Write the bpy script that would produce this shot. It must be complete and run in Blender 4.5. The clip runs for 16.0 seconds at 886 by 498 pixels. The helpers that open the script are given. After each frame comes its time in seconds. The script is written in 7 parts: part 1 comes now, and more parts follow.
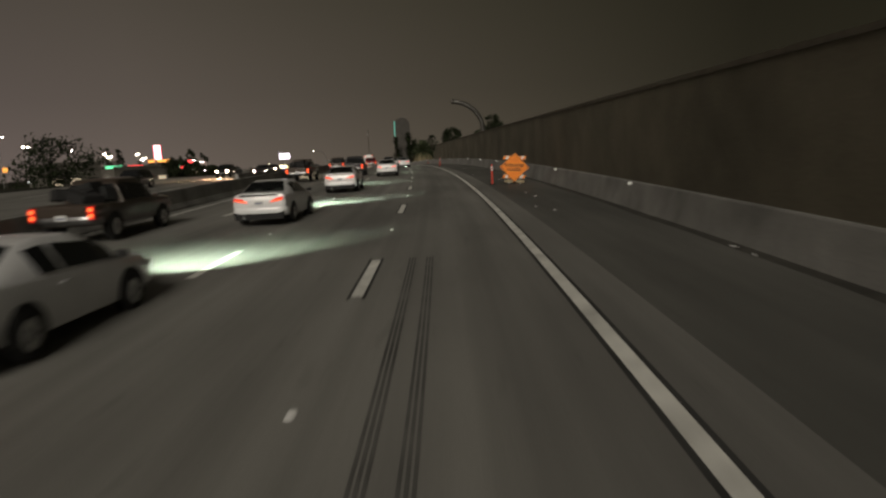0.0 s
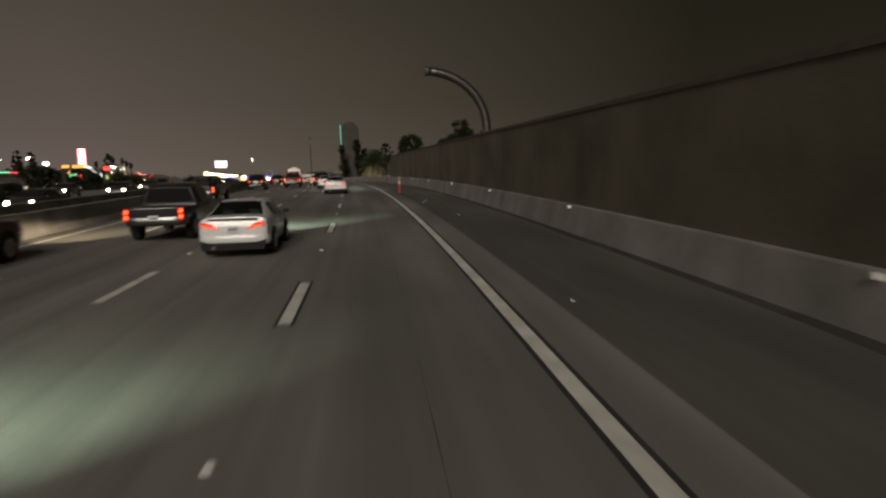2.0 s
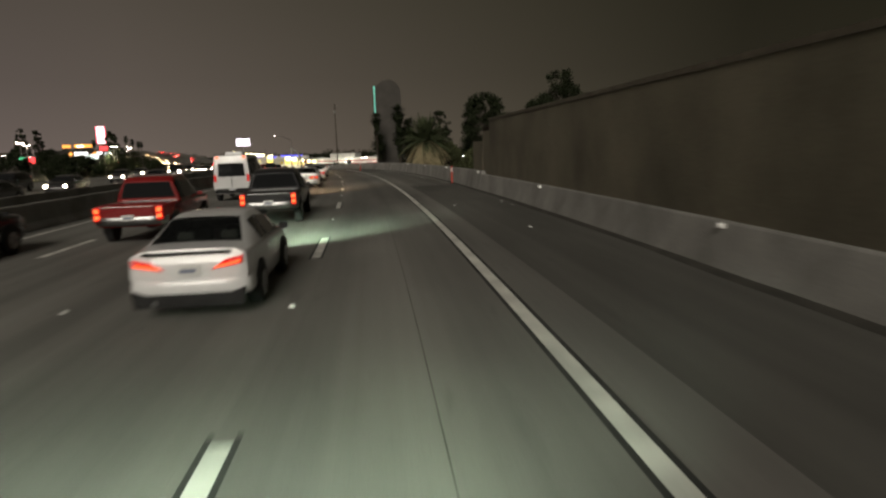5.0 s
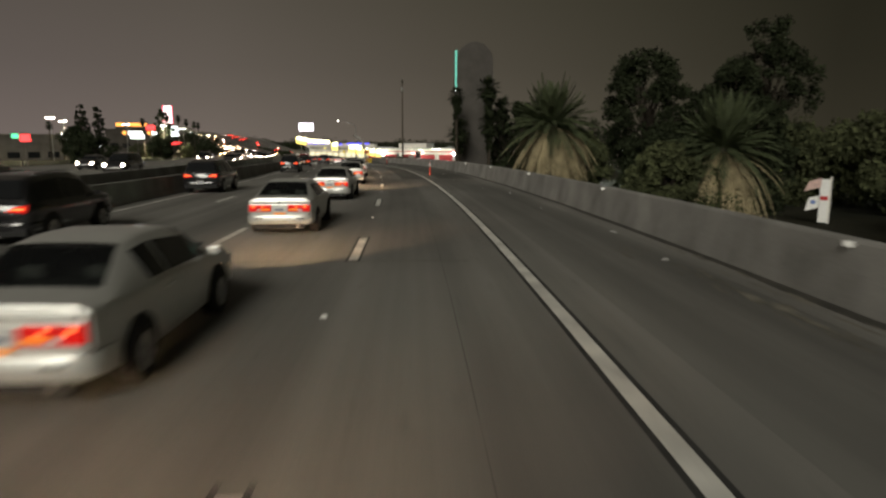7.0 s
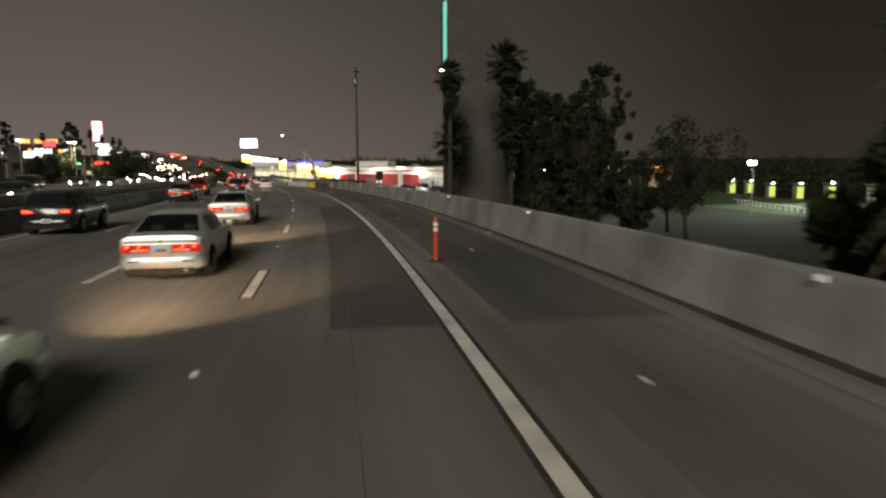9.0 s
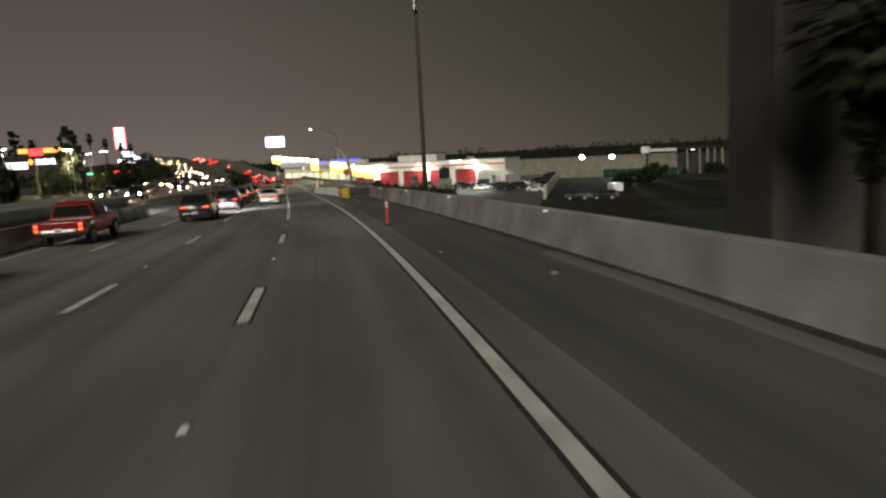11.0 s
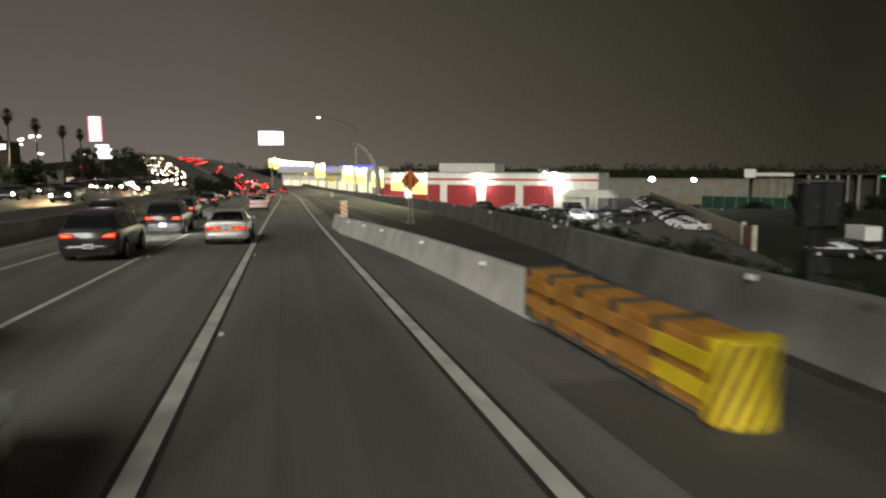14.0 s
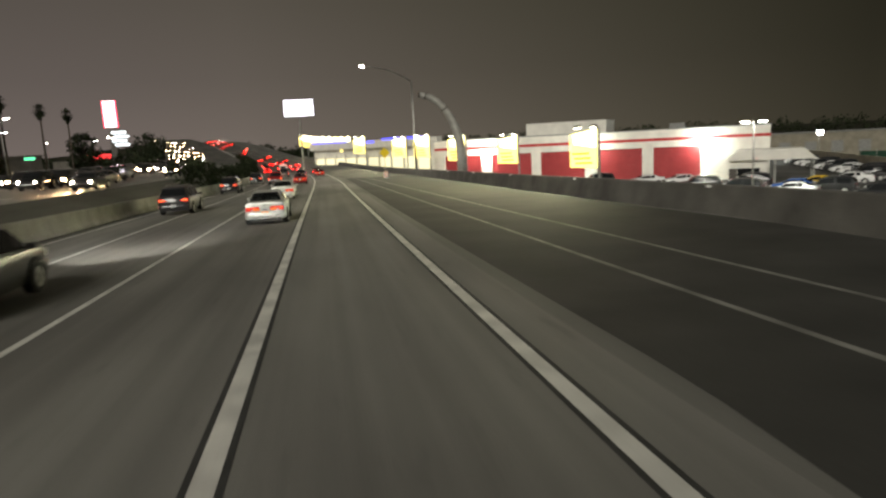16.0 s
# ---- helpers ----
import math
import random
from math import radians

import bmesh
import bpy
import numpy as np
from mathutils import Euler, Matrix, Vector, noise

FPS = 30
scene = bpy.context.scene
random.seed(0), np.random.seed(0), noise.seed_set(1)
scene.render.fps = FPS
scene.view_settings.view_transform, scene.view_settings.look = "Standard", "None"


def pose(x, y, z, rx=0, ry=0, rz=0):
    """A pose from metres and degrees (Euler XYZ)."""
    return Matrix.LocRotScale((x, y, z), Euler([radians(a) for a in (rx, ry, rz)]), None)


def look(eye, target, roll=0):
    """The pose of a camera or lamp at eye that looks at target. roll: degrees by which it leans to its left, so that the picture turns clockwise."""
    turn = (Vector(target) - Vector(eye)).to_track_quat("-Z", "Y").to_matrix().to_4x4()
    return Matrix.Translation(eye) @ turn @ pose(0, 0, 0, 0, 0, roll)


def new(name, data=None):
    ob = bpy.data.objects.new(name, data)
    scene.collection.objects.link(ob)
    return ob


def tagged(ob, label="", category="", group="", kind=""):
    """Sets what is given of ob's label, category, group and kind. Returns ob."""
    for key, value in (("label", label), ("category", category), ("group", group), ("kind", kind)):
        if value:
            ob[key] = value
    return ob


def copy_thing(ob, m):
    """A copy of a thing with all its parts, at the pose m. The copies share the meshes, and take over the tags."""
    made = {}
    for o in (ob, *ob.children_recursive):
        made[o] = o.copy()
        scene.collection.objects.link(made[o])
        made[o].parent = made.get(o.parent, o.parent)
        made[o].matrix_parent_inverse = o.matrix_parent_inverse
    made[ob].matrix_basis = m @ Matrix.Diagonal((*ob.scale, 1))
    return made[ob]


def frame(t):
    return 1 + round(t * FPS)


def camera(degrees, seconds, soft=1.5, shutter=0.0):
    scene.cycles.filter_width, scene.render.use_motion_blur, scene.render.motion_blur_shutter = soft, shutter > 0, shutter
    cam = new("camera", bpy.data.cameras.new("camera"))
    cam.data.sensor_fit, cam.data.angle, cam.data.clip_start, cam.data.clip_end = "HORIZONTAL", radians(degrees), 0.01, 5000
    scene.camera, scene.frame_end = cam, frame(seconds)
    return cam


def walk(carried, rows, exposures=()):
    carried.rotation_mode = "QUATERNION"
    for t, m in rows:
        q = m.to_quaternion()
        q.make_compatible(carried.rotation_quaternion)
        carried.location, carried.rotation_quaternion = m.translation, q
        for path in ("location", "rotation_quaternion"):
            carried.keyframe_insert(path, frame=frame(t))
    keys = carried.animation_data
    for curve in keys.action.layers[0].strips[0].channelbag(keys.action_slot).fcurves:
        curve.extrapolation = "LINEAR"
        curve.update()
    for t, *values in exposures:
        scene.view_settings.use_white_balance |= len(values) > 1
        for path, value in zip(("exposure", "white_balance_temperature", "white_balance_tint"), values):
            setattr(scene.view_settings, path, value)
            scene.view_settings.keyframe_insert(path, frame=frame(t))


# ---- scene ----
FOV = 67.32
PATH = [  # seconds, x, y, z, and the three turns in degrees
    (0, -1.915, 0.000, 2.484, 82.30, 2.93, 0.56),
    (0.5, -1.937, 10.230, 2.753, 82.23, 4.01, 0.32),
    (1, -2.125, 20.479, 2.997, 82.33, 5.34, -1.21),
    (1.5, -2.461, 30.744, 3.218, 82.33, 4.70, -2.92),
    (2, -2.933, 41.022, 3.414, 83.09, 1.69, -3.40),
    (2.5, -3.406, 51.319, 3.585, 83.43, 3.13, -5.20),
    (3, -3.919, 61.634, 3.732, 82.52, 3.09, -6.05),
    (3.5, -4.620, 71.958, 3.854, 80.72, 1.83, -3.35),
    (4, -5.331, 82.301, 3.951, 80.49, 1.99, -1.50),
    (4.5, -6.208, 92.644, 4.023, 80.85, 2.05, -0.73),
    (5, -7.185, 102.983, 4.069, 81.21, 2.10, 0.08),
    (5.5, -8.265, 113.318, 4.091, 81.57, 2.16, 0.91),
    (6, -9.456, 123.645, 4.087, 81.94, 2.22, 1.78),
    (6.5, -10.763, 133.964, 4.057, 82.30, 2.28, 2.68),
    (7, -12.179, 144.274, 4.002, 80.65, -0.04, 6.26),
    (7.5, -13.554, 154.596, 3.924, 82.07, -1.07, 4.80),
    (8, -15.024, 164.914, 3.829, 83.49, -0.04, 3.87),
    (8.5, -16.755, 175.200, 3.719, 82.69, 0.73, 2.07),
    (9, -18.712, 185.455, 3.593, 82.16, 0.28, 2.74),
    (9.5, -21.040, 195.642, 3.451, 82.01, 1.84, 4.50),
    (10, -23.283, 205.854, 3.293, 81.91, 2.22, 4.86),
    (10.5, -25.696, 216.037, 3.120, 81.80, 2.60, 5.26),
    (11, -28.285, 226.186, 2.930, 81.70, 2.98, 5.71),
    (11.5, -31.056, 236.297, 2.725, 81.60, 3.36, 6.19),
    (12, -34.010, 246.371, 2.503, 81.50, 3.74, 6.61),
    (12.5, -37.360, 256.297, 2.266, 80.65, 4.59, 8.60),
    (13, -40.703, 266.156, 2.016, 80.09, 5.26, 7.11),
    (13.5, -44.023, 275.958, 1.751, 82.09, 3.04, 5.43),
    (14, -47.341, 285.696, 1.473, 82.98, -0.02, 5.89),
    (14.5, -50.655, 295.372, 1.183, 83.25, -1.34, 7.18),
    (15, -54.028, 304.962, 0.893, 82.50, -0.53, 8.55),
    (15.5, -57.499, 314.454, 0.610, 81.41, 2.34, 8.56),
    (16, -60.930, 323.890, 0.334, 80.75, 3.00, 8.50),
]
walk_rows = [(t, pose(x, y, z, a, b, c)) for t, x, y, z, a, b, c in PATH]
cam = camera(FOV, 16.0, soft=2.4, shutter=0.4)
walk(cam, walk_rows, exposures=[(0.0, -0.25, 6650, 13), (1.5, -0.36, 6700, 15), (2.4, -0.15, 6700, 14), (2.8, 0.05, 6650, 13), (3.1, -0.02, 6650, 13), (3.6, -0.25, 6700, 14), (4.2, -0.28, 6700, 14), (6.5, 0.0, 6500, 10), (9.7, 0.0, 6500, 10), (12.0, -0.04, 6400, 10), (14.5, 0.04, 6250, 9), (16.0, 0.06, 6450, 10)])

# ---- world and light: an overcast city night ----
world = bpy.data.worlds.new("night_sky")
scene.world = world
world.use_nodes = True
wn = world.node_tree.nodes
wl = world.node_tree.links
bg = wn["Background"]
wtc = wn.new("ShaderNodeTexCoord")
wsep = wn.new("ShaderNodeSeparateXYZ")
wramp = wn.new("ShaderNodeValToRGB")
wl.new(wtc.outputs["Generated"], wsep.inputs[0])
wl.new(wsep.outputs["Z"], wramp.inputs[0])
wside = wn.new("ShaderNodeMapRange")  # the city's glow lies to the north-west
for i, v in ((1, -0.42), (2, 0.40), (3, 1.72), (4, 0.36)):
    wside.inputs[i].default_value = v
wl.new(wsep.outputs["X"], wside.inputs[0])
wl.new(wside.outputs[0], bg.inputs[1])
wtone, wfac, wmul = wn.new("ShaderNodeMix"), wn.new("ShaderNodeMapRange"), wn.new("ShaderNodeMix")
wtone.data_type = wmul.data_type = "RGBA"  # sodium-grey haze over the city, olive dark to the east
wmul.blend_type = "MULTIPLY"
wmul.inputs[0].default_value = 1.0
wtone.inputs[6].default_value, wtone.inputs[7].default_value = (1.02, 0.975, 0.99, 1), (0.98, 1.03, 0.72, 1)
for i, v in ((1, -0.6), (2, 0.6)):
    wfac.inputs[i].default_value = v
wl.new(wsep.outputs["X"], wfac.inputs[0])
wl.new(wfac.outputs[0], wtone.inputs[0])
wl.new(wramp.outputs[0], wmul.inputs[6])
wl.new(wtone.outputs[2], wmul.inputs[7])
wl.new(wmul.outputs[2], bg.inputs[0])
e = wramp.color_ramp.elements
e[0].position, e[0].color = 0.0, (0.092, 0.078, 0.068, 1)
e[1].position, e[1].color = 1.0, (0.014, 0.0125, 0.010, 1)
e.new(0.10).color = (0.066, 0.057, 0.049, 1)
e.new(0.28).color = (0.041, 0.037, 0.029, 1)
e.new(0.5).color = (0.030, 0.027, 0.021, 1)

# added broad sun from behind, standing in for the truck's headlights on the road
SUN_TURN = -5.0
fill_sun = bpy.data.lights.new("headlight_fill_sun", "SUN")
fill_sun.energy, fill_sun.angle, fill_sun.color = 2.0, radians(24), (1.0, 0.955, 0.83)
fill_sun_ob = new("headlight_fill_sun", fill_sun)
fill_sun_ob.matrix_world = pose(0, 0, 60, 63.5, 0, SUN_TURN)

# ---- the road's line: bend and grade by distance along it ----
BEND_AT = (-10, 80, 160, 240, 320, 400, 445, 600, 700, 1500)
BEND = (0.001055, 0.000838, 0.001242, 0.001752, -0.000261, 0.000033, 0.0009, 0.001, 0.0008, 0.0008)
GRADE_AT = (-10, 150, 300, 450, 600, 690, 780, 830, 1500)
GRADE = (0.02998, -0.0074, -0.0288, -0.02219, 0.02, 0.07, 0.075, 0.0, 0.0)
STA = np.arange(-80.0, 1500.0, 2.0)
_k, _g = np.interp(STA, BEND_AT, BEND), np.interp(STA, GRADE_AT, GRADE)
_k[STA < -10] = 0.0
HEAD = np.cumsum(_k) * 2
HEAD -= np.interp(0, STA, HEAD)
RX, RY, RZ = np.cumsum(-np.sin(HEAD)) * 2, np.cumsum(np.cos(HEAD)) * 2, np.cumsum(_g) * 2
RX -= np.interp(0, STA, RX)
RY -= np.interp(0, STA, RY)
RZ -= np.interp(0, STA, RZ)


def head(s):
    return float(np.interp(s, STA, HEAD))


FAR_AT, FAR_UP = (150, 320, 360, 385, 410, 440, 500, 1500), (0.0, 0.8, 1.2, 1.5, 1.8, 2.3, 3.0, 3.0)


def far_up(s, l):
    """The opposite carriageway climbs a little above this one."""
    return np.interp(s, FAR_AT, FAR_UP) * np.clip((-17.0 - l) / 2.3, 0, 1)


def road(s, l, z=0.0):
    """A point s metres along the right edge line, l metres to its right, z above the pavement."""
    a = np.interp(s, STA, HEAD)
    return (float(np.interp(s, STA, RX) + l * math.cos(a)), float(np.interp(s, STA, RY) + l * math.sin(a)), float(np.interp(s, STA, RZ) + z + far_up(s, l)))


def on_road(s, l, z=0.0, turn=0.0):
    x, y, zz = road(s, l, z)
    return pose(x, y, zz, 0, 0, math.degrees(head(s)) + turn)


BARRIER_AT = (-80, 140, 160, 235, 258, 290, 298, 305, 314, 330, 350, 400, 900)
BARRIER_L = (4.25, 4.25, 4.45, 4.5, 4.3, 4.35, 4.7, 5.7, 7.3, 9.3, 11.0, 11.5, 11.5)


def barrier_l(s):
    return float(np.interp(s, BARRIER_AT, BARRIER_L))


# ---- materials ----
def mat(name, color, rough=0.8, metal=0.0, vary=0.25, scale=3.0, fine=40.0, bump=0.2, tint=None, emit=None, power=0.0, spec=0.4, coat=0.0, stretch=None):
    m = bpy.data.materials.new(name)
    m.use_nodes = True
    n, k = m.node_tree.nodes, m.node_tree.links
    b = n["Principled BSDF"]
    b.inputs["Roughness"].default_value, b.inputs["Metallic"].default_value = rough, metal
    b.inputs["Specular IOR Level"].default_value = spec
    b.inputs["Coat Weight"].default_value = coat
    if emit:
        b.inputs["Emission Color"].default_value = (*emit, 1)
        b.inputs["Emission Strength"].default_value = power
    if vary <= 0:
        b.inputs["Base Color"].default_value = (*color, 1)
        return m
    tc = n.new("ShaderNodeTexCoord")
    src = tc.outputs["Object"]
    if stretch:
        mp = n.new("ShaderNodeMapping")
        mp.inputs["Scale"].default_value = stretch
        k.new(src, mp.inputs[0])
        src = mp.outputs[0]
    big, small = n.new("ShaderNodeTexNoise"), n.new("ShaderNodeTexNoise")
    big.inputs["Scale"].default_value, big.inputs["Detail"].default_value = scale, 5
    small.inputs["Scale"].default_value, small.inputs["Detail"].default_value = fine, 4
    for t in (big, small):
        k.new(src, t.inputs["Vector"])
    mix = n.new("ShaderNodeMix")
    mix.data_type = "RGBA"
    lo = tuple(c * (1 - vary) for c in (tint or color))
    hi = tuple(min(1, c * (1 + vary)) for c in color)
    mix.inputs[6].default_value, mix.inputs[7].default_value = (*lo, 1), (*hi, 1)
    ramp = n.new("ShaderNodeValToRGB")
    ramp.color_ramp.elements[0].position, ramp.color_ramp.elements[1].position = 0.3, 0.7
    k.new(big.outputs[0], ramp.inputs[0])
    k.new(ramp.outputs[0], mix.inputs[0])
    grain = n.new("ShaderNodeMix")
    grain.data_type, grain.blend_type = "RGBA", "OVERLAY"
    grain.inputs[0].default_value = min(0.6, vary * 1.2)
    k.new(mix.outputs[2], grain.inputs[6])
    k.new(small.outputs[0], grain.inputs[7])
    k.new(grain.outputs[2], b.inputs["Base Color"])
    if bump:
        bp = n.new("ShaderNodeBump")
        bp.inputs["Strength"].default_value, bp.inputs["Distance"].default_value = bump, 0.02
        k.new(small.outputs[0], bp.inputs["Height"])
        k.new(bp.outputs[0], b.inputs["Normal"])
    return m


def pavement_mat(name, color, streak, patch):
    """Worn pavement: long streaks where wheels run, patches, fine aggregate. UV: across and along the road in metres."""
    m = bpy.data.materials.new(name)
    m.use_nodes = True
    n, k = m.node_tree.nodes, m.node_tree.links
    b = n["Principled BSDF"]
    b.inputs["Roughness"].default_value, b.inputs["Specular IOR Level"].default_value = 0.75, 0.35
    uv = n.new("ShaderNodeUVMap")

    def noise_of(sx, sy, detail=4):
        mp, tx = n.new("ShaderNodeMapping"), n.new("ShaderNodeTexNoise")
        mp.inputs["Scale"].default_value = (sx, sy, 1)
        tx.inputs["Scale"].default_value, tx.inputs["Detail"].default_value = 1.0, detail
        k.new(uv.outputs[0], mp.inputs[0])
        k.new(mp.outputs[0], tx.inputs["Vector"])
        return tx.outputs[0]

    def ranged(sock, a, b2, lo, hi):
        r = n.new("ShaderNodeMapRange")
        r.inputs[1].default_value, r.inputs[2].default_value, r.inputs[3].default_value, r.inputs[4].default_value = a, b2, lo, hi
        k.new(sock, r.inputs[0])
        return r.outputs[0]

    def times(p, q):
        t = n.new("ShaderNodeMath")
        t.operation = "MULTIPLY"
        k.new(p, t.inputs[0])
        k.new(q, t.inputs[1])
        return t.outputs[0]

    f = times(ranged(noise_of(1.3, 0.015), 0.3, 0.7, 1 - streak, 1 + streak), ranged(noise_of(0.25, 0.06), 0.35, 0.65, 1 - patch, 1 + patch))
    f = times(f, ranged(noise_of(60, 40, 3), 0.3, 0.7, 0.85, 1.15))
    f = times(f, ranged(noise_of(3, 0.5), 0.62, 0.8, 1.0, 0.78))
    col = n.new("ShaderNodeMix")
    col.data_type, col.blend_type = "RGBA", "MULTIPLY"
    col.inputs[0].default_value = 1.0
    col.inputs[6].default_value = (*color, 1)
    k.new(f, col.inputs[7])
    k.new(col.outputs[2], b.inputs["Base Color"])
    bp = n.new("ShaderNodeBump")
    bp.inputs["Strength"].default_value, bp.inputs["Distance"].default_value = 0.25, 0.01
    k.new(noise_of(90, 90, 3), bp.inputs["Height"])
    k.new(bp.outputs[0], b.inputs["Normal"])
    return m


M_CONCRETE = pavement_mat("lane_concrete", (0.18, 0.175, 0.16), 0.22, 0.26)
M_SHOULDER_PALE = pavement_mat("worn_shoulder_concrete", (0.15, 0.147, 0.134), 0.2, 0.26)
M_ASPHALT = pavement_mat("shoulder_asphalt", (0.10, 0.098, 0.088), 0.15, 0.28)
M_BARRIER = mat("barrier_concrete", (0.275, 0.268, 0.25), 0.9, vary=0.3, scale=0.6, fine=25, bump=0.25)
# pale rail concrete, its colour raised further for the headlight brightness on it
M_KRAIL = mat("pale_lit_concrete", (0.58, 0.57, 0.53), 0.85, vary=0.18, scale=0.8, fine=25, bump=0.2)
# same barrier concrete, darkened in two steps where headlights don't reach
M_BARRIER_HALF_SHADE = mat("half_shaded_concrete", (0.20, 0.194, 0.178), 0.92, vary=0.32, scale=0.6, fine=25, bump=0.28)
M_BARRIER_SHADE = mat("shaded_concrete", (0.125, 0.12, 0.107), 0.92, vary=0.35, scale=0.6, fine=25, bump=0.3)
M_WALL = mat("sound_wall", (0.15, 0.134, 0.097), 0.95, vary=0.3, scale=0.35, fine=18, bump=0.3)
# ramp asphalt darkened to carry the shade behind the gore barrier
M_RAMP_SHADE = mat("shaded_ramp_asphalt", (0.045, 0.044, 0.04), 0.85, vary=0.3, scale=0.4, fine=25, bump=0.15)
M_COPING = mat("wall_coping", (0.115, 0.10, 0.074), 0.9, vary=0.2)
M_GROUND = mat("dry_ground", (0.027, 0.025, 0.017), 0.95, vary=0.45, scale=0.08, fine=1.5, bump=0.3, tint=(0.02, 0.024, 0.014), spec=0.1)
M_LOT = mat("lot_asphalt", (0.10, 0.098, 0.088), 0.85, vary=0.3, scale=0.15, fine=12, bump=0.15)
M_WHITE_LINE = mat("worn_white_paint", (0.66, 0.65, 0.60), 0.7, vary=0.25, scale=1.6, fine=30, bump=0.1)
M_FAINT_LINE = mat("faded_white_paint", (0.23, 0.226, 0.205), 0.8, vary=0.4, scale=1.2, fine=25, bump=0.1)
M_BLACK_LINE = mat("black_contrast_paint", (0.04, 0.04, 0.038), 0.8, vary=0.3, scale=2, fine=40, bump=0.1)
M_JOINT = mat("tarred_joint", (0.125, 0.121, 0.11), 0.85, vary=0.4, scale=0.8, fine=30, bump=0.1)
M_TIRE_MARK = mat("tyre_rubber_mark", (0.10, 0.097, 0.09), 0.8, vary=0.4, scale=1.2, fine=30, bump=0.1)
M_REFLECT = mat("reflector_white", (0.85, 0.85, 0.82), 0.3, vary=0.0)
M_ORANGE = mat("orange_plastic", (0.56, 0.07, 0.045), 0.45, vary=0.12, scale=4, bump=0.05)
M_SIGN_ORANGE = mat("sign_orange_sheeting", (0.95, 0.27, 0.03), 0.35, vary=0.08, scale=5, bump=0.0)
# darker copy of the orange sheeting, for a sign outside the headlights
M_SIGN_SHADED = mat("shaded_orange_sheeting", (0.50, 0.11, 0.02), 0.5, vary=0.2, scale=4, bump=0.0)
M_WHITE_SHEET = mat("white_sheeting", (0.82, 0.82, 0.8), 0.35, vary=0.06, scale=5, bump=0.0)
M_BLACK = mat("sign_black", (0.015, 0.013, 0.012), 0.5, vary=0.0)
M_YELLOW = mat("safety_yellow", (0.85, 0.62, 0.02), 0.4, vary=0.15, scale=3, bump=0.05)
M_CABINET = mat("pale_cabinet_paint", (0.22, 0.215, 0.19), 0.6, vary=0.2, scale=3, bump=0.05)
M_CABINET_TAN = mat("tan_cabinet_paint", (0.19, 0.165, 0.10), 0.6, vary=0.2, scale=3, bump=0.05)
M_PILLAR_GREY = mat("grey_blue_pillar_paint", (0.09, 0.096, 0.096), 0.6, vary=0.2, scale=3, bump=0.05)
M_STEEL = mat("galvanised_steel", (0.32, 0.32, 0.30), 0.45, 0.8, vary=0.2, scale=4, fine=40, bump=0.05)
M_MAST_PALE = mat("pale_mast_paint", (0.34, 0.335, 0.31), 0.55, vary=0.2, scale=2, fine=30, bump=0.05)
M_MAST = mat("dull_mast_steel", (0.13, 0.125, 0.115), 0.38, 0.85, vary=0.2, scale=3, fine=30, bump=0.05)
M_DARK_STEEL = mat("weathered_dark_steel", (0.10, 0.09, 0.08), 0.6, 0.4, vary=0.3, scale=3)
M_WOOD = mat("weathered_wood", (0.055, 0.044, 0.032), 0.9, vary=0.35, scale=1.5, fine=25, bump=0.3, stretch=(6, 6, 0.6))
M_PLY = mat("plywood_base", (0.33, 0.27, 0.17), 0.85, vary=0.2, scale=4)
M_RUST = mat("cushion_brown_panel", (0.55, 0.26, 0.05), 0.6, vary=0.25, scale=3)
M_RUBBER = mat("black_rubber", (0.018, 0.018, 0.018), 0.85, vary=0.2, scale=6)
M_RIM = mat("alloy_rim", (0.50, 0.50, 0.48), 0.4, 0.35, vary=0.1)
M_GLASS_DARK = mat("tinted_car_glass", (0.012, 0.013, 0.014), 0.08, vary=0.0, spec=0.3)
M_GLASS_REAR = mat("clear_rear_glass", (0.012, 0.013, 0.014), 0.06, vary=0.0, spec=0.3)
_n, _l = M_GLASS_REAR.node_tree.nodes, M_GLASS_REAR.node_tree.links
_out = next(n for n in _n if n.type == "OUTPUT_MATERIAL")
_mix, _clear, _skin = _n.new("ShaderNodeMixShader"), _n.new("ShaderNodeBsdfTransparent"), _out.inputs[0].links[0].from_socket
_mix.inputs[0].default_value, _clear.inputs[0].default_value = 0.62, (0.82, 0.86, 0.84, 1)
_l.new(_skin, _mix.inputs[1])
_l.new(_clear.outputs[0], _mix.inputs[2])
_l.new(_mix.outputs[0], _out.inputs[0])
M_SEAT = mat("dark_seat_cloth", (0.05, 0.048, 0.045), 0.9, vary=0.3, scale=6, bump=0.1)
M_HEADREST = mat("grey_headrest_cloth", (0.26, 0.25, 0.235), 0.9, vary=0.2, scale=6, bump=0.1)
M_CHROME = mat("chrome_trim", (0.22, 0.22, 0.22), 0.3, 1.0, vary=0.0)
M_PLATE = mat("number_plate", (0.7, 0.7, 0.68), 0.5, vary=0.08)
M_TAIL = mat("tail_lamp_red", (0.5, 0.01, 0.01), 0.25, vary=0.0, emit=(1.0, 0.015, 0.008), power=0.36)
M_TAIL_OFF = mat("unlit_tail_lamp", (0.25, 0.01, 0.01), 0.2, vary=0.0)
M_PLATE_BAR = mat("plate_print", (0.16, 0.18, 0.26), 0.5, vary=0.0)
M_BRAKE = mat("brake_lamp_bright", (0.6, 0.02, 0.02), 0.25, vary=0.0, emit=(1.0, 0.16, 0.04), power=2.6)
M_HEADLAMP = mat("headlamp_white", (0.9, 0.9, 0.9), 0.2, vary=0.0, emit=(1.0, 0.86, 0.62), power=60.0)
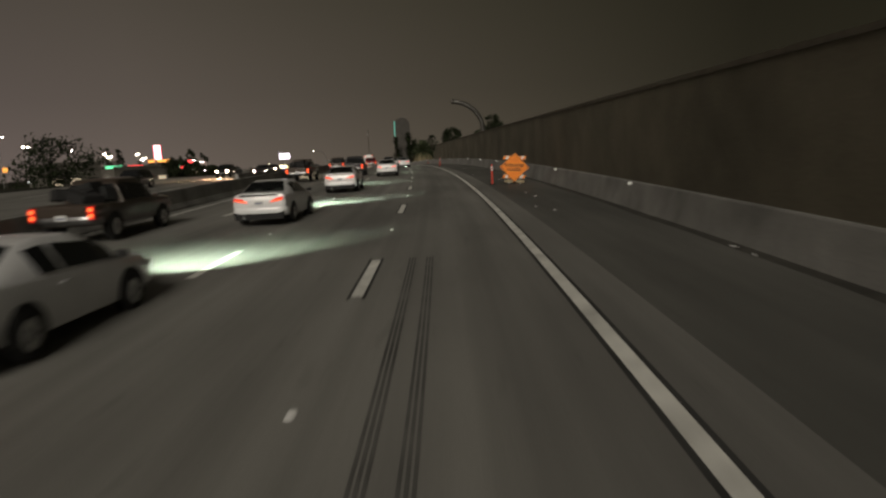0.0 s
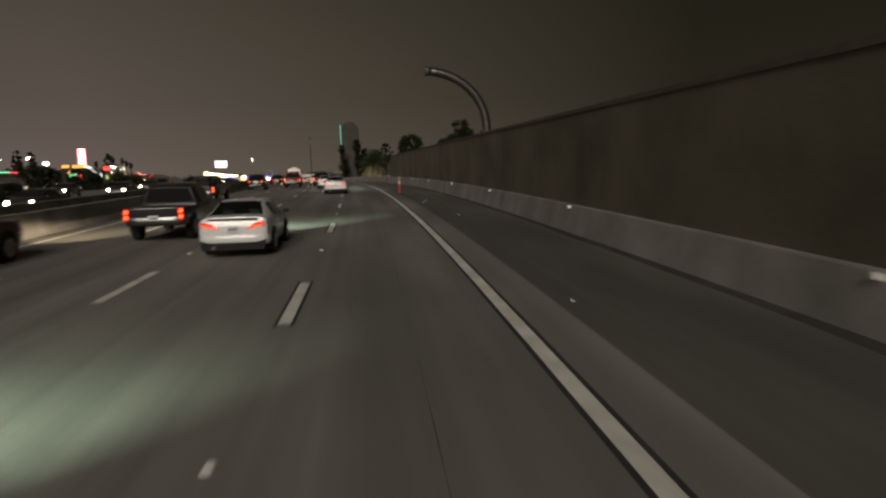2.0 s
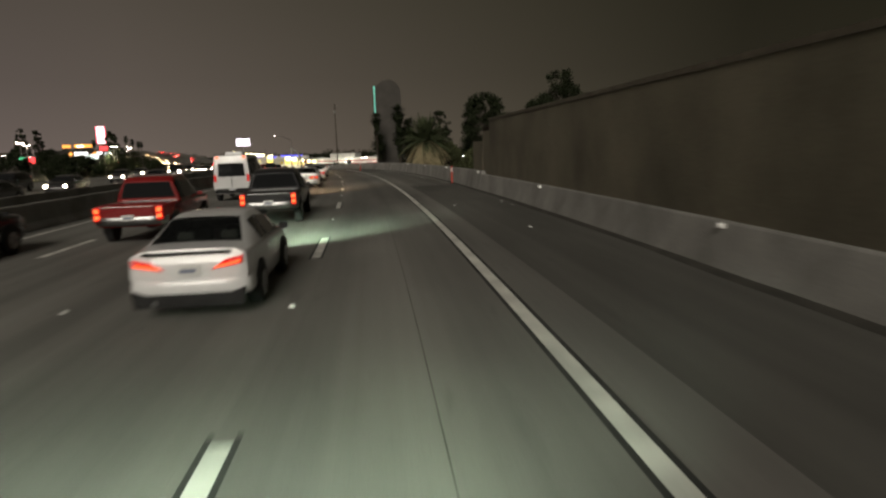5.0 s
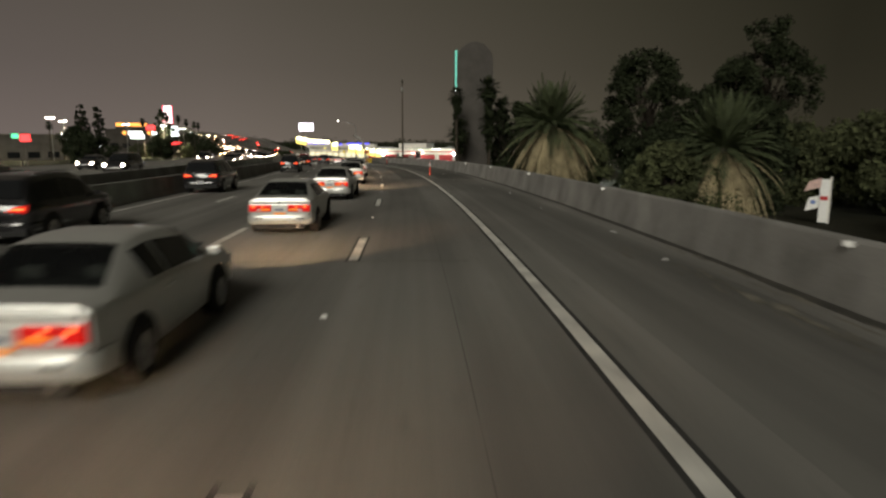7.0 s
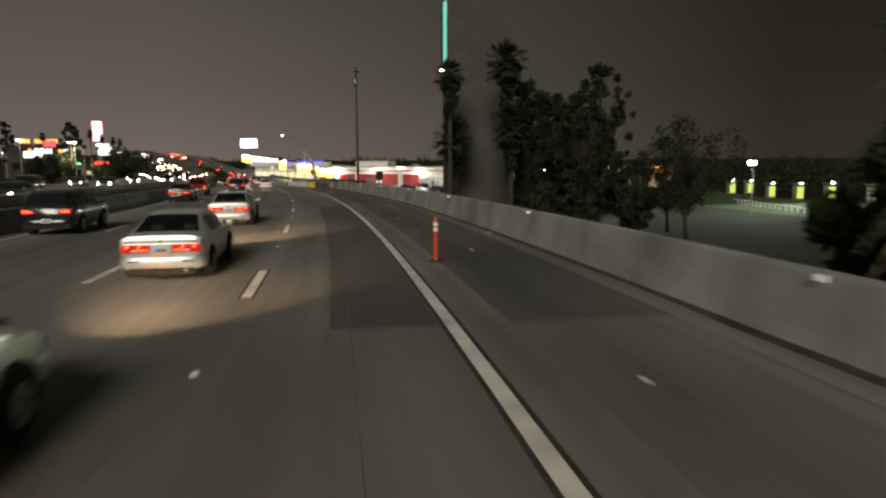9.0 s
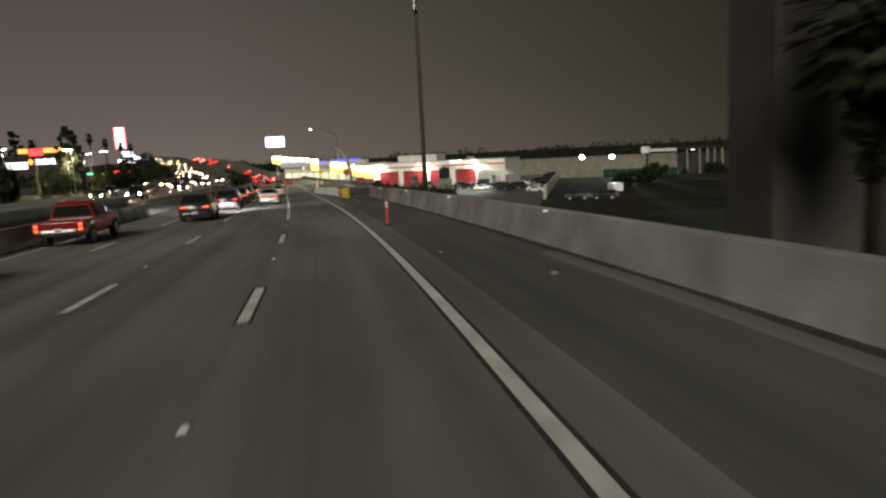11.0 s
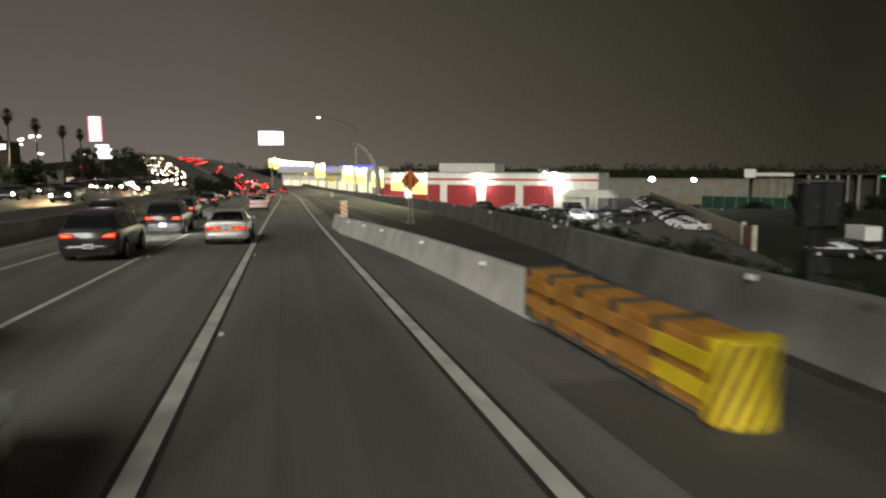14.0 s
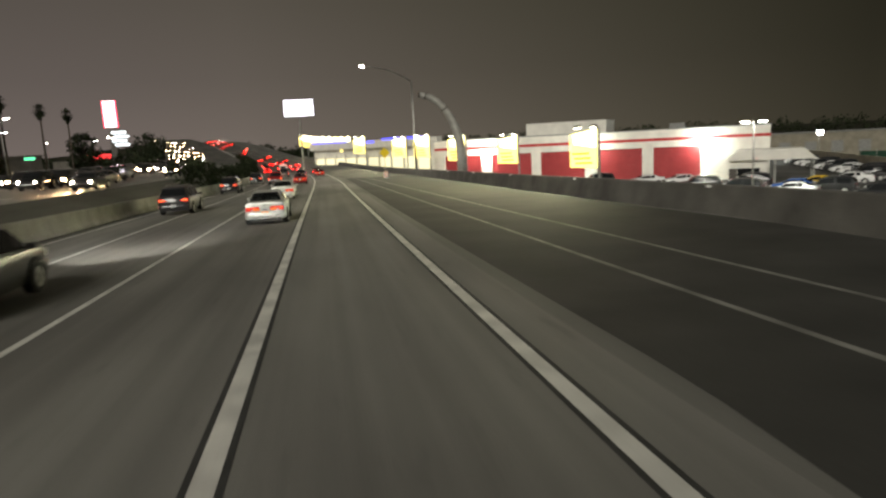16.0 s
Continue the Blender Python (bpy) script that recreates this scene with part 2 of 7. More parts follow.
M_AMBER = mat("amber_lens", (0.8, 0.25, 0.02), 0.3, vary=0.0, emit=(1.0, 0.35, 0.05), power=0.55)
M_BARK = mat("bark", (0.045, 0.036, 0.026), 0.95, vary=0.4, scale=3, fine=30, bump=0.5, stretch=(4, 4, 0.8))
M_LEAF = mat("dark_leaves", (0.022, 0.028, 0.014), 0.8, vary=0.5, scale=0.9, fine=6, bump=0, spec=0.1)
M_LEAF_OLIVE = mat("olive_leaves", (0.06, 0.068, 0.032), 0.8, vary=0.45, scale=0.9, fine=6, bump=0, spec=0.15)
M_FROND = mat("green_frond", (0.056, 0.07, 0.032), 0.7, vary=0.35, scale=1.2, fine=8, bump=0)
M_DRY_FROND = mat("dry_frond", (0.34, 0.285, 0.17), 0.85, vary=0.35, scale=1.5, fine=8, bump=0)


# ---- mesh helpers ----
class Geo:
    """Collects the faces of one part."""

    def __init__(self):
        self.v, self.f = [], []

    def add(self, verts, faces):
        o = len(self.v)
        self.v += [tuple(p) for p in verts]
        self.f += [tuple(i + o for i in q) for q in faces]
        return self

    def box(self, c, size, m=None, taper=1.0):
        x, y, z = (d / 2 for d in size)
        pts = [Vector((sx * x * (taper if sz > 0 else 1), sy * y * (taper if sz > 0 else 1), sz * z)) for sz in (-1, 1) for sx, sy in ((-1, -1), (1, -1), (1, 1), (-1, 1))]
        if m is not None:
            pts = [m @ p for p in pts]
        pts = [p + Vector(c) for p in pts]
        return self.add(pts, [(3, 2, 1, 0), (4, 5, 6, 7), (0, 1, 5, 4), (1, 2, 6, 5), (2, 3, 7, 6), (3, 0, 4, 7)])

    def tube(self, pts, radii, n=10, cap=True):
        pts = [Vector(p) for p in pts]
        rings = []
        for i, p in enumerate(pts):
            d = (pts[min(i + 1, len(pts) - 1)] - pts[max(i - 1, 0)]).normalized()
            up = Vector((0, 0, 1)) if abs(d.z) < 0.95 else Vector((1, 0, 0))
            a = d.cross(up).normalized()
            b = a.cross(d)
            r = radii[i] if hasattr(radii, "__len__") else radii
            rings.append([p + (a * math.cos(2 * math.pi * j / n) + b * math.sin(2 * math.pi * j / n)) * r for j in range(n)])
        faces = [(i * n + j, i * n + (j + 1) % n, (i + 1) * n + (j + 1) % n, (i + 1) * n + j) for i in range(len(pts) - 1) for j in range(n)]
        if cap:
            faces += [tuple(range(n))[::-1], tuple(range((len(pts) - 1) * n, len(pts) * n))]
        return self.add([p for r in rings for p in r], faces)

    def poly(self, pts, depth, m=None):
        """A flat outline (x, z) with a thickness along y."""
        n = len(pts)
        vs = [Vector((x, -depth / 2, z)) for x, z in pts] + [Vector((x, depth / 2, z)) for x, z in pts]
        if m is not None:
            vs = [m @ v for v in vs]
        return self.add(vs, [tuple(range(n)), tuple(range(n, 2 * n))[::-1]] + [(j, j + n, (j + 1) % n + n, (j + 1) % n) for j in range(n)])


def obj(name, geo, material, parent=None, label="", smooth=False, bevel=0.0):
    me = bpy.data.meshes.new(name)
    me.from_pydata(geo.v, [], geo.f)
    me.materials.append(material)
    bm = bmesh.new()
    bm.from_mesh(me)
    bmesh.ops.recalc_face_normals(bm, faces=bm.faces)
    if bevel:
        bmesh.ops.bevel(bm, geom=list(bm.edges), offset=bevel, segments=2, affect="EDGES", profile=0.6)
    bm.to_mesh(me)
    bm.free()
    if smooth:
        me.polygons.foreach_set("use_smooth", [True] * len(me.polygons))
    ob = new(name, me)
    if parent:
        ob.parent = parent
    if label:
        tagged(ob, label)
    return ob


def part(name, geo, material, parent, label="", smooth=False, bevel=0.0):
    return obj(name, geo, material, parent, label, smooth, bevel)


def thing(name, m, label, category, group="", kind=""):
    ob = new(name)
    ob.matrix_world = m
    ob.empty_display_size = 0.3
    return tagged(ob, label, category, group, kind)


def sweep(name, profile, s0, s1, step, material, parent=None, label="", kind="", shift=None, closed=False, uv=False, base=(0, 0, 0)):
    """A cross-section of (l, z) points carried along the road."""
    ss = np.unique(np.append(np.arange(s0, s1, step), s1))
    n = len(profile)
    verts, uvs = [], []
    for s in ss:
        off = shift(s) if shift else 0.0
        for l, z in profile:
            verts.append(Vector(road(s, l + off, z)) - Vector(base))
            uvs.append((l + off, s))
    faces = []
    w = n if closed else n - 1
    for i in range(len(ss) - 1):
        for j in range(w):
            a, b = i * n + j, i * n + (j + 1) % n
            faces.append((a, b, b + n, a + n))
    if closed:
        faces += [tuple(range(n))[::-1], tuple(range((len(ss) - 1) * n, len(ss) * n))]
    me = bpy.data.meshes.new(name)
    me.from_pydata(verts, [], faces)
    me.materials.append(material)
    if uv:
        layer = me.uv_layers.new(name="UVMap")
        for lp in me.loops:
            layer.data[lp.index].uv = uvs[lp.vertex_index]
    else:
        bm = bmesh.new()
        bm.from_mesh(me)
        bmesh.ops.recalc_face_normals(bm, faces=bm.faces)
        bm.to_mesh(me)
        bm.free()
    ob = new(name, me)
    if parent:
        ob.parent = parent
    tagged(ob, label, "", "", kind)
    return ob


# ---- ground: one sheet to the horizon ----
def ground_height(x, y):
    d2 = (RX[None] - x[:, None]) ** 2 + (RY[None] - y[:, None]) ** 2
    j = d2.argmin(1)
    s = STA[j]
    dx, dy = x - RX[j], y - RY[j]
    l = dx * np.cos(HEAD[j]) + dy * np.sin(HEAD[j])
    z = RZ[j]
    edge = np.interp(s, BARRIER_AT, BARRIER_L) + 0.9
    rl = np.interp(s, (0, 140, 170, 240, 330, 1000), (3.0, 3.0, -1.5, -3.6, -7.3, -8.6))
    ll = np.interp(s, (0, 150, 300, 500, 800), (1.0, 1.0, -1.6, -4.5, -7.5))
    right = np.clip((l - edge) / 11.0, 0, 1)
    left = np.clip((-46.0 - l) / 12.0, 0, 1)
    z = z + np.interp(s, FAR_AT, FAR_UP) * np.clip((-20.0 - l) / 4.0, 0, 1)
    h = (z - 0.32) * (1 - right - left) + rl * right + ll * left
    h = h - 5.6 * np.clip((l - 84) / 26, 0, 1) * np.clip((y - 436) / 34, 0, 1)
    far = np.clip((np.abs(l) - 260) / 500, 0, 1)
    return h * (1 - far) + (-9.6) * far


def axis(lo, hi, step, reach):
    inner = np.arange(lo, hi + step, step)
    outer = np.geomspace(step * 2, reach, 16)
    return np.concatenate([lo - outer[::-1], inner, hi + outer])


gx, gy = axis(-210, 130, 3.0, 2800), axis(-60, 640, 3.5, 2800)
GX, GY = np.meshgrid(gx, gy)
GZ = np.concatenate([ground_height(a, b) for a, b in zip(np.array_split(GX.ravel(), 40), np.array_split(GY.ravel(), 40))])
nx = len(gx)
me = bpy.data.meshes.new("ground")
me.from_pydata(np.stack([GX.ravel(), GY.ravel(), GZ], -1).tolist(), [], [(i * nx + j, i * nx + j + 1, (i + 1) * nx + j + 1, (i + 1) * nx + j) for i in range(len(gy) - 1) for j in range(nx - 1)])
me.materials.append(M_GROUND)
tagged(new("ground", me), "dark dry ground and embankments beside the freeway", "ground", "", "structure")

# ---- carriageways ----
carriageway = sweep("road", [(l, 0.0) for l in np.linspace(-14.2, 0.95, 9)] + [(0.95, -0.3)], -78, 524, 4, M_CONCRETE, label="worn grey concrete freeway lanes", kind="structure", uv=True)


def shoulder_mesh(s0, s1, material, label):
    ss = np.append(np.arange(s0, s1, 3.0), s1)
    verts, uvs, faces = [], [], []
    for s in ss:
        for f in np.linspace(0, 1, 6):
            l = 0.95 + (barrier_l(s) + 0.1 - 0.95) * f
            verts.append(road(s, l, -0.004))
            uvs.append((l, s))
    for i in range(len(ss) - 1):
        faces += [(i * 6 + j, i * 6 + j + 1, i * 6 + j + 7, i * 6 + j + 6) for j in range(5)]
    m2 = bpy.data.meshes.new("shoulder")
    m2.from_pydata(verts, [], faces)
    m2.materials.append(material)
    layer = m2.uv_layers.new(name="UVMap")
    for lp in m2.loops:
        layer.data[lp.index].uv = uvs[lp.vertex_index]
    return tagged(new("shoulder", m2), label, "road", "", "structure")


shoulder = shoulder_mesh(-78, 148, M_ASPHALT, "dark asphalt shoulder beside the right lane")
pale_shoulder = shoulder_mesh(148, 197, M_SHOULDER_PALE, "worn grey concrete shoulder beside the right lane")
patched_shoulder = shoulder_mesh(197, 299, M_ASPHALT, "dark resurfaced shoulder beside the right lane")
ramp_pavement = shoulder_mesh(299, 900, M_SHOULDER_PALE, "worn grey pavement of the joining ramp")
far_carriageway = sweep("road", [(l, 0.0) for l in np.linspace(-45.0, -19.4, 8)], -78, 522, 6, M_CONCRETE, label="opposite concrete carriageway beyond the median", kind="structure", uv=True)
# distant lanes take the darker asphalt colour because they lie unlit
sweep("road", [(l, 0.0) for l in np.linspace(-14.2, 0.95, 9)] + [(0.95, -0.3)], 524, 900, 4, M_ASPHALT, label="freeway lanes climbing in the distance, coloured darker as unlit", kind="structure", uv=True)
sweep("road", [(l, 0.0) for l in np.linspace(-45.0, -19.4, 8)], 522, 900, 6, M_ASPHALT, label="opposite carriageway climbing in the distance, coloured darker as unlit", kind="structure", uv=True)
median = sweep("median_strip", [(-19.4, -0.02), (-17, 0.05), (-14.2, -0.02)], -78, 900, 6, M_ASPHALT, label="narrow paved median between barriers", kind="structure", uv=True)


# ---- barriers ----
JERSEY = [(0.0, 0.0), (0.02, 0.08), (0.14, 0.32), (0.20, 0.95), (0.22, 1.04), (0.42, 1.04), (0.44, 0.95), (0.50, 0.32), (0.62, 0.08), (0.64, 0.0)]
SLOPED = [(0.0, 0.0), (0.015, 0.06), (0.10, 0.45), (0.20, 0.99), (0.225, 1.04), (0.42, 1.04), (0.445, 0.99), (0.54, 0.45), (0.625, 0.06), (0.64, 0.0)]
LOW = [(l, z * 0.84) for l, z in SLOPED]
right_barrier = sweep("concrete_barrier", LOW, -78, 141, 3, M_BARRIER, label="pale concrete safety barrier below the wall", kind="structure", shift=barrier_l, closed=True)
mid_barrier = sweep("concrete_barrier", SLOPED, 282, 312, 3, M_BARRIER_HALF_SHADE, label="concrete barrier where the ramp joins, coloured as half in shade", kind="structure", shift=barrier_l, closed=True)
ramp_barrier = sweep("concrete_barrier", SLOPED, 312, 640, 3, M_BARRIER_SHADE, label="concrete barrier beside the ramp, coloured as in shade", kind="structure", shift=barrier_l, closed=True)
open_barrier = sweep("concrete_barrier", SLOPED, 141, 282, 3, M_BARRIER, label="pale concrete safety barrier along the shoulder", kind="structure", shift=barrier_l, closed=True)
left_barrier = sweep("concrete_barrier", [(-l, z * 0.9) for l, z in JERSEY], -78, 900, 4, M_BARRIER, label="concrete median barrier beside the fast lane", kind="structure", shift=lambda s: -14.3, closed=True)
far_barrier = sweep("concrete_barrier", [(l, z * 0.85) for l, z in JERSEY], 60, 300, 4, M_BARRIER, label="concrete barrier of the opposite carriageway", kind="structure", shift=lambda s: -19.3, closed=True)

# barrier reflectors, each a small bracket plate on the face
plate = Geo().box((0, 0, 0), (0.20, 0.03, 0.09)).box((0.10, 0.06, 0), (0.012, 0.14, 0.09))
plate_mesh = None
for i in range(-3, 34):
    s = 9.2 + 13.25 * i
    holder, z = (right_barrier, 0.80) if s < 141 else (open_barrier, 0.97)
    if plate_mesh is None:
        r = part("reflector", plate, M_REFLECT, holder, "small white reflector plate")
        plate_mesh = r.data
    else:
        r = new("reflector", plate_mesh)
        r.parent = holder
    r.matrix_world = on_road(s, barrier_l(s) + 0.16, z)

# ---- sound wall on the barrier, with block courses and coping ----
wall = sweep("sound_wall", [(0.30, 0.84), (0.30, 3.78), (0.62, 3.78), (0.62, 0.0), (0.50, 0.0), (0.50, 0.84)], -78, 139, 3, M_WALL, label="tall brown masonry sound wall above the barrier", kind="structure", shift=lambda s: 4.25, closed=True)
sweep("coping", [(0.26, 3.78), (0.26, 3.90), (0.66, 3.90), (0.66, 3.78)], -78, 139, 3, M_COPING, wall, "pale coping course", shift=lambda s: 4.25, closed=True)
for s, h in ((140.5, 3.3), (143.6, 2.75)):
    p = part("end_panel", Geo().box((0, 0, h / 2), (0.3, 3.0, h)), M_WALL, wall, "lower stepped end of the wall")
    p.matrix_world = on_road(s, 4.92, 0.0)

# ---- painted lines ----
def line_strip(l, w, s0, s1, material, parent, name="lane_line", z=0.004, step=4.0, shift=None):
    return sweep(name, [(l - w / 2, z), (l + w / 2, z)], s0, s1, step, material, parent, shift=shift)


for l, w in ((0.0, 0.21),):
    line_strip(l, w, -78, 720, M_WHITE_LINE, carriageway, "edge_line", 0.006)
    for sgn in (-1, 1):
        line_strip(l + sgn * (w / 2 + 0.035), 0.07, -78, 420, M_BLACK_LINE, carriageway, "contrast_line", 0.004)
for l, phase, solid in ((-3.5, 10.9, 269.5), (-7.2, 13.35, 271.5), (-10.7, 13.35, 272.5)):
    s = phase - 13.5 * 4
    while s < solid:
        line_strip(l, 0.20, s, s + 3.5, M_WHITE_LINE, carriageway, "lane_stripe", 0.006, 1.75)
        if l > -4:
            for sgn in (-1, 1):
                line_strip(l + sgn * 0.13, 0.06, s - 0.2, s + 3.7, M_BLACK_LINE, carriageway, "contrast_line", 0.004, 2.0)
        s += 13.5
    line_strip(l, 0.22 if l > -4 else 0.15, solid, 720, M_WHITE_LINE, carriageway, "lane_line", 0.006)
    if l > -4:
        for sgn in (-1, 1):
            line_strip(l + sgn * 0.145, 0.07, solid, 420, M_BLACK_LINE, carriageway, "contrast_line", 0.004)
line_strip(-13.4, 0.15, -78, 720, M_WHITE_LINE, carriageway, "edge_line", 0.006)
line_strip(3.62, 0.14, 331, 470, M_FAINT_LINE, shoulder, "edge_line", 0.006, shift=lambda s: -0.4 * max(0, (s - 356) / 40))
line_strip(5.8, 0.14, 333, 470, M_FAINT_LINE, shoulder, "edge_line", 0.006, shift=lambda s: -0.3 * max(0, (s - 350) / 20))
line_strip(11.0, 0.12, 340, 470, M_FAINT_LINE, shoulder, "edge_line", 0.006)
for l in (-23.1, -26.8, -30.5, -34.2):
    for s in np.arange(0, 560, 27.0):
        line_strip(l, 0.16, s, s + 3.5, M_WHITE_LINE, far_carriageway, "lane_stripe", 0.006, 3.5)

# raised markers between the stripes
dot = Geo().box((0, 0, 0.012), (0.10, 0.10, 0.024), taper=0.7)
dot_mesh = None
for l, phase in ((-3.5, 19.5), (-7.2, 20.0)):
    for i in range(-2, 24):
        if dot_mesh is None:
            d = part("raised_marker", dot, M_REFLECT, carriageway, "small white raised pavement marker")
            dot_mesh = d.data
        else:
            d = new("raised_marker", dot_mesh)
            d.parent = carriageway
        d.matrix_world = on_road(phase + 13.5 * i, l + (0.25 if phase + 13.5 * i > 268 else 0), 0.006)

# tyre marks and lengthwise joints in the near lane
for s0, s1, l in ((3, 14.5, -2.70), (3, 14.5, -2.33)):
    for k in (-0.06, 0.0, 0.06):
        sweep("tyre_mark", [(l + k - 0.018, 0.005), (l + k + 0.018, 0.005)], s0, s1, 3, M_TIRE_MARK, carriageway)
sweep("joint", [(-1.597, 0.0035), (-1.58, 0.0035)], 40, 200, 4, M_JOINT, carriageway)
sweep("joint", [(-2.297, 0.0035), (-2.28, 0.0035)], 240, 330, 4, M_JOINT, carriageway)
# skipping tyre marks in pairs beside the lane stripe
M_BLOT = mat("dark_rubber_blot", (0.055, 0.053, 0.05), 0.8, vary=0.4, scale=4, fine=30, bump=0.1)
rnd_b = random.Random(3)
for first, count, l0, drift in ((79.5, 8, -4.05, 0.05),):
    for i in range(count):
        for dl in (0.0, -0.52):
            s, l = first + 2.15 * i + rnd_b.uniform(-0.2, 0.2) + dl * 0.4, l0 + drift * 2.15 * i + dl + rnd_b.uniform(-0.04, 0.04)
            w, h = rnd_b.uniform(0.07, 0.12), rnd_b.uniform(0.28, 0.48)
            pts = [road(s + math.sin(a) * h * rnd_b.uniform(0.75, 1.1), l + math.cos(a) * w * rnd_b.uniform(0.75, 1.1), 0.005) for a in np.linspace(0, 2 * math.pi, 13)[:-1]]
            part("rubber_mark", Geo().add(pts, [tuple(range(12))]), M_BLOT, carriageway)
M_SILT = mat("pale_dried_silt", (0.155, 0.145, 0.118), 0.95, vary=0.35, scale=2.5, fine=22, bump=0.3)
# dark strip that paints the gutter's shadow at the barrier foot
M_TOE_SHADE = mat("dark_gutter_shade", (0.045, 0.042, 0.035), 0.95, vary=0.4, scale=1.2, fine=18, bump=0.3)
sweep("toe_shade", [(-0.30, -0.001), (-0.02, 0.012), (0.03, 0.012)], -78, 300, 2, M_TOE_SHADE, shoulder, "dark strip for the shade along the barrier's foot", shift=lambda s: barrier_l(s) + 0.06 * math.sin(s * 0.7) * math.sin(s * 0.23))
for i in range(70):
    near = i % 2
    s = rnd_b.uniform(152.5, 161.5)
    l = (3.35 if near else 4.15) - 0.05 * (s - 155) * (1 if near else -0.3) + rnd_b.uniform(-0.4, 0.4) * (s - 150) / 8
    w, h = rnd_b.uniform(0.012, 0.035), rnd_b.uniform(0.15, 0.7)
    if i < 4:  # the thicker ends of the streaks
        s, l, w, h = ((154.8, 3.5, 0.20, 0.35), (154.7, 4.3, 0.16, 0.42), (155.4, 3.35, 0.12, 0.5), (155.4, 4.1, 0.10, 0.5))[i]
    pts = [road(s + math.sin(a) * h * rnd_b.uniform(0.6, 1.1), l + math.cos(a) * w * rnd_b.uniform(0.6, 1.1) + 0.05 * math.sin(3 * a), 0.003 + 0.0004 * (i % 5)) for a in np.linspace(0, 2 * math.pi, 15)[:-1]]
    part("silt_streak", Geo().add(pts, [tuple(range(14))]), M_SILT, shoulder)
seam = [road(159.2, l, 0.0045) for l in np.linspace(-13.2, -1.0, 9)] + [road(159.27, l, 0.0045) for l in np.linspace(-1.0, -13.2, 9)]
part("seam", Geo().add(seam, [(i, i + 1, 16 - i, 17 - i) for i in range(8)]), M_SILT, carriageway, "pale seam across the lanes")
patch = sweep("pavement_patch", [(-1.9, 0.003), (0.0 - 0.2, 0.003)], 197, 232, 4, M_ASPHALT, carriageway, "dark resurfaced patch", uv=True)
gutter = sweep("gutter", [(-0.75, 0.002), (0.0, 0.002)], 150, 246, 4, M_CONCRETE, pale_shoulder, "pale concrete gutter strip", shift=barrier_l, uv=True)

# ---- concrete barrier between lanes and merging ramp ----
def gore_l(s):
    return float(np.interp(s, (302, 308, 314, 318.4, 321.5, 323.4, 326.5, 332), (2.2, 2.1, 1.85, 1.5, 1.22, 1.02, 0.66, 0.56)))


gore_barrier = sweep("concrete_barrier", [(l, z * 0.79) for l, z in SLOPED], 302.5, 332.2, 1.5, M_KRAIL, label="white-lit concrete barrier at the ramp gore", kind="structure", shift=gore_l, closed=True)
for s in (306, 312, 318, 321.5, 325):
    r = new("reflector", plate_mesh)
    r.parent = gore_barrier
    r.matrix_world = on_road(s, gore_l(s) + 0.12, 0.70)

# dark sheet laid on the ramp as the shade the gore barrier casts
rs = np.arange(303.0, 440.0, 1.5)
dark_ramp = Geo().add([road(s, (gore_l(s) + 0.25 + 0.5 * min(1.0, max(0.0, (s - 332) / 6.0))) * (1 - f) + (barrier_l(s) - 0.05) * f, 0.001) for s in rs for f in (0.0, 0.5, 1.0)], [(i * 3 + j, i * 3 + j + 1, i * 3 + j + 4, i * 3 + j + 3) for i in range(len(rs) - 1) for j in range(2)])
tagged(obj("ramp_shade", dark_ramp, M_RAMP_SHADE), "dark sheet on the ramp for the shade behind the gore barrier", "road", "", "structure")


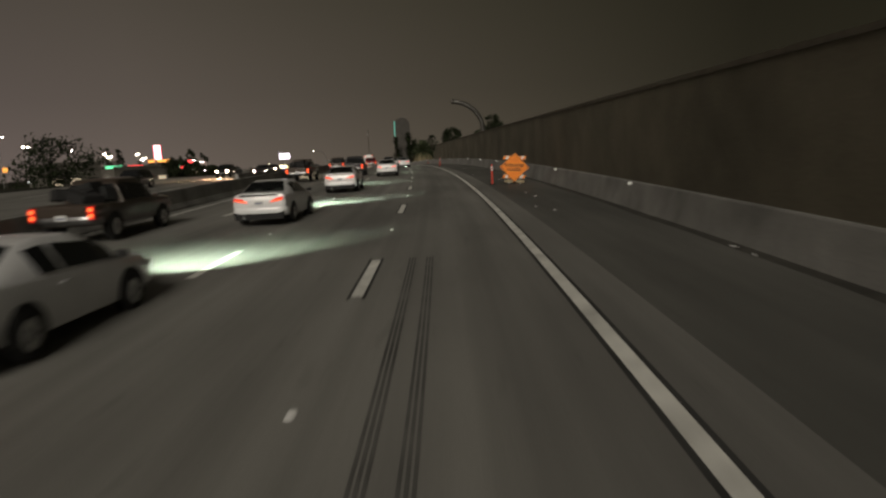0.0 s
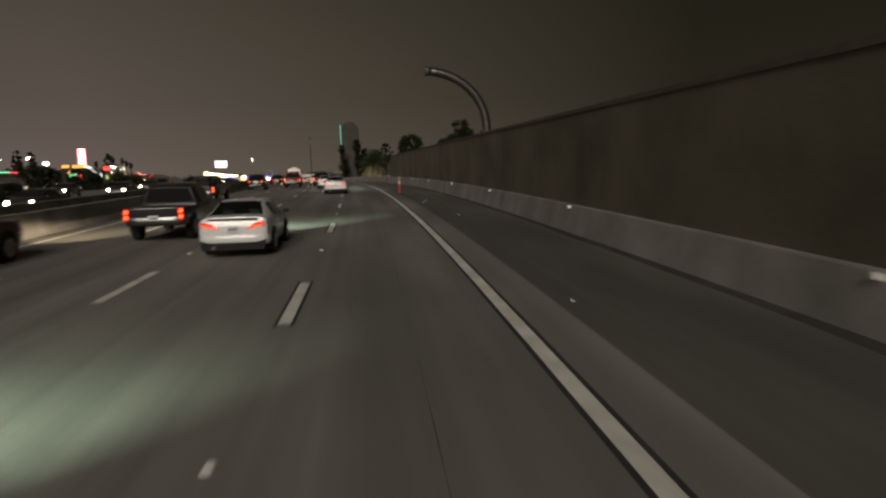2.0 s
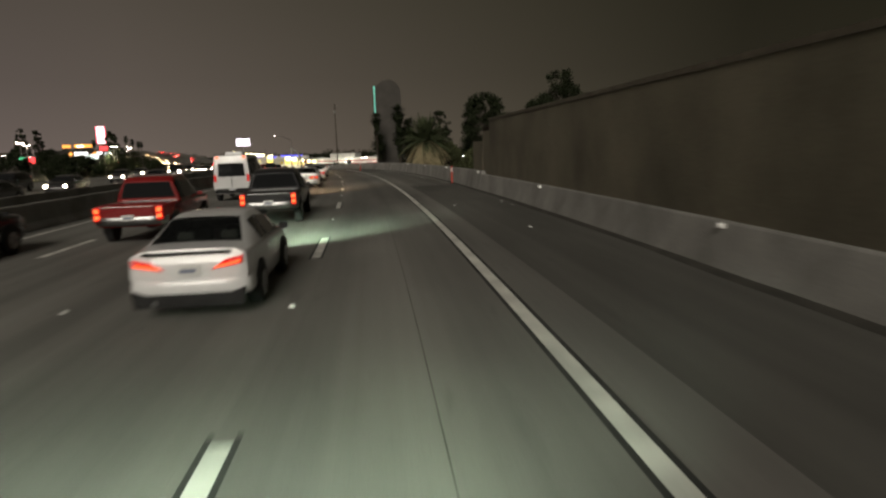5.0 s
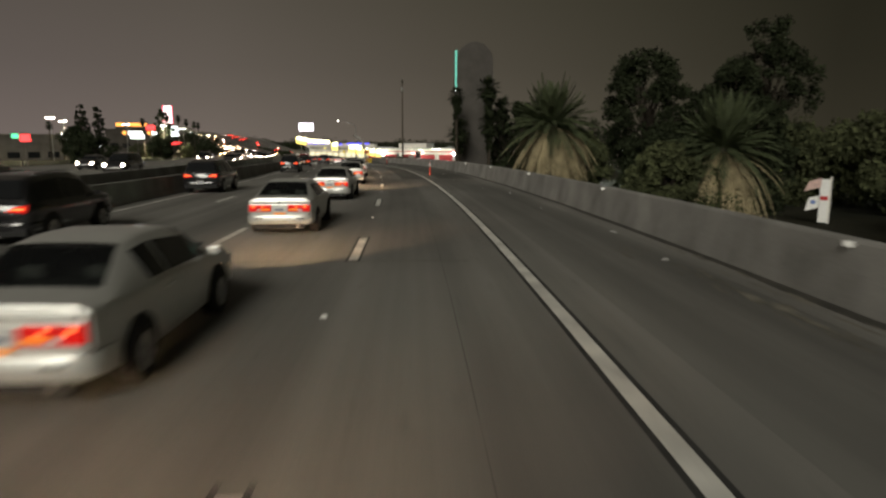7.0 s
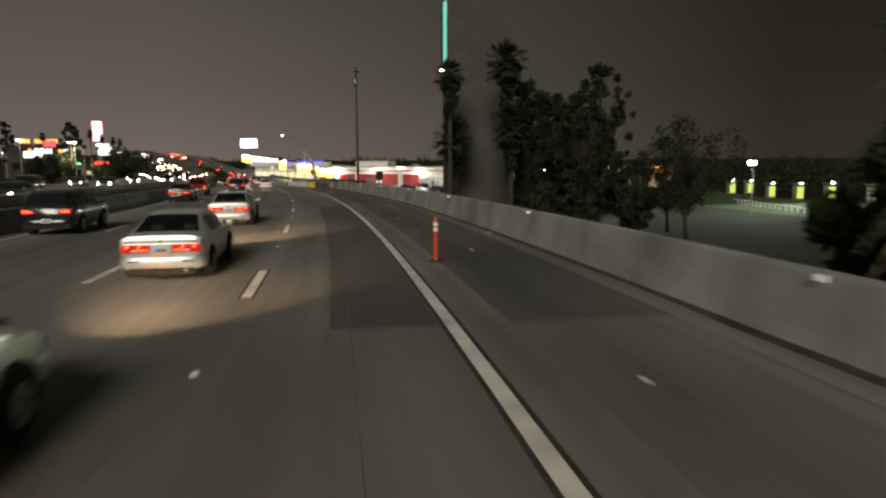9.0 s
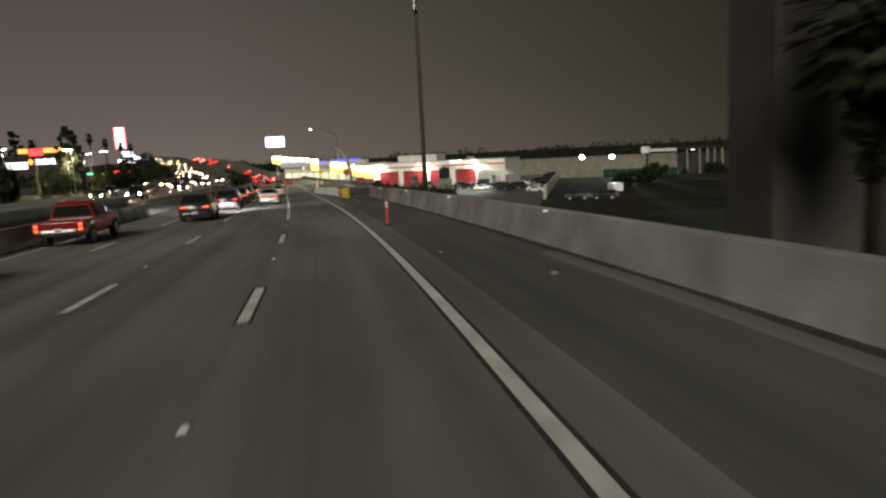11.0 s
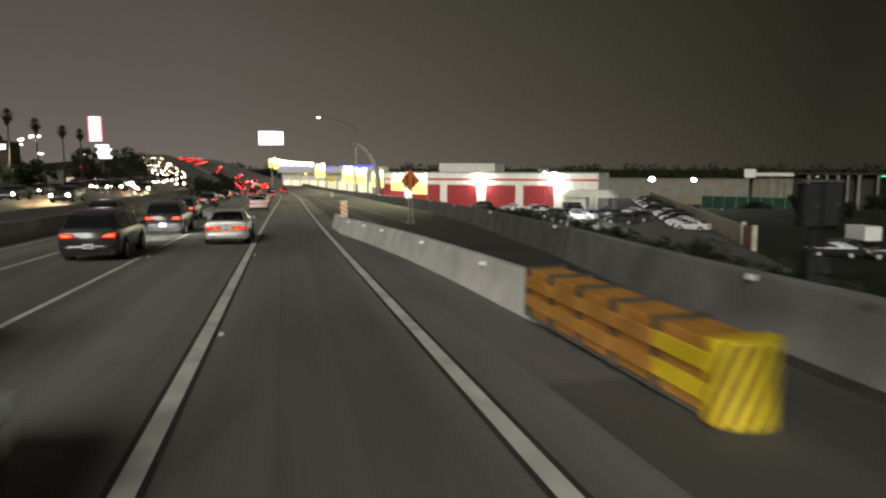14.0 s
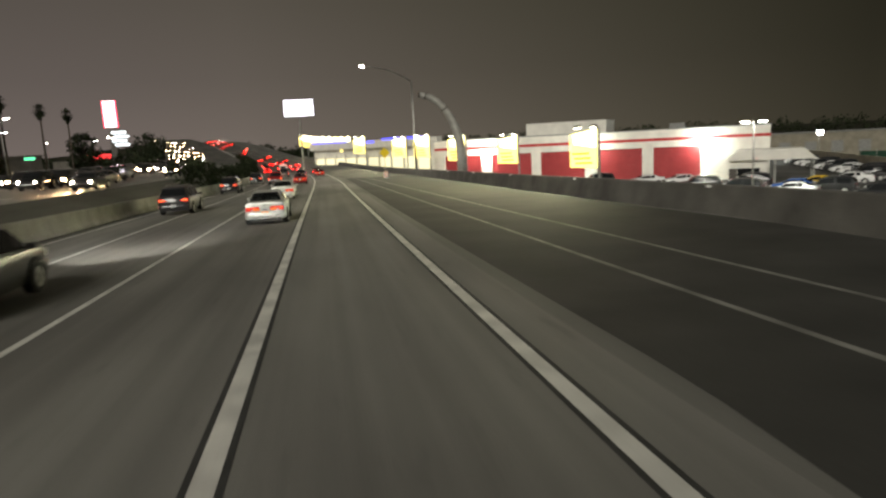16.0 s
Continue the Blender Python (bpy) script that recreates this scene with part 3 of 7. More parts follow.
# ---- vehicles ----
# stations from tail to nose: y, z bottom, half width low, z belt, half width belt, z top, half width top
SHAPES = {
    "sedan": [(-2.36, 0.48, 0.70, 0.78, 0.77, 0.80, 0.70), (-2.30, 0.30, 0.82, 0.97, 0.85, 1.02, 0.76), (-1.72, 0.24, 0.88, 1.00, 0.89, 1.06, 0.76), (-0.98, 0.22, 0.90, 0.98, 0.90, 1.39, 0.60),
              (-0.45, 0.22, 0.90, 0.97, 0.90, 1.44, 0.60), (0.25, 0.22, 0.90, 0.95, 0.90, 1.43, 0.61), (0.62, 0.22, 0.90, 0.95, 0.90, 1.34, 0.63), (1.28, 0.22, 0.90, 0.93, 0.89, 0.99, 0.78),
              (2.10, 0.25, 0.87, 0.84, 0.86, 0.87, 0.72), (2.36, 0.38, 0.76, 0.62, 0.76, 0.66, 0.64)],
    "suv": [(-2.32, 0.52, 0.76, 0.95, 0.84, 1.02, 0.80), (-2.26, 0.34, 0.86, 1.05, 0.90, 1.12, 0.82), (-1.98, 0.28, 0.90, 1.06, 0.93, 1.62, 0.68), (-1.55, 0.27, 0.92, 1.05, 0.94, 1.72, 0.68),
            (-0.5, 0.27, 0.93, 1.04, 0.94, 1.75, 0.68), (0.35, 0.27, 0.93, 1.03, 0.94, 1.72, 0.68), (0.70, 0.27, 0.93, 1.03, 0.94, 1.60, 0.70), (1.35, 0.27, 0.93, 1.03, 0.92, 1.10, 0.82),
            (2.10, 0.30, 0.90, 0.98, 0.89, 1.02, 0.76), (2.36, 0.42, 0.78, 0.74, 0.78, 0.78, 0.68)],
    "pickup": [(-2.90, 0.60, 0.86, 1.06, 0.93, 1.08, 0.90), (-2.84, 0.52, 0.92, 1.10, 0.96, 1.13, 0.92), (-1.02, 0.48, 0.95, 1.10, 0.97, 1.13, 0.92), (-0.98, 0.46, 0.95, 1.12, 0.97, 1.70, 0.72),
               (-0.72, 0.46, 0.95, 1.12, 0.97, 1.84, 0.72), (0.35, 0.46, 0.95, 1.12, 0.97, 1.86, 0.72), (0.75, 0.46, 0.95, 1.12, 0.97, 1.74, 0.74), (1.40, 0.46, 0.95, 1.13, 0.96, 1.20, 0.84),
               (2.55, 0.48, 0.93, 1.10, 0.94, 1.14, 0.82), (2.88, 0.55, 0.86, 0.92, 0.88, 0.96, 0.78)],
    "van": [(-2.75, 0.45, 0.88, 1.15, 0.95, 2.30, 0.84), (-2.70, 0.40, 0.92, 1.20, 0.97, 2.42, 0.86), (-1.6, 0.38, 0.95, 1.20, 0.98, 2.46, 0.86), (0.0, 0.38, 0.95, 1.20, 0.98, 2.46, 0.86),
            (1.1, 0.38, 0.95, 1.18, 0.98, 2.40, 0.86), (1.5, 0.38, 0.95, 1.16, 0.97, 2.10, 0.86), (2.05, 0.38, 0.95, 1.14, 0.96, 1.30, 0.84), (2.7, 0.45, 0.86, 0.95, 0.86, 1.0, 0.74)],
}
CABIN = {"sedan": (2, 3, 6, 7), "suv": (1, 2, 6, 7), "pickup": (2, 3, 6, 7), "van": (0, 1, 5, 6)}
WHEEL = {"sedan": (-1.38, 1.42, 0.33), "suv": (-1.36, 1.42, 0.37), "pickup": (-1.75, 1.85, 0.41), "van": (-1.7, 1.9, 0.37)}


def ring(st):
    """One cross-section of a car body: tucked sill, bulged door, belt crease, glasshouse, rounded roof edge."""
    y, zb, hb, zl, hl, zt, ht = st
    d = zl - zb
    side = [(hb * 0.80, zb), (hb * 0.955, zb + 0.03), (hb * 0.995, zb + d * 0.22), (hl + 0.018, zb + d * 0.52), (hl + 0.016, zb + d * 0.74), (hl + 0.004, zl - min(0.05, d * 0.1)), (hl - 0.012, zl),
            (hl + (ht - hl) * 0.5, zl + (zt - zl) * 0.5), (ht + 0.004, zt - 0.012), (ht * 0.93, zt + 0.016), (ht * 0.78, zt + 0.027), (ht * 0.4, zt + 0.035)]
    return [(x, y, z) for x, z in side] + [(0, y, zt + 0.038)] + [(-x, y, z) for x, z in side[::-1]]


def body_geo(shape):
    """The body skin: stations joined by smooth curves, straight where the glass lies."""
    st = SHAPES[shape]
    r0, r1, f0, f1 = CABIN[shape]
    rows = []
    for i in range(len(st) - 1):
        steps = (0.0,) if i in (r0, f0) or (shape == "pickup" and i == 1) else (0.0, 0.25, 0.5, 0.75)
        p0, p1, p2, p3 = (np.array(st[min(max(k, 0), len(st) - 1)]) for k in (i - 1, i, i + 1, i + 2))
        m1, m2 = np.minimum(np.abs(p2 - p0) / 2, np.abs(p2 - p1) * 1.2) * np.sign(p2 - p1), np.minimum(np.abs(p3 - p1) / 2, np.abs(p2 - p1) * 1.2) * np.sign(p2 - p1)
        for f in steps:
            q = p1 * (2 * f ** 3 - 3 * f ** 2 + 1) + m1 * (f ** 3 - 2 * f ** 2 + f) + p2 * (3 * f ** 2 - 2 * f ** 3) + m2 * (f ** 3 - f ** 2)
            q[0] = p1[0] + (p2[0] - p1[0]) * f
            rows.append(ring(tuple(q)))
    rows.append(ring(st[-1]))
    n, w = len(rows[0]), len(rows)
    glazed = r0 * 4 if shape == "sedan" else -1  # the rear window is a real opening
    faces = [(i * n + j, i * n + (j + 1) % n, (i + 1) * n + (j + 1) % n, (i + 1) * n + j) for i in range(w - 1) for j in range(n) if i != glazed or not 9 <= j <= 14]
    faces += [tuple(range(n))[::-1], tuple(range((w - 1) * n, w * n))]
    return Geo().add([p for r in rows for p in r], faces)


def wrap_bumper(half, end, z, h, depth, back, sign):
    """A bumper that runs across the end of a car and round both corners; sign -1 at the tail."""
    path = []
    for a in np.linspace(-1, 1, 21):
        c, q = math.cos(a * math.pi / 2), math.sin(a * math.pi / 2)
        path.append((math.copysign(abs(q) ** 0.42, q) * half, c ** 0.42))
    section = [(0.0, -0.5), (0.75, -0.46), (0.97, -0.3), (1.0, 0.0), (0.97, 0.3), (0.80, 0.46), (0.0, 0.5)]
    vs, m = [], len(section)
    for x, f in path:
        for out, up in section:
            vs.append((x * (0.93 + 0.07 * out), end + sign * (depth * out * f - back * (1 - f)), z + up * h))
    fs = [(i * m + j, i * m + (j + 1) % m, (i + 1) * m + (j + 1) % m, (i + 1) * m + j) for i in range(len(path) - 1) for j in range(m)]
    return Geo().add(vs, fs + [tuple(range(m)), tuple(range((len(path) - 1) * m, len(path) * m))[::-1]])


def make_car(name, shape, paint, label, lamps="none", brake=True, load=False, trim=None, sporty=False):
    """Built about its own middle, nose along +y. lamps: on, from which side it is seen."""
    st = SHAPES[shape]
    red_lens = M_TAIL_OFF if lamps == "parked" else M_TAIL
    car = thing(name, pose(0, 0, 0), label, "car" if shape in ("sedan", "suv") else shape)
    body = part("body", body_geo(shape), paint, car, smooth=True)
    body.data.set_sharp_from_angle(angle=radians(42))
    r0, r1, f0, f1 = CABIN[shape]

    # side glass, fore and aft of the door post
    def side_pane(i0, i1, a, b, sx):
        def p_at(u, w):
            s0, s1 = st[i0], st[i1]
            y = s0[0] + (s1[0] - s0[0]) * u
            zl, hl, zt, ht = (s0[k] + (s1[k] - s0[k]) * u for k in (3, 4, 5, 6))
            return (sx * (hl + (ht - hl) * w + 0.022), y, zl + (zt - zl) * w)
        return [p_at(a, 0.10), p_at(b, 0.10), p_at(b, 0.86), p_at(a, 0.86)]

    def pane(name_, quad, parent=car, glass=M_GLASS_DARK):
        c = Vector((sum(p[0] for p in quad) / 4, sum(p[1] for p in quad) / 4, sum(p[2] for p in quad) / 4))
        inner = [Vector(p) + (Vector((0, 0, 0.9)) - c).normalized() * 0.03 for p in quad]
        return part(name_, Geo().add([*quad, *inner], [(0, 1, 2, 3), (7, 6, 5, 4), (0, 4, 5, 1), (1, 5, 6, 2), (2, 6, 7, 3), (3, 7, 4, 0)]), glass, parent)

    mid = (r1 + f0) // 2
    for sx in (-1, 1):
        pane("side_window", side_pane(r1, mid, 0.08, 0.94, sx))
        pane("side_window", side_pane(mid, f0, 0.10, 0.98, sx))
        if shape != "van":
            q = side_pane(f0, f1, 0.0, 0.62, sx)
            z_lo = q[1][2] + 0.02
            pane("side_window", [q[0], q[1], (q[2][0], q[2][1], max(z_lo, q[2][2])), q[3]])

    # rear window and windscreen
    def across(i0, i1, a, b, k):
        A, B = st[i0], st[i1]
        def at(f):
            return tuple(A[c] + (B[c] - A[c]) * f for c in (0, 5, 6))
        (ya, za, ha), (yb, zb2, hb2) = at(a), at(b)
        return [(-ha * k, ya, za + 0.05), (ha * k, ya, za + 0.05), (hb2 * k, yb, zb2 + 0.055), (-hb2 * k, yb, zb2 + 0.055)]
    if shape == "van":
        pane("rear_window", [(-0.7, -2.79, 1.35), (0.7, -2.79, 1.35), (0.66, -2.78, 2.05), (-0.66, -2.78, 2.05)])
    else:
        q = across(r0, r1, 0.10, 0.90, 0.90) if shape != "sedan" else across(r0, r1, 0.05, 0.93, 0.92)
        d = -0.035 if shape != "sedan" else 0.0
        pane("rear_window", [(x, y + d, z - (0.02 if shape == "sedan" else 0)) for x, y, z in q], car, M_GLASS_REAR if shape == "sedan" and lamps == "none" else M_GLASS_DARK)
    if shape == "sedan" and lamps == "none":
        seat = part("rear_seat", Geo().box((0, -0.98, 0.80), (1.12, 0.24, 0.46)).box((0, -1.38, 0.96), (1.30, 0.60, 0.05)), M_SEAT, car, "dark rear seat and shelf")
        for sx in (-1, 1):
            part("headrest", Geo().box((sx * 0.36, -0.99, 1.11), (0.27, 0.10, 0.14)), M_HEADREST, seat, "grey headrest", bevel=0.035)
            part("front_seat", Geo().box((sx * 0.36, -0.10, 0.86), (0.46, 0.16, 0.62)), M_SEAT, car, bevel=0.04)
        part("roof_lining", Geo().box((0, -0.3, 1.375), (1.1, 1.2, 0.02)), M_SEAT, car)
    q = across(f1, f0, 0.10, 0.92, 0.90)
    pane("windscreen", [(x, y + 0.012, z) for x, y, z in q])

    ry, fy, wr = WHEEL[shape]
    half = st[4][2]
    tail, nose = st[1][0], st[-2][0]
    zbelt = st[1][3]
    for wy in (ry, fy):
        for sx in (-1, 1):
            arch = [(math.cos(a) * (wr + 0.075), wr + math.sin(a) * (wr + 0.075)) for a in np.linspace(-0.25, math.pi + 0.25, 14)]
            part("wheel_arch", Geo().poly(arch, 0.06, pose(sx * (half + 0.012), wy, 0, 0, 0, 90)), M_RUBBER, car)
            tyre = part("wheel", Geo().tube([(sx * (half - 0.20), wy, wr), (sx * (half - 0.17), wy, wr), (sx * (half + 0.035), wy, wr), (sx * (half + 0.06), wy, wr)], [wr - 0.03, wr, wr, wr - 0.04], 20), M_RUBBER, car)
            rim = Geo().tube([(sx * (half + 0.05), wy, wr), (sx * (half + 0.068), wy, wr)], [wr * 0.66, wr * 0.60], 18)
            part("rim", rim, M_RIM, tyre)
            if lamps == "parked":
                continue
            star = [(math.cos(k * math.pi / 5) * wr * (0.58 if k % 2 == 0 else 0.2), math.sin(k * math.pi / 5) * wr * (0.58 if k % 2 == 0 else 0.2)) for k in range(10)]
            part("spokes", Geo().poly(star, 0.03, pose(sx * (half + 0.066), wy, wr, 0, 0, 90)), M_CHROME, tyre)
    # bumpers, plate, lamps, mirrors
    bz = st[1][1] + 0.17
    rear = part("rear_bumper", wrap_bumper(half + 0.02, tail - 0.03, bz, 0.26, 0.12, 0.42, -1), trim or paint, car, smooth=True)
    front = part("front_bumper", wrap_bumper(half + 0.02, nose + 0.18, bz + 0.02, 0.28, 0.14, 0.45, 1), trim or paint, car, smooth=True)
    for ob in (rear, front):
        ob.data.set_sharp_from_angle(angle=radians(50))
    part("grille", Geo().box((0, nose + 0.28, bz + 0.26), (half * 1.0, 0.06, 0.16)), M_RUBBER, car)
    plate_z = zbelt - 0.22 if shape == "sedan" else bz + 0.10
    pl = part("number_plate", Geo().box((0, tail - (0.097 if shape == "sedan" else 0.15), plate_z), (0.32, 0.02, 0.16)), M_PLATE, car)
    part("plate_bar", Geo().box((0, tail - (0.110 if shape == "sedan" else 0.163), plate_z - 0.01), (0.24, 0.006, 0.055)), M_PLATE_BAR, pl)
    if shape == "sedan":
        ex = part("exhaust", Geo().tube([(0.5, tail + 0.1, 0.29), (0.5, tail - 0.10, 0.29)], 0.05, 12), M_CHROME, car)
        part("diffuser", Geo().box((0, tail - 0.02, st[1][1] - 0.02), (half * 1.5, 0.14, 0.14)), M_RUBBER, car, bevel=0.02)
    for sx in (-1, 1):
        if sporty:
            z0 = zbelt - 0.13
            tl = part("tail_lamp", Geo().poly([(sx * 0.34, z0 - 0.10), (sx * 0.80, z0 - 0.02), (sx * 0.82, z0 + 0.10), (sx * 0.56, z0 + 0.05)], 0.08, pose(0, tail - 0.05, 0)), M_TAIL, car, bevel=0.01)
            part("light_bar", Geo().poly([(sx * 0.40, z0 - 0.07), (sx * 0.77, z0 + 0.0), (sx * 0.77, z0 + 0.03), (sx * 0.42, z0 - 0.045)], 0.02, pose(0, tail - 0.095, 0)), M_BRAKE, tl)
        elif shape == "sedan":
            tl = part("tail_lamp", Geo().box((sx * 0.53, tail - 0.055, zbelt - 0.19), (0.60, 0.07, 0.19)), red_lens, car, bevel=0.02)
            if brake:
                for bx, br in ((0.70, 0.042), (0.46, 0.034)):
                    part("bulb", Geo().tube([(sx * bx, tail - 0.08, zbelt - 0.15), (sx * bx, tail - 0.098, zbelt - 0.15)], [br, br * 0.8], 12), M_BRAKE, tl)
            part("amber_strip", Geo().box((sx * 0.38, tail - 0.092, zbelt - 0.225), (0.24, 0.012, 0.045)), M_AMBER if brake else red_lens, tl)
            if lamps == "none":
                part("reversing_lens", Geo().box((sx * 0.56, tail - 0.092, zbelt - 0.235), (0.10, 0.012, 0.05)), M_PLATE, tl, "clear reversing lens")
            if lamps == "none":
                part("lens_divider", Geo().box((sx * 0.60, tail - 0.091, zbelt - 0.19), (0.012, 0.012, 0.18)), M_RUBBER, tl)
        elif shape == "van":
            part("tail_lamp", Geo().box((sx * 0.86, -2.80, 1.25), (0.12, 0.06, 0.36)), M_TAIL, car, bevel=0.015)
            part("roof_lamp", Geo().box((sx * 0.70, -2.76, 2.36), (0.14, 0.06, 0.10)), M_BRAKE, car)
        elif shape == "suv":
            tl = part("tail_lamp", Geo().poly([(sx * 0.36, zbelt - 0.16), (sx * 0.84, zbelt - 0.20), (sx * 0.88, zbelt + 0.0), (sx * 0.62, zbelt - 0.02)], 0.10, pose(0, tail - 0.04, 0)), red_lens, car, bevel=0.012)
            if brake:
                part("light_bar", Geo().poly([(sx * 0.46, zbelt - 0.12), (sx * 0.80, zbelt - 0.13), (sx * 0.82, zbelt - 0.06), (sx * 0.58, zbelt - 0.07)], 0.02, pose(0, tail - 0.10, 0)), M_BRAKE, tl)
        else:
            tl = part("tail_lamp", Geo().box((sx * (half - 0.10), tail - 0.06, zbelt - 0.20), (0.17, 0.08, 0.40)), M_TAIL, car, bevel=0.015)
            if brake:
                for dz in (0.10, -0.08):
                    part("bulb", Geo().box((sx * (half - 0.10), tail - 0.105, zbelt - 0.20 + dz), (0.12, 0.02, 0.11)), M_BRAKE, tl)
        if lamps == "on":
            part("headlamp", Geo().tube([(sx * half * 0.74, nose + 0.06, st[-2][3] - 0.17), (sx * half * 0.74, nose + 0.24, st[-2][3] - 0.17), (sx * half * 0.74, nose + 0.28, st[-2][3] - 0.17)], [0.13, 0.13, 0.08], 14), M_HEADLAMP, car)
        else:
            part("headlamp", Geo().box((sx * half * 0.74, nose + 0.16, st[-2][3] - 0.17), (0.36, 0.2, 0.17)), M_PLATE, car, bevel=0.02)
        mz = st[f1][3] + 0.06
        part("mirror", Geo().box((sx * (half + 0.10), st[f1][0] - 0.25, mz + 0.02), (0.17, 0.11, 0.12)), paint if shape == "pickup" or (shape == "sedan" and not sporty) else M_RUBBER, car, bevel=0.02)
        if lamps != "parked":
            part("door_handle", Geo().box((sx * (half + 0.03), -0.45, st[4][3] - 0.13), (0.03, 0.2, 0.035)), paint, car)
    if shape == "sedan" and not sporty and lamps == "none":
        for sx in (-1, 1):
            part("lid_seam", Geo().box((sx * 0.83, tail - 0.012, zbelt - 0.19), (0.012, 0.05, 0.34)), M_RUBBER, car)
        part("lid_seam", Geo().box((0, tail - 0.02, zbelt - 0.37), (1.66, 0.05, 0.014)), M_RUBBER, car)
        part("bumper_strip", Geo().box((0, tail - 0.137, bz + 0.03), (half * 1.5, 0.014, 0.03)), M_RUBBER, car, "dark rubbing strip")
        part("plate_surround", Geo().box((0, tail - 0.075, zbelt - 0.2), (0.44, 0.03, 0.22)), paint, car, bevel=0.008)
        part("boot_lip", Geo().box((0, tail - 0.035, zbelt - 0.02), (1.56, 0.10, 0.09)), paint, car, "pale rounded edge of the boot lid", bevel=0.03)
        part("badge", Geo().box((0, tail - 0.092, zbelt - 0.035), (0.07, 0.012, 0.05)), M_CHROME, car)
        part("plate_lamp", Geo().box((0, tail - 0.085, zbelt - 0.335), (0.32, 0.03, 0.035)), M_AMBER if brake else M_RUBBER, car)
    if shape == "suv":
        part("wiper", Geo().box((0.12, tail - 0.02, zbelt + 0.16), (0.5, 0.02, 0.02), pose(0, 0, 0, 0, 12, 0).to_3x3()), M_RUBBER, car)
        part("lower_cladding", Geo().box((0, tail - 0.06, st[1][1] + 0.05), (half * 1.8, 0.16, 0.2)), M_RUBBER, car, "black lower cladding", bevel=0.02)
        for sx in (-1, 1):
            part("roof_rail", Geo().tube([(sx * 0.6, -1.4, st[3][5] + 0.05), (sx * 0.6, -0.4, st[4][5] + 0.07), (sx * 0.6, 0.4, st[5][5] + 0.05)], 0.018, 6), M_CHROME, car)
    if sporty:
        part("lower_bumper", Geo().poly([(-0.80, 0.20), (0.80, 0.20), (0.84, 0.46), (0.62, 0.40), (-0.62, 0.40), (-0.84, 0.46)], 0.12, pose(0, tail - 0.12, 0)), M_RUBBER, car, "black lower bumper", bevel=0.015)
        part("boot_lip", Geo().box((0, tail - 0.03, zbelt + 0.035), (1.30, 0.14, 0.04)), M_RUBBER, car, bevel=0.012)
        part("exhaust", Geo().tube([(-0.5, tail + 0.1, 0.27), (-0.5, tail - 0.20, 0.27)], 0.05, 12), M_CHROME, car)
    if shape == "pickup":
        part("tailgate_panel", Geo().box((0, tail - 0.075, zbelt - 0.2), (half * 1.45, 0.05, 0.42)), paint, car, bevel=0.02)
        part("bed_floor", Geo().box((0, -1.93, zbelt + 0.035), (half * 1.6, 1.7, 0.02)), M_RUBBER, car)
        if load:
            rnd = random.Random(5)
            for k in range(9):
                lump = Geo().box((rnd.uniform(-0.55, 0.55), rnd.uniform(-2.5, -1.2), zbelt + rnd.uniform(0.15, 0.45)), (rnd.uniform(0.3, 0.7), rnd.uniform(0.3, 0.8), rnd.uniform(0.25, 0.5)), pose(0, 0, 0, rnd.uniform(-15, 15), rnd.uniform(-15, 15), rnd.uniform(0, 90)).to_3x3())
                part("sack", lump, M_RUBBER, car, "dark sack piled in the bed", bevel=0.03)
    if shape == "van":
        part("roof_box", Geo().box((0, -1.0, 2.56), (0.9, 1.2, 0.18)), paint, car, bevel=0.04)
        part("door_seam", Geo().box((0, -2.79, 1.35), (0.015, 0.02, 1.7)), M_RUBBER, car)
    return car


P_WHITE = mat("white_car_paint", (0.74, 0.74, 0.74), 0.25, vary=0.04, scale=2, bump=0, coat=0.6)
P_SILVER = mat("pale_silver_car_paint", (0.66, 0.665, 0.63), 0.42, 0.55, vary=0.05, scale=2, bump=0, coat=0.3)
P_BLACK = mat("black_car_paint", (0.014, 0.014, 0.015), 0.2, vary=0.05, scale=2, bump=0, coat=0.7)
P_GREY = mat("grey_car_paint", (0.028, 0.028, 0.03), 0.28, 0.3, vary=0.05, scale=2, bump=0, coat=0.6)
P_RED = mat("red_car_paint", (0.22, 0.012, 0.012), 0.25, vary=0.05, scale=2, bump=0, coat=0.6)
P_BROWN = mat("dark_brown_car_paint", (0.06, 0.045, 0.035), 0.3, 0.2, vary=0.05, scale=2, bump=0, coat=0.6)
P_YELLOW = mat("yellow_car_paint", (0.65, 0.42, 0.02), 0.3, vary=0.05, scale=2, bump=0, coat=0.5)
P_BLUE = mat("blue_car_paint", (0.02, 0.09, 0.35), 0.3, vary=0.05, scale=2, bump=0, coat=0.5)


traffic = "traffic on the freeway"
white_sedan = make_car("sedan_car", "sedan", P_WHITE, "white sports sedan with red tail lamps on the freeway", trim=P_WHITE, sporty=True)
white_sedan.matrix_world = on_road(24.6, -8.0, 0.0, -1)
dark_pickup = make_car("pickup_truck", "pickup", P_BROWN, "dark pickup truck with a loaded bed in the fast lane", load=True, trim=M_CHROME)
dark_pickup.matrix_world = on_road(58.6, -12.9, 0.0)
silver_pickup = make_car("pickup_truck", "pickup", P_GREY, "grey pickup truck with a chrome rear bumper", trim=M_CHROME)
silver_pickup.matrix_world = on_road(66.5, -9.0, 0.0)
red_pickup = make_car("pickup_truck", "pickup", P_RED, "dark red pickup truck with lit brake lamps", trim=M_CHROME)
red_pickup.matrix_world = on_road(126.0, -9.0, 0.0)
white_van = make_car("van", "van", P_WHITE, "tall white van with red roof marker lamps", trim=M_RUBBER)
white_van.matrix_world = on_road(143.5, -9.3, 0.0)
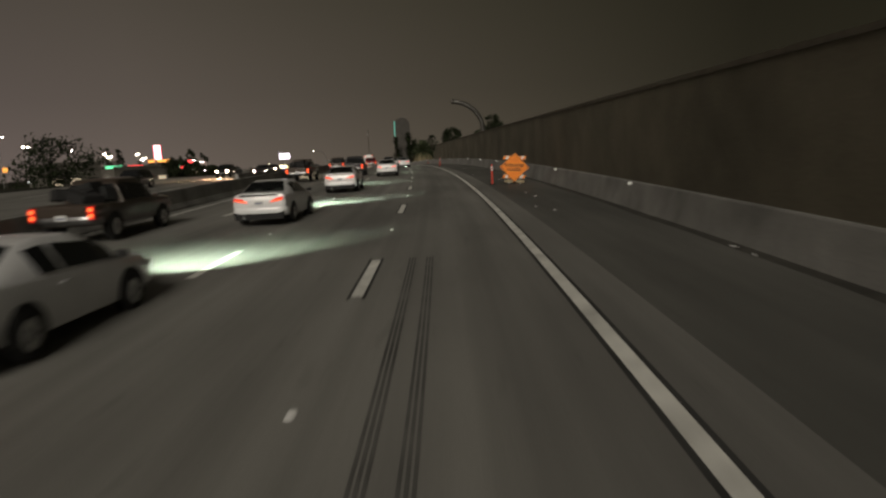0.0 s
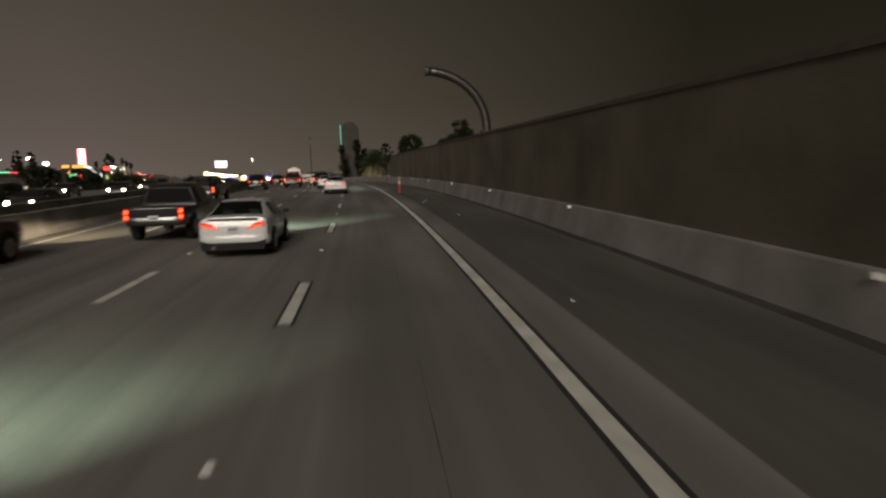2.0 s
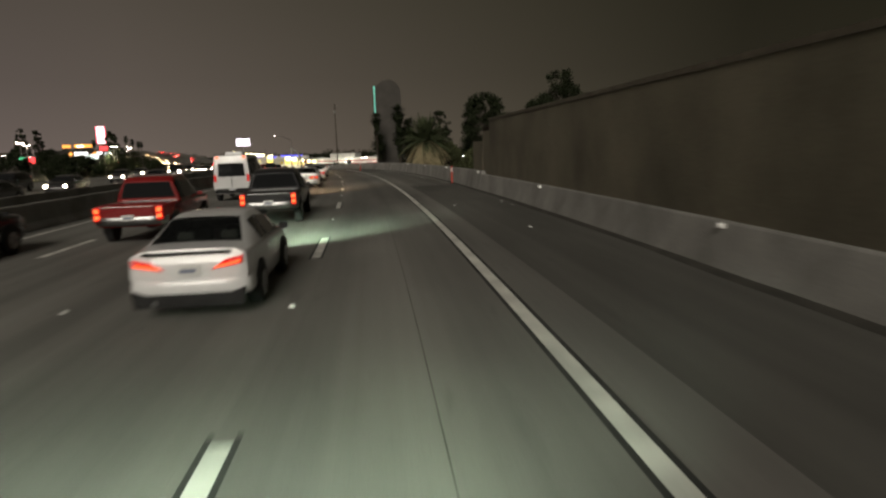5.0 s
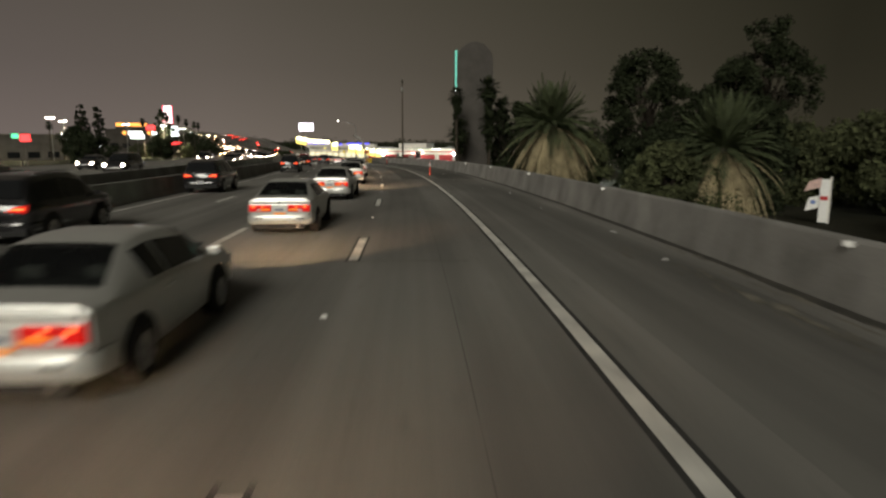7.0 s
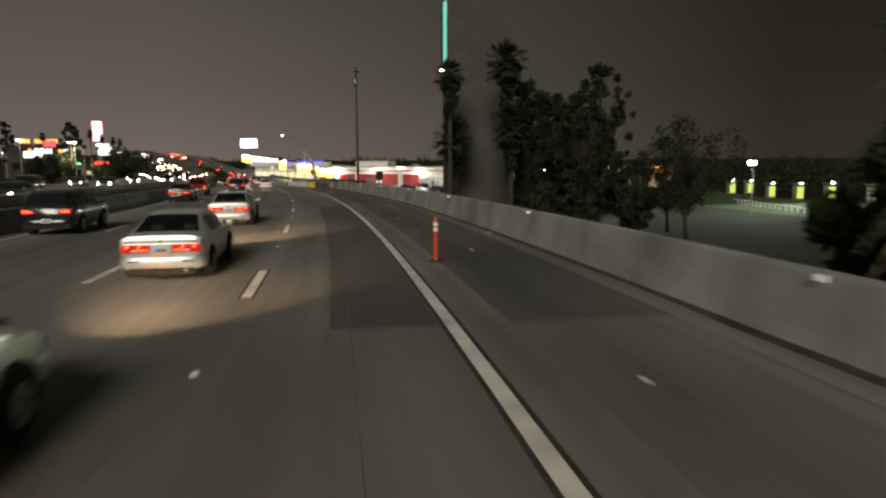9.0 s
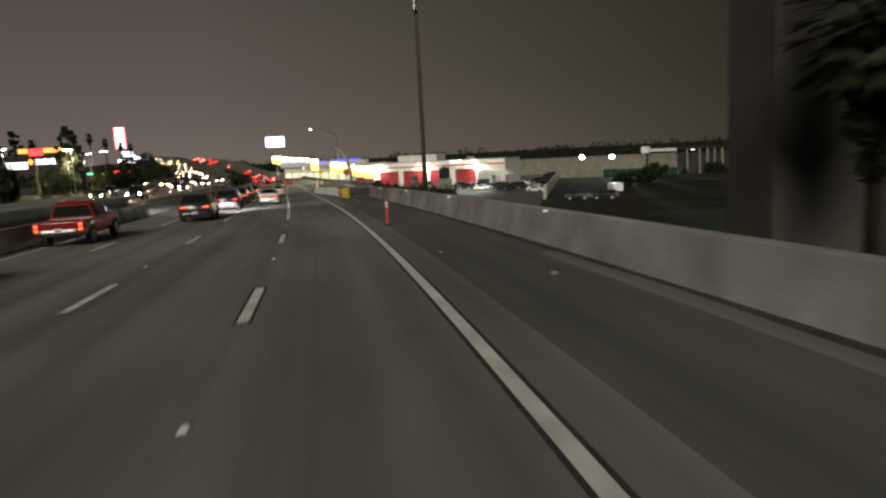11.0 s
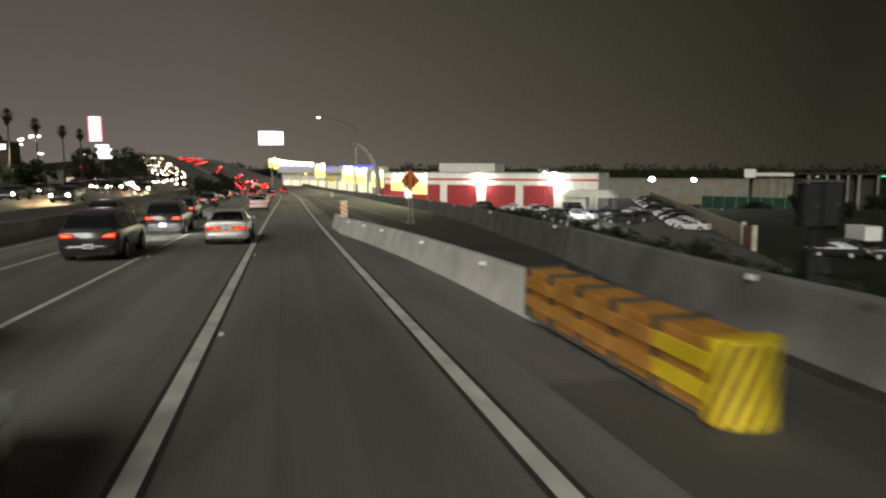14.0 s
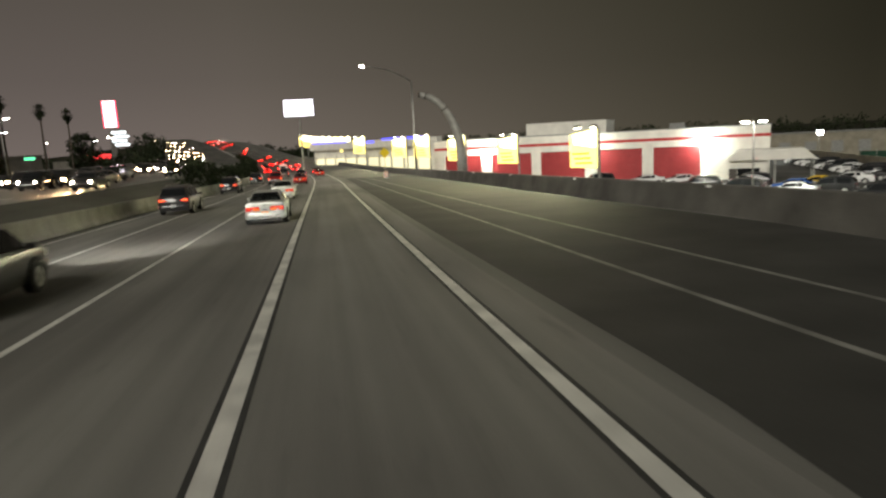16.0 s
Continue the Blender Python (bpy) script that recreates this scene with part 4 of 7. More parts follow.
silver_sedan = make_car("sedan_car", "sedan", P_SILVER, "old pale silver sedan with wide red tail lamps", trim=P_SILVER)
silver_sedan.matrix_world = on_road(178.2, -5.65, 0.0, -2)
black_suv = make_car("suv_car", "suv", P_BLACK, "black sport utility car with red tail lamps")
black_suv.matrix_world = on_road(164.0, -12.4, 0.0)
grey_crossover = make_car("suv_car", "suv", P_GREY, "dark grey crossover car with narrow red tail lamps", trim=P_GREY)
grey_crossover.matrix_world = on_road(318.0, -8.55, 0.0)
black_sedan = make_car("sedan_car", "sedan", P_BLACK, "black sedan with red tail lamps on the freeway")
black_sedan.matrix_world = on_road(247.0, -12.4, 0.0)
red_sedan = make_car("sedan_car", "sedan", P_RED, "dark red sedan with bright tail lamps")
red_sedan.matrix_world = on_road(426.0, -5.4, 0.0)
for ob in (white_sedan, dark_pickup, silver_pickup, red_pickup, white_van, silver_sedan, black_suv, grey_crossover, black_sedan, red_sedan):
    tagged(ob, group=traffic)

# more of the same traffic along the lanes
GREENISH, AMBER_GLOW, WARM, COOL = (0.74, 1.0, 0.76), (1.0, 0.64, 0.36), (1.0, 0.80, 0.55), (1.0, 0.96, 0.88)


def beams(car, shape, color, watts, aside=0.0, spread=2.4):
    """The flat lit fan of a car's headlamps on the road ahead, cut off above by an added plate."""
    nose, h = SHAPES[shape][-1][0], SHAPES[shape][-2][3] - 0.17
    l = bpy.data.lights.new("headlight_beam", "SPOT")
    l.energy, l.color, l.spot_size, l.spot_blend, l.shadow_soft_size = watts, color, radians(26.0), 1.0, 0.01
    ob = new("headlight_beam", l)
    ob.parent = car
    ob.matrix_basis = pose(0, nose + 0.08, h, 87.5, 0, -aside) @ Matrix.Diagonal((spread, 1, 1, 1))
    # unseen plate added before the nose to block the beam's upper half
    part("beam_blocker", Geo().box((0, nose + 0.34, h + 0.087), (0.6, 0.02, 0.21)), M_RUBBER, car)


beams(white_sedan, "sedan", GREENISH, 26000, 8.0, 3.0)
beams(dark_pickup, "pickup", WARM, 12000)
beams(silver_sedan, "sedan", AMBER_GLOW, 14000, 10.0)
beams(grey_crossover, "suv", COOL, 14000)
for src, shape, s, l, tint, watts in (
        (white_sedan, "sedan", 9.5, -8.15, GREENISH, 26000), (white_sedan, "sedan", 40.3, -7.4, GREENISH, 16000), (white_sedan, "sedan", 61.5, -5.7, GREENISH, 11000), (white_sedan, "sedan", 99.5, -4.0, GREENISH, 20000), (white_sedan, "sedan", 116.0, -4.95, GREENISH, 20000),
        (dark_pickup, "pickup", 22.3, -13.0, None, 0), (dark_pickup, "pickup", 91.0, -12.9, None, 0), (silver_pickup, "pickup", 129.5, -5.6, None, 0), (black_suv, "suv", 121.0, -12.8, None, 0),
        (silver_sedan, "sedan", 139.3, -6.25, AMBER_GLOW, 16000), (silver_sedan, "sedan", 153.4, -6.0, AMBER_GLOW, 7000), (silver_sedan, "sedan", 166.0, -5.85, None, 0), (silver_sedan, "sedan", 191.8, -5.6, AMBER_GLOW, 8000), (silver_sedan, "sedan", 204.6, -5.55, AMBER_GLOW, 12000), (silver_sedan, "sedan", 219.3, -6.0, None, 0),
        (black_suv, "suv", 183.7, -13.0, None, 0), (black_suv, "suv", 217.0, -12.4, None, 0), (red_pickup, "pickup", 262.0, -12.6, None, 0), (silver_sedan, "sedan", 295.0, -5.2, None, 0), (silver_sedan, "sedan", 323.5, -4.6, None, 0), (silver_sedan, "sedan", 365.0, -5.0, None, 0), (silver_sedan, "sedan", 387.0, -5.5, None, 0),
        (grey_crossover, "suv", 273.8, -9.0, None, 0), (grey_crossover, "suv", 287.0, -8.3, None, 0), (grey_crossover, "suv", 300.4, -8.3, None, 0), (grey_crossover, "suv", 330.5, -8.3, None, 0), (grey_crossover, "suv", 346.5, -9.7, COOL, 14000), (grey_crossover, "suv", 377.0, -11.4, None, 0),
        (black_suv, "suv", 336.0, -12.6, None, 0), (black_suv, "suv", 408.0, -12.3, None, 0), (black_suv, "suv", 440.0, -12.3, None, 0), (red_pickup, "pickup", 432.0, -9.0, None, 0), (red_sedan, "sedan", 470.0, -1.9, None, 0), (silver_pickup, "pickup", 478.0, -8.9, None, 0), (white_van, "van", 505.0, -8.8, None, 0)):
    twin_car = copy_thing(src, on_road(s, l))
    for o in twin_car.children_recursive:
        if o.type == "LIGHT" or o.name.startswith("beam_blocker"):
            bpy.data.objects.remove(o)
    if tint:
        beams(twin_car, shape, tint, watts, 10.0 if tint is AMBER_GLOW else 5.0, 3.0 if tint is GREENISH else 2.4)
    elif s == 273.8:
        beams(twin_car, shape, COOL, 45000, 4.0, 3.4)

M_FAR_TAIL = mat("distant_tail_lamp", (0.6, 0.02, 0.02), 0.3, vary=0.0, emit=(1.0, 0.014, 0.008), power=24.0)
M_FAR_HEAD = mat("distant_headlamp", (0.9, 0.9, 0.9), 0.2, vary=0.0, emit=(1.0, 0.88, 0.70), power=110.0)
M_FAR_WARM = mat("distant_warm_headlamp", (0.9, 0.85, 0.7), 0.2, vary=0.0, emit=(1.0, 0.60, 0.26), power=60.0)


def far_car(paint, shape, label, group, front=None):
    """A car of the distant stream: body, glass, wheels and lamps."""
    st = SHAPES[shape]
    car = thing("distant_car", pose(0, 0, 0), label, "car", group)
    part("body", body_geo(shape), paint, car, smooth=True)
    ry, fy, wr = WHEEL[shape]
    half, tail, nose = st[4][2], st[1][0], st[-2][0]
    for wy in (ry, fy):
        for sx in (-1, 1):
            part("wheel", Geo().tube([(sx * (half - 0.2), wy, wr), (sx * (half + 0.05), wy, wr)], wr, 14), M_RUBBER, car)
    for sx in (-1, 1):
        part("tail_lamp", Geo().box((sx * 0.66, tail - 0.07, st[1][3] - 0.18), (0.30, 0.08, 0.18)), M_FAR_TAIL, car, bevel=0.01)
        part("headlamp", Geo().box((sx * half * 0.74, nose + 0.16, st[-2][3] - 0.17), (0.40, 0.2, 0.25)), front or M_FAR_HEAD, car, bevel=0.06)
    zt = st[4][5]
    part("rear_window", Geo().add([(-0.55, st[2][0] - 0.06, st[2][3] + 0.16), (0.55, st[2][0] - 0.06, st[2][3] + 0.16), (0.5, st[3][0] - 0.1, zt - 0.08), (-0.5, st[3][0] - 0.1, zt - 0.08)], [(0, 1, 2, 3)]), M_GLASS_DARK, car)
    return car


ahead = "distant stream of cars ahead"
far_red = far_car(P_RED, "sedan", "distant red sedan with lit tail lamps", ahead)
far_dark = far_car(P_BLACK, "suv", "distant dark car with lit tail lamps", ahead)
far_red.matrix_world = on_road(520.0, -5.3)
far_dark.matrix_world = on_road(540.0, -12.4)
rnd_f = random.Random(8)
k = 0
for s in (452, 490, 515, 530, 548, 556, 566, 575, 588, 600, 612, 622, 634, 650, 664, 680, 698, 715, 733, 746, 752, 758, 764, 770, 776, 782, 788, 794, 800, 806):
    copy_thing(far_dark if k % 3 == 0 else far_red, on_road(s, (-5.4, -1.9, -12.3, -8.9)[k % 4] + rnd_f.uniform(-0.3, 0.3)))
    k += 1
# those that come the other way with headlamps on
on_sedan = make_car("sedan_car", "sedan", P_GREY, "grey sedan coming the other way with headlamps on", lamps="on", brake=False)
on_sedan.matrix_world = on_road(148, -24.9, 0, 180)
on_suv = make_car("suv_car", "suv", P_BLACK, "dark car coming the other way with headlamps on", lamps="on", brake=False)
on_suv.matrix_world = on_road(62, -28.6, 0, 180)
for ob in (on_sedan, on_suv):
    tagged(ob, group="oncoming traffic")
k = 0
for s in (20, 30, 84, 95, 112, 118, 131, 139, 160, 168, 174, 189, 204, 218, 236, 262, 281, 300, 318, 330, 342, 350, 358, 366, 372, 384, 392, 400, 407, 415):
    lane = (-24.9, -32.3, -21.4, -28.6)[k % 4]
    oc = copy_thing(on_sedan if k % 3 else on_suv, on_road(s, lane, 0, 180))
    if k in (3, 6, 10, 15, 18, 20, 22, 24, 26, 28):
        beams(oc, "sedan" if k % 3 else "suv", (1.0, 0.58, 0.28), 30000)
    k += 1
toward = "distant stream of oncoming cars"
far_on = far_car(P_GREY, "sedan", "distant oncoming car with bright headlamps", toward)
far_on.matrix_world = on_road(423.0, -28.6, 0, 180)
far_warm = far_car(P_BLACK, "suv", "distant oncoming car with warm headlamps", toward, M_FAR_WARM)
far_warm.matrix_world = on_road(426.0, -21.6, 0, 180)
k = 0
for s in np.concatenate([np.arange(404, 520, 3.6), np.arange(520, 640, 6.0), np.arange(640, 780, 10.0)]):
    copy_thing(far_warm if k % 5 in (0, 1, 3) else far_on, on_road(s + rnd_f.uniform(-1.4, 1.4), (-24.9, -28.6, -32.3, -21.4)[k % 4] - 10.5 * min(1.0, max(0.0, (s - 390) / 50.0)) + rnd_f.uniform(-0.6, 0.6), 0, 180 + rnd_f.uniform(-1.5, 1.5)))
    k += 1


# ---- work-zone signs and posts ----
def text(name, words, size, m, material, parent, label=""):
    cu = bpy.data.curves.new(name, "FONT")
    cu.body, cu.size, cu.align_x, cu.align_y, cu.extrude, cu.offset = words, size, "CENTER", "CENTER", 0.002, 0.006
    ob = new(name, cu)
    dg = bpy.context.evaluated_depsgraph_get()
    me2 = bpy.data.meshes.new_from_object(ob.evaluated_get(dg))
    bpy.data.objects.remove(ob)
    me2.materials.clear()
    me2.materials.append(material)
    o2 = new(name, me2)
    o2.parent = parent
    o2.matrix_basis = m
    return tagged(o2, label) if label else o2


def diamond(half, r=0.06):
    pts = []
    for k in range(4):
        a = math.pi / 2 * k
        cx, cz = math.cos(a) * (half - r * 1.2), math.sin(a) * (half - r * 1.2)
        for d in (-0.6, -0.2, 0.2, 0.6):
            pts.append((cx + math.cos(a + d) * r, cz + math.sin(a + d) * r))
    return pts


def striped_rail(parent, z, w=1.22, h=0.20, y=0.03):
    rail = part("rail", Geo().box((0, y, z), (w, 0.03, h)), M_WHITE_SHEET, parent, "white barricade rail with orange stripes", bevel=0.008)
    for i in range(-2, 3):
        x = i * 0.28
        part("stripe", Geo().poly([(x - 0.12, z - h / 2), (x + 0.02, z - h / 2), (x + 0.12, z + h / 2), (x - 0.02, z + h / 2)], 0.004, pose(0, y - 0.018, 0)), M_SIGN_ORANGE, rail)


def work_sign(m):
    t = thing("barricade_sign", m, "orange diamond warning sign on a striped barricade", "road sign")
    part("panel", Geo().poly(diamond(0.83), 0.02, pose(0, -0.06, 0.92)), M_SIGN_ORANGE, t, "orange diamond panel")
    out, inn = diamond(0.79), diamond(0.765)
    n = len(out)
    rim = Geo().add([(x, -0.073, z + 0.92) for x, z in out] + [(x, -0.073, z + 0.92) for x, z in inn], [(j, (j + 1) % n, (j + 1) % n + n, j + n) for j in range(n)])
    part("border", rim, M_BLACK, t)
    text("word_shoulder", "SHOULDER", 0.215, pose(0, -0.074, 1.02, 90), M_BLACK, t, "black lettering")
    text("word_closed", "CLOSED", 0.215, pose(0, -0.074, 0.79, 90), M_BLACK, t, "black lettering")
    striped_rail(t, 1.46)
    striped_rail(t, 0.40)
    for sx in (-0.32, 0.32):
        part("upright", Geo().box((sx, 0.08, 0.80), (0.05, 0.05, 1.56)), M_STEEL, t)
        part("foot", Geo().box((sx, 0.05, 0.03), (0.10, 1.5, 0.05)), M_STEEL, t, bevel=0.01)
        part("sandbag", Geo().tube([(sx - 0.26, -0.30, 0.10), (sx - 0.2, -0.30, 0.13), (sx, -0.30, 0.12), (sx + 0.2, -0.30, 0.13), (sx + 0.26, -0.30, 0.10)], [0.03, 0.09, 0.08, 0.09, 0.03], 12), M_PLY, t, "pale sandbag on the foot", smooth=True)
    return t


work_sign(on_road(38.2, 2.46, 0, -4) @ pose(0, 0, 0.02, 0, 4.0, 0))


def delineator(m):
    t = thing("delineator_post", m, "orange tube delineator with two white bands on the shoulder", "traffic post", "delineators on the shoulder")
    part("base", Geo().tube([(0, 0, 0), (0, 0, 0.03), (0, 0, 0.06)], [0.16, 0.155, 0.09], 8), M_RUBBER, t, "black rubber base")
    part("tube", Geo().tube([(0, 0, 0.05), (0, 0, 1.12), (0, 0, 1.16), (0, 0, 1.18)], [0.062, 0.056, 0.05, 0.03], 16), M_ORANGE, t, smooth=False)
    for z in (0.86, 1.0):
        part("band", Geo().tube([(0, 0, z - 0.045), (0, 0, z + 0.045)], [0.0645, 0.0635], 16), M_WHITE_SHEET, t, "white reflective band")
    return t


first_post = delineator(on_road(38.3, 1.24))
for s, l in ((92.6, 0.9), (149.2, 4.0), (204.0, 0.86), (258.3, 1.0)):
    copy_thing(first_post, on_road(s, l))

# crash cushion in front of the gore barrier
cushion = thing("crash_cushion", on_road(297.2, 2.35, 0, 1), "crash cushion with a yellow and black striped nose", "crash cushion")
nose_pts = [(math.sin(a) * 0.40, -math.cos(a) * 0.32) for a in np.linspace(-1.57, 1.57, 11)]
nose_geo = Geo()
nose_geo.add([(x, y, 0.06) for x, y in nose_pts] + [(x, y, 0.95) for x, y in nose_pts], [tuple(range(11)), tuple(range(11, 22))[::-1]] + [(j, j + 1, j + 12, j + 11) for j in range(10)] + [(10, 0, 11, 21)])
nose_part = part("nose", nose_geo, M_YELLOW, cushion, "yellow nose with black chevron stripes")
for i in range(7):
    a0 = -1.35 + i * 0.40
    band = Geo()
    vs = []
    for t2 in np.linspace(0, 1, 7):
        z = 0.08 + 0.85 * t2
        for da in (0.0, 0.19):
            a = a0 + da + (t2 - 0.5) * 0.9
            if a < -1.5:
                a = -1.5
            if a > 1.5:
                a = 1.5
            vs.append((math.sin(a) * 0.404, -math.cos(a) * 0.324, z))
    band.add(vs, [(2 * j, 2 * j + 1, 2 * j + 3, 2 * j + 2) for j in range(6)])
    part("stripe", band, M_BLACK, nose_part)
for i in range(5):
    y = 0.55 + i * 1.0
    part("module", Geo().box((0, y, 0.5), (0.62, 0.86, 0.80)), M_RUST, cushion, bevel=0.03)
    part("diaphragm", Geo().box((0, y + 0.48, 0.5), (0.74, 0.06, 0.88)), M_DARK_STEEL, cushion)
    for sx in (-1, 1):
        for z in (0.36, 0.68):
            part("fender_rail", Geo().box((sx * 0.36, y, z), (0.05, 1.06, 0.20), pose(0, 0, 0, 0, 0, sx * 1.0).to_3x3()), M_YELLOW if i == 0 else M_RUST, cushion, bevel=0.015)
part("skid_base", Geo().box((0, 2.6, 0.04), (0.5, 5.3, 0.06)), M_STEEL, cushion)

# striped object marker on the barrier's end
marker = thing("object_marker", on_road(326.6, gore_l(326.6) + 0.22, 0.80, -4), "orange and white striped marker panel on the barrier end", "traffic marker")
panel = part("panel", Geo().box((0, 0, 0.50), (0.36, 0.03, 0.84)), M_WHITE_SHEET, marker, bevel=0.01)
for i in range(-1, 5):
    z0 = 0.02 + i * 0.22
    pts = [(-0.175, max(0.09, min(0.91, z0 + 0.20))), (0.175, max(0.09, min(0.91, z0))), (0.175, max(0.09, min(0.91, z0 + 0.11))), (-0.175, max(0.09, min(0.91, z0 + 0.31)))]
    if pts[3][1] - pts[0][1] > 0.02 or pts[2][1] - pts[1][1] > 0.02:
        part("stripe", Geo().poly(pts, 0.004, pose(0, -0.019, 0)), M_SIGN_ORANGE, panel)
part("bracket", Geo().box((0, 0.02, 0.05), (0.08, 0.05, 0.14)), M_STEEL, marker)

# orange lane-shift sign by the ramp
shift_sign = thing("road_sign", on_road(335.2, 6.0, 0, -6), "orange diamond road-work sign on two steel posts", "road sign")
part("panel", Geo().poly(diamond(0.70), 0.02, pose(0, -0.04, 2.83)), M_SIGN_SHADED, shift_sign)
for sx, dz in ((-0.22, 0.06), (0.20, -0.06)):
    arrow = [(sx - 0.045, 2.48), (sx + 0.045, 2.48), (sx + 0.045, 2.98 + dz), (sx + 0.11, 2.98 + dz), (sx, 3.16 + dz), (sx - 0.11, 2.98 + dz), (sx - 0.045, 2.98 + dz)]
    part("arrow", Geo().poly(arrow, 0.004, pose(0, -0.054, 0)), M_BLACK, shift_sign, "black arrow")
for sx in (-0.12, 0.12):
    part("post", Geo().box((sx, 0.0, 1.35), (0.06, 0.06, 2.70)), M_STEEL, shift_sign)
for sx in (-0.2, 0.2):
    part("foot", Geo().box((sx, 0.0, 0.04), (0.08, 1.6, 0.07)), M_STEEL, shift_sign)

yellow_sign = thing("road_sign", on_road(426.0, 6.4, 0, -4), "yellow diamond warning sign on a barricade post", "road sign")
part("panel", Geo().poly(diamond(0.75), 0.02, pose(0, -0.04, 3.6)), M_YELLOW, yellow_sign)
part("post", Geo().box((0, 0, 1.7), (0.08, 0.08, 3.4)), M_STEEL, yellow_sign)
part("rail", Geo().box((0, -0.05, 0.55), (0.6, 0.03, 0.9)), M_WHITE_SHEET, yellow_sign, "white and orange lower panel")
for z in (0.3, 0.6, 0.9):
    part("stripe", Geo().box((0, -0.07, z), (0.58, 0.006, 0.10)), M_SIGN_ORANGE, yellow_sign)

# dark equipment post below the ramp
px_, py_, _ = road(311.2, 16.0)
pz_ = float(ground_height(np.array([px_]), np.array([py_]))[0])
post = thing("equipment_post", pose(px_, py_, pz_, 0, 0, 8), "dark steel equipment post with two cabinets below the ramp", "post")
part("pole", Geo().tube([(0, 0, 0), (0, 0, 1.3 - pz_)], [0.14, 0.11], 10), M_RUBBER, post)
for x, z, w, h in ((-0.28, 0.15, 0.62, 1.5), (0.42, 0.2, 0.62, 1.5), (0.1, -2.2, 0.8, 1.1)):
    box = part("cabinet", Geo().box((x, -0.1, z - pz_), (w, 0.5, h)), M_RUBBER, post, bevel=0.04)
    part("latch", Geo().box((x + w * 0.3, -0.37, z - pz_), (0.06, 0.04, 0.16)), M_DARK_STEEL, box)
part("cap", Geo().box((0.05, -0.1, 1.0 - pz_), (1.5, 0.6, 0.08)), M_DARK_STEEL, post)

# pale utility cabinet and a grey steel pillar on the bank behind the barrier
for kind, s, l in (("cabinet", 282.7, 9.2), ("pillar", 274.8, 5.2)):
    cx, cy, cz = road(s, l)
    g0 = float(ground_height(np.array([cx]), np.array([cy]))[0])
    turn = math.degrees(head(s))
    if kind == "cabinet":
        cab = thing("utility_cabinet", pose(cx, cy, g0, 0, 0, turn - 20), "pale utility cabinet with a tan lower half on a plinth", "cabinet")
        part("plinth", Geo().box((0, 0, (-0.2 - g0) / 2), (0.5, 0.4, -0.2 - g0)), M_WOOD, cab, "dark timber post under the cabinet")
        part("lower_half", Geo().box((0, 0, 0.02 - g0), (1.04, 0.66, 0.44)), M_CABINET_TAN, cab, "tan lower half", bevel=0.02)
        upper = part("upper_half", Geo().box((0, 0, 0.50 - g0), (1.08, 0.70, 0.52)), M_CABINET, cab, "pale upper half", bevel=0.03)
        part("door_seam", Geo().box((0, -0.352, 0.5 - g0), (0.012, 0.012, 0.46)), M_RUBBER, upper)
    else:
        col = thing("utility_pillar", pose(cx, cy, g0, 0, 0, turn), "round grey-blue steel utility pillar behind the barrier", "pillar")
        part("body", Geo().tube([(0, 0, -0.1), (0, 0, 1.3 - g0), (0, 0, 1.38 - g0)], [0.23, 0.23, 0.17], 18), M_PILLAR_GREY, col, smooth=False)
        part("band", Geo().tube([(0, 0, 0.95 - g0), (0, 0, 1.0 - g0)], 0.24, 18), M_STEEL, col)

# litter on the shoulder
bits = Geo()
rnd = random.Random(11)
for i in range(46):
    s, l = rnd.uniform(0, 330), rnd.uniform(1.2, 4.1)
    x, y, z = road(s, l, 0.012)
    bits.box((x, y, z), (rnd.uniform(0.02, 0.09), rnd.uniform(0.04, 0.2), 0.015), pose(0, 0, 0, 0, 0, rnd.uniform(-40, 40)).to_3x3())
tagged(obj("litter", bits, M_WHITE_SHEET), "scattered pale litter on the shoulder", "litter", "", "stuff")


# ---- curved mast arms ----
def curved_arm(name, m, reach, rise, r, label, shape_z, metal, tip=0.62, flange=0.0):
    t = thing(name, m, label, "mast arm", "curved mast arms")
    part("base_plate", Geo().tube([(0, 0, 0), (0, 0, 0.12), (0, 0, 0.5)], [r * 2.1, r * 2.0, r * 1.25], 16), M_STEEL, t)
    pts = [(0, 0, 0.3), (0, 0, shape_z)]
    for a in np.linspace(0.12, 1.5, 12):
        pts.append((-reach * (1 - math.cos(a)), 0, shape_z + (rise - shape_z) * math.sin(a)))
    part("arm", Geo().tube(pts, list(np.linspace(r * 1.15 if tip < 1 else r, r * tip, len(pts))), 18), metal, t, smooth=True)
    if flange:
        plate = part("flange", Geo().tube([(0, 0, flange - 0.09), (0, 0, flange + 0.09)], r * 1.45, 18), M_DARK_STEEL, t, "dark bolted flange")
        for k in range(8):
            q = k * math.pi / 4
            part("bolt", Geo().tube([(math.cos(q) * r * 1.22, math.sin(q) * r * 1.22, flange + 0.08), (math.cos(q) * r * 1.22, math.sin(q) * r * 1.22, flange + 0.15)], 0.025, 6), M_STEEL, plate)
    part("end_cap", Geo().tube([pts[-1], (pts[-1][0] - 0.18, 0, pts[-1][2] + 0.01)], [r * tip * 1.12, r * tip * 1.10], 14), M_DARK_STEEL, t)
    for a in (() if flange else (4, 8, 12)):
        p = Vector(pts[a])
        part("collar", Geo().tube([p - (Vector(pts[a]) - Vector(pts[a - 1])).normalized() * 0.06, p + (Vector(pts[a]) - Vector(pts[a - 1])).normalized() * 0.06], r * 0.98, 14), M_DARK_STEEL, t)
    return t


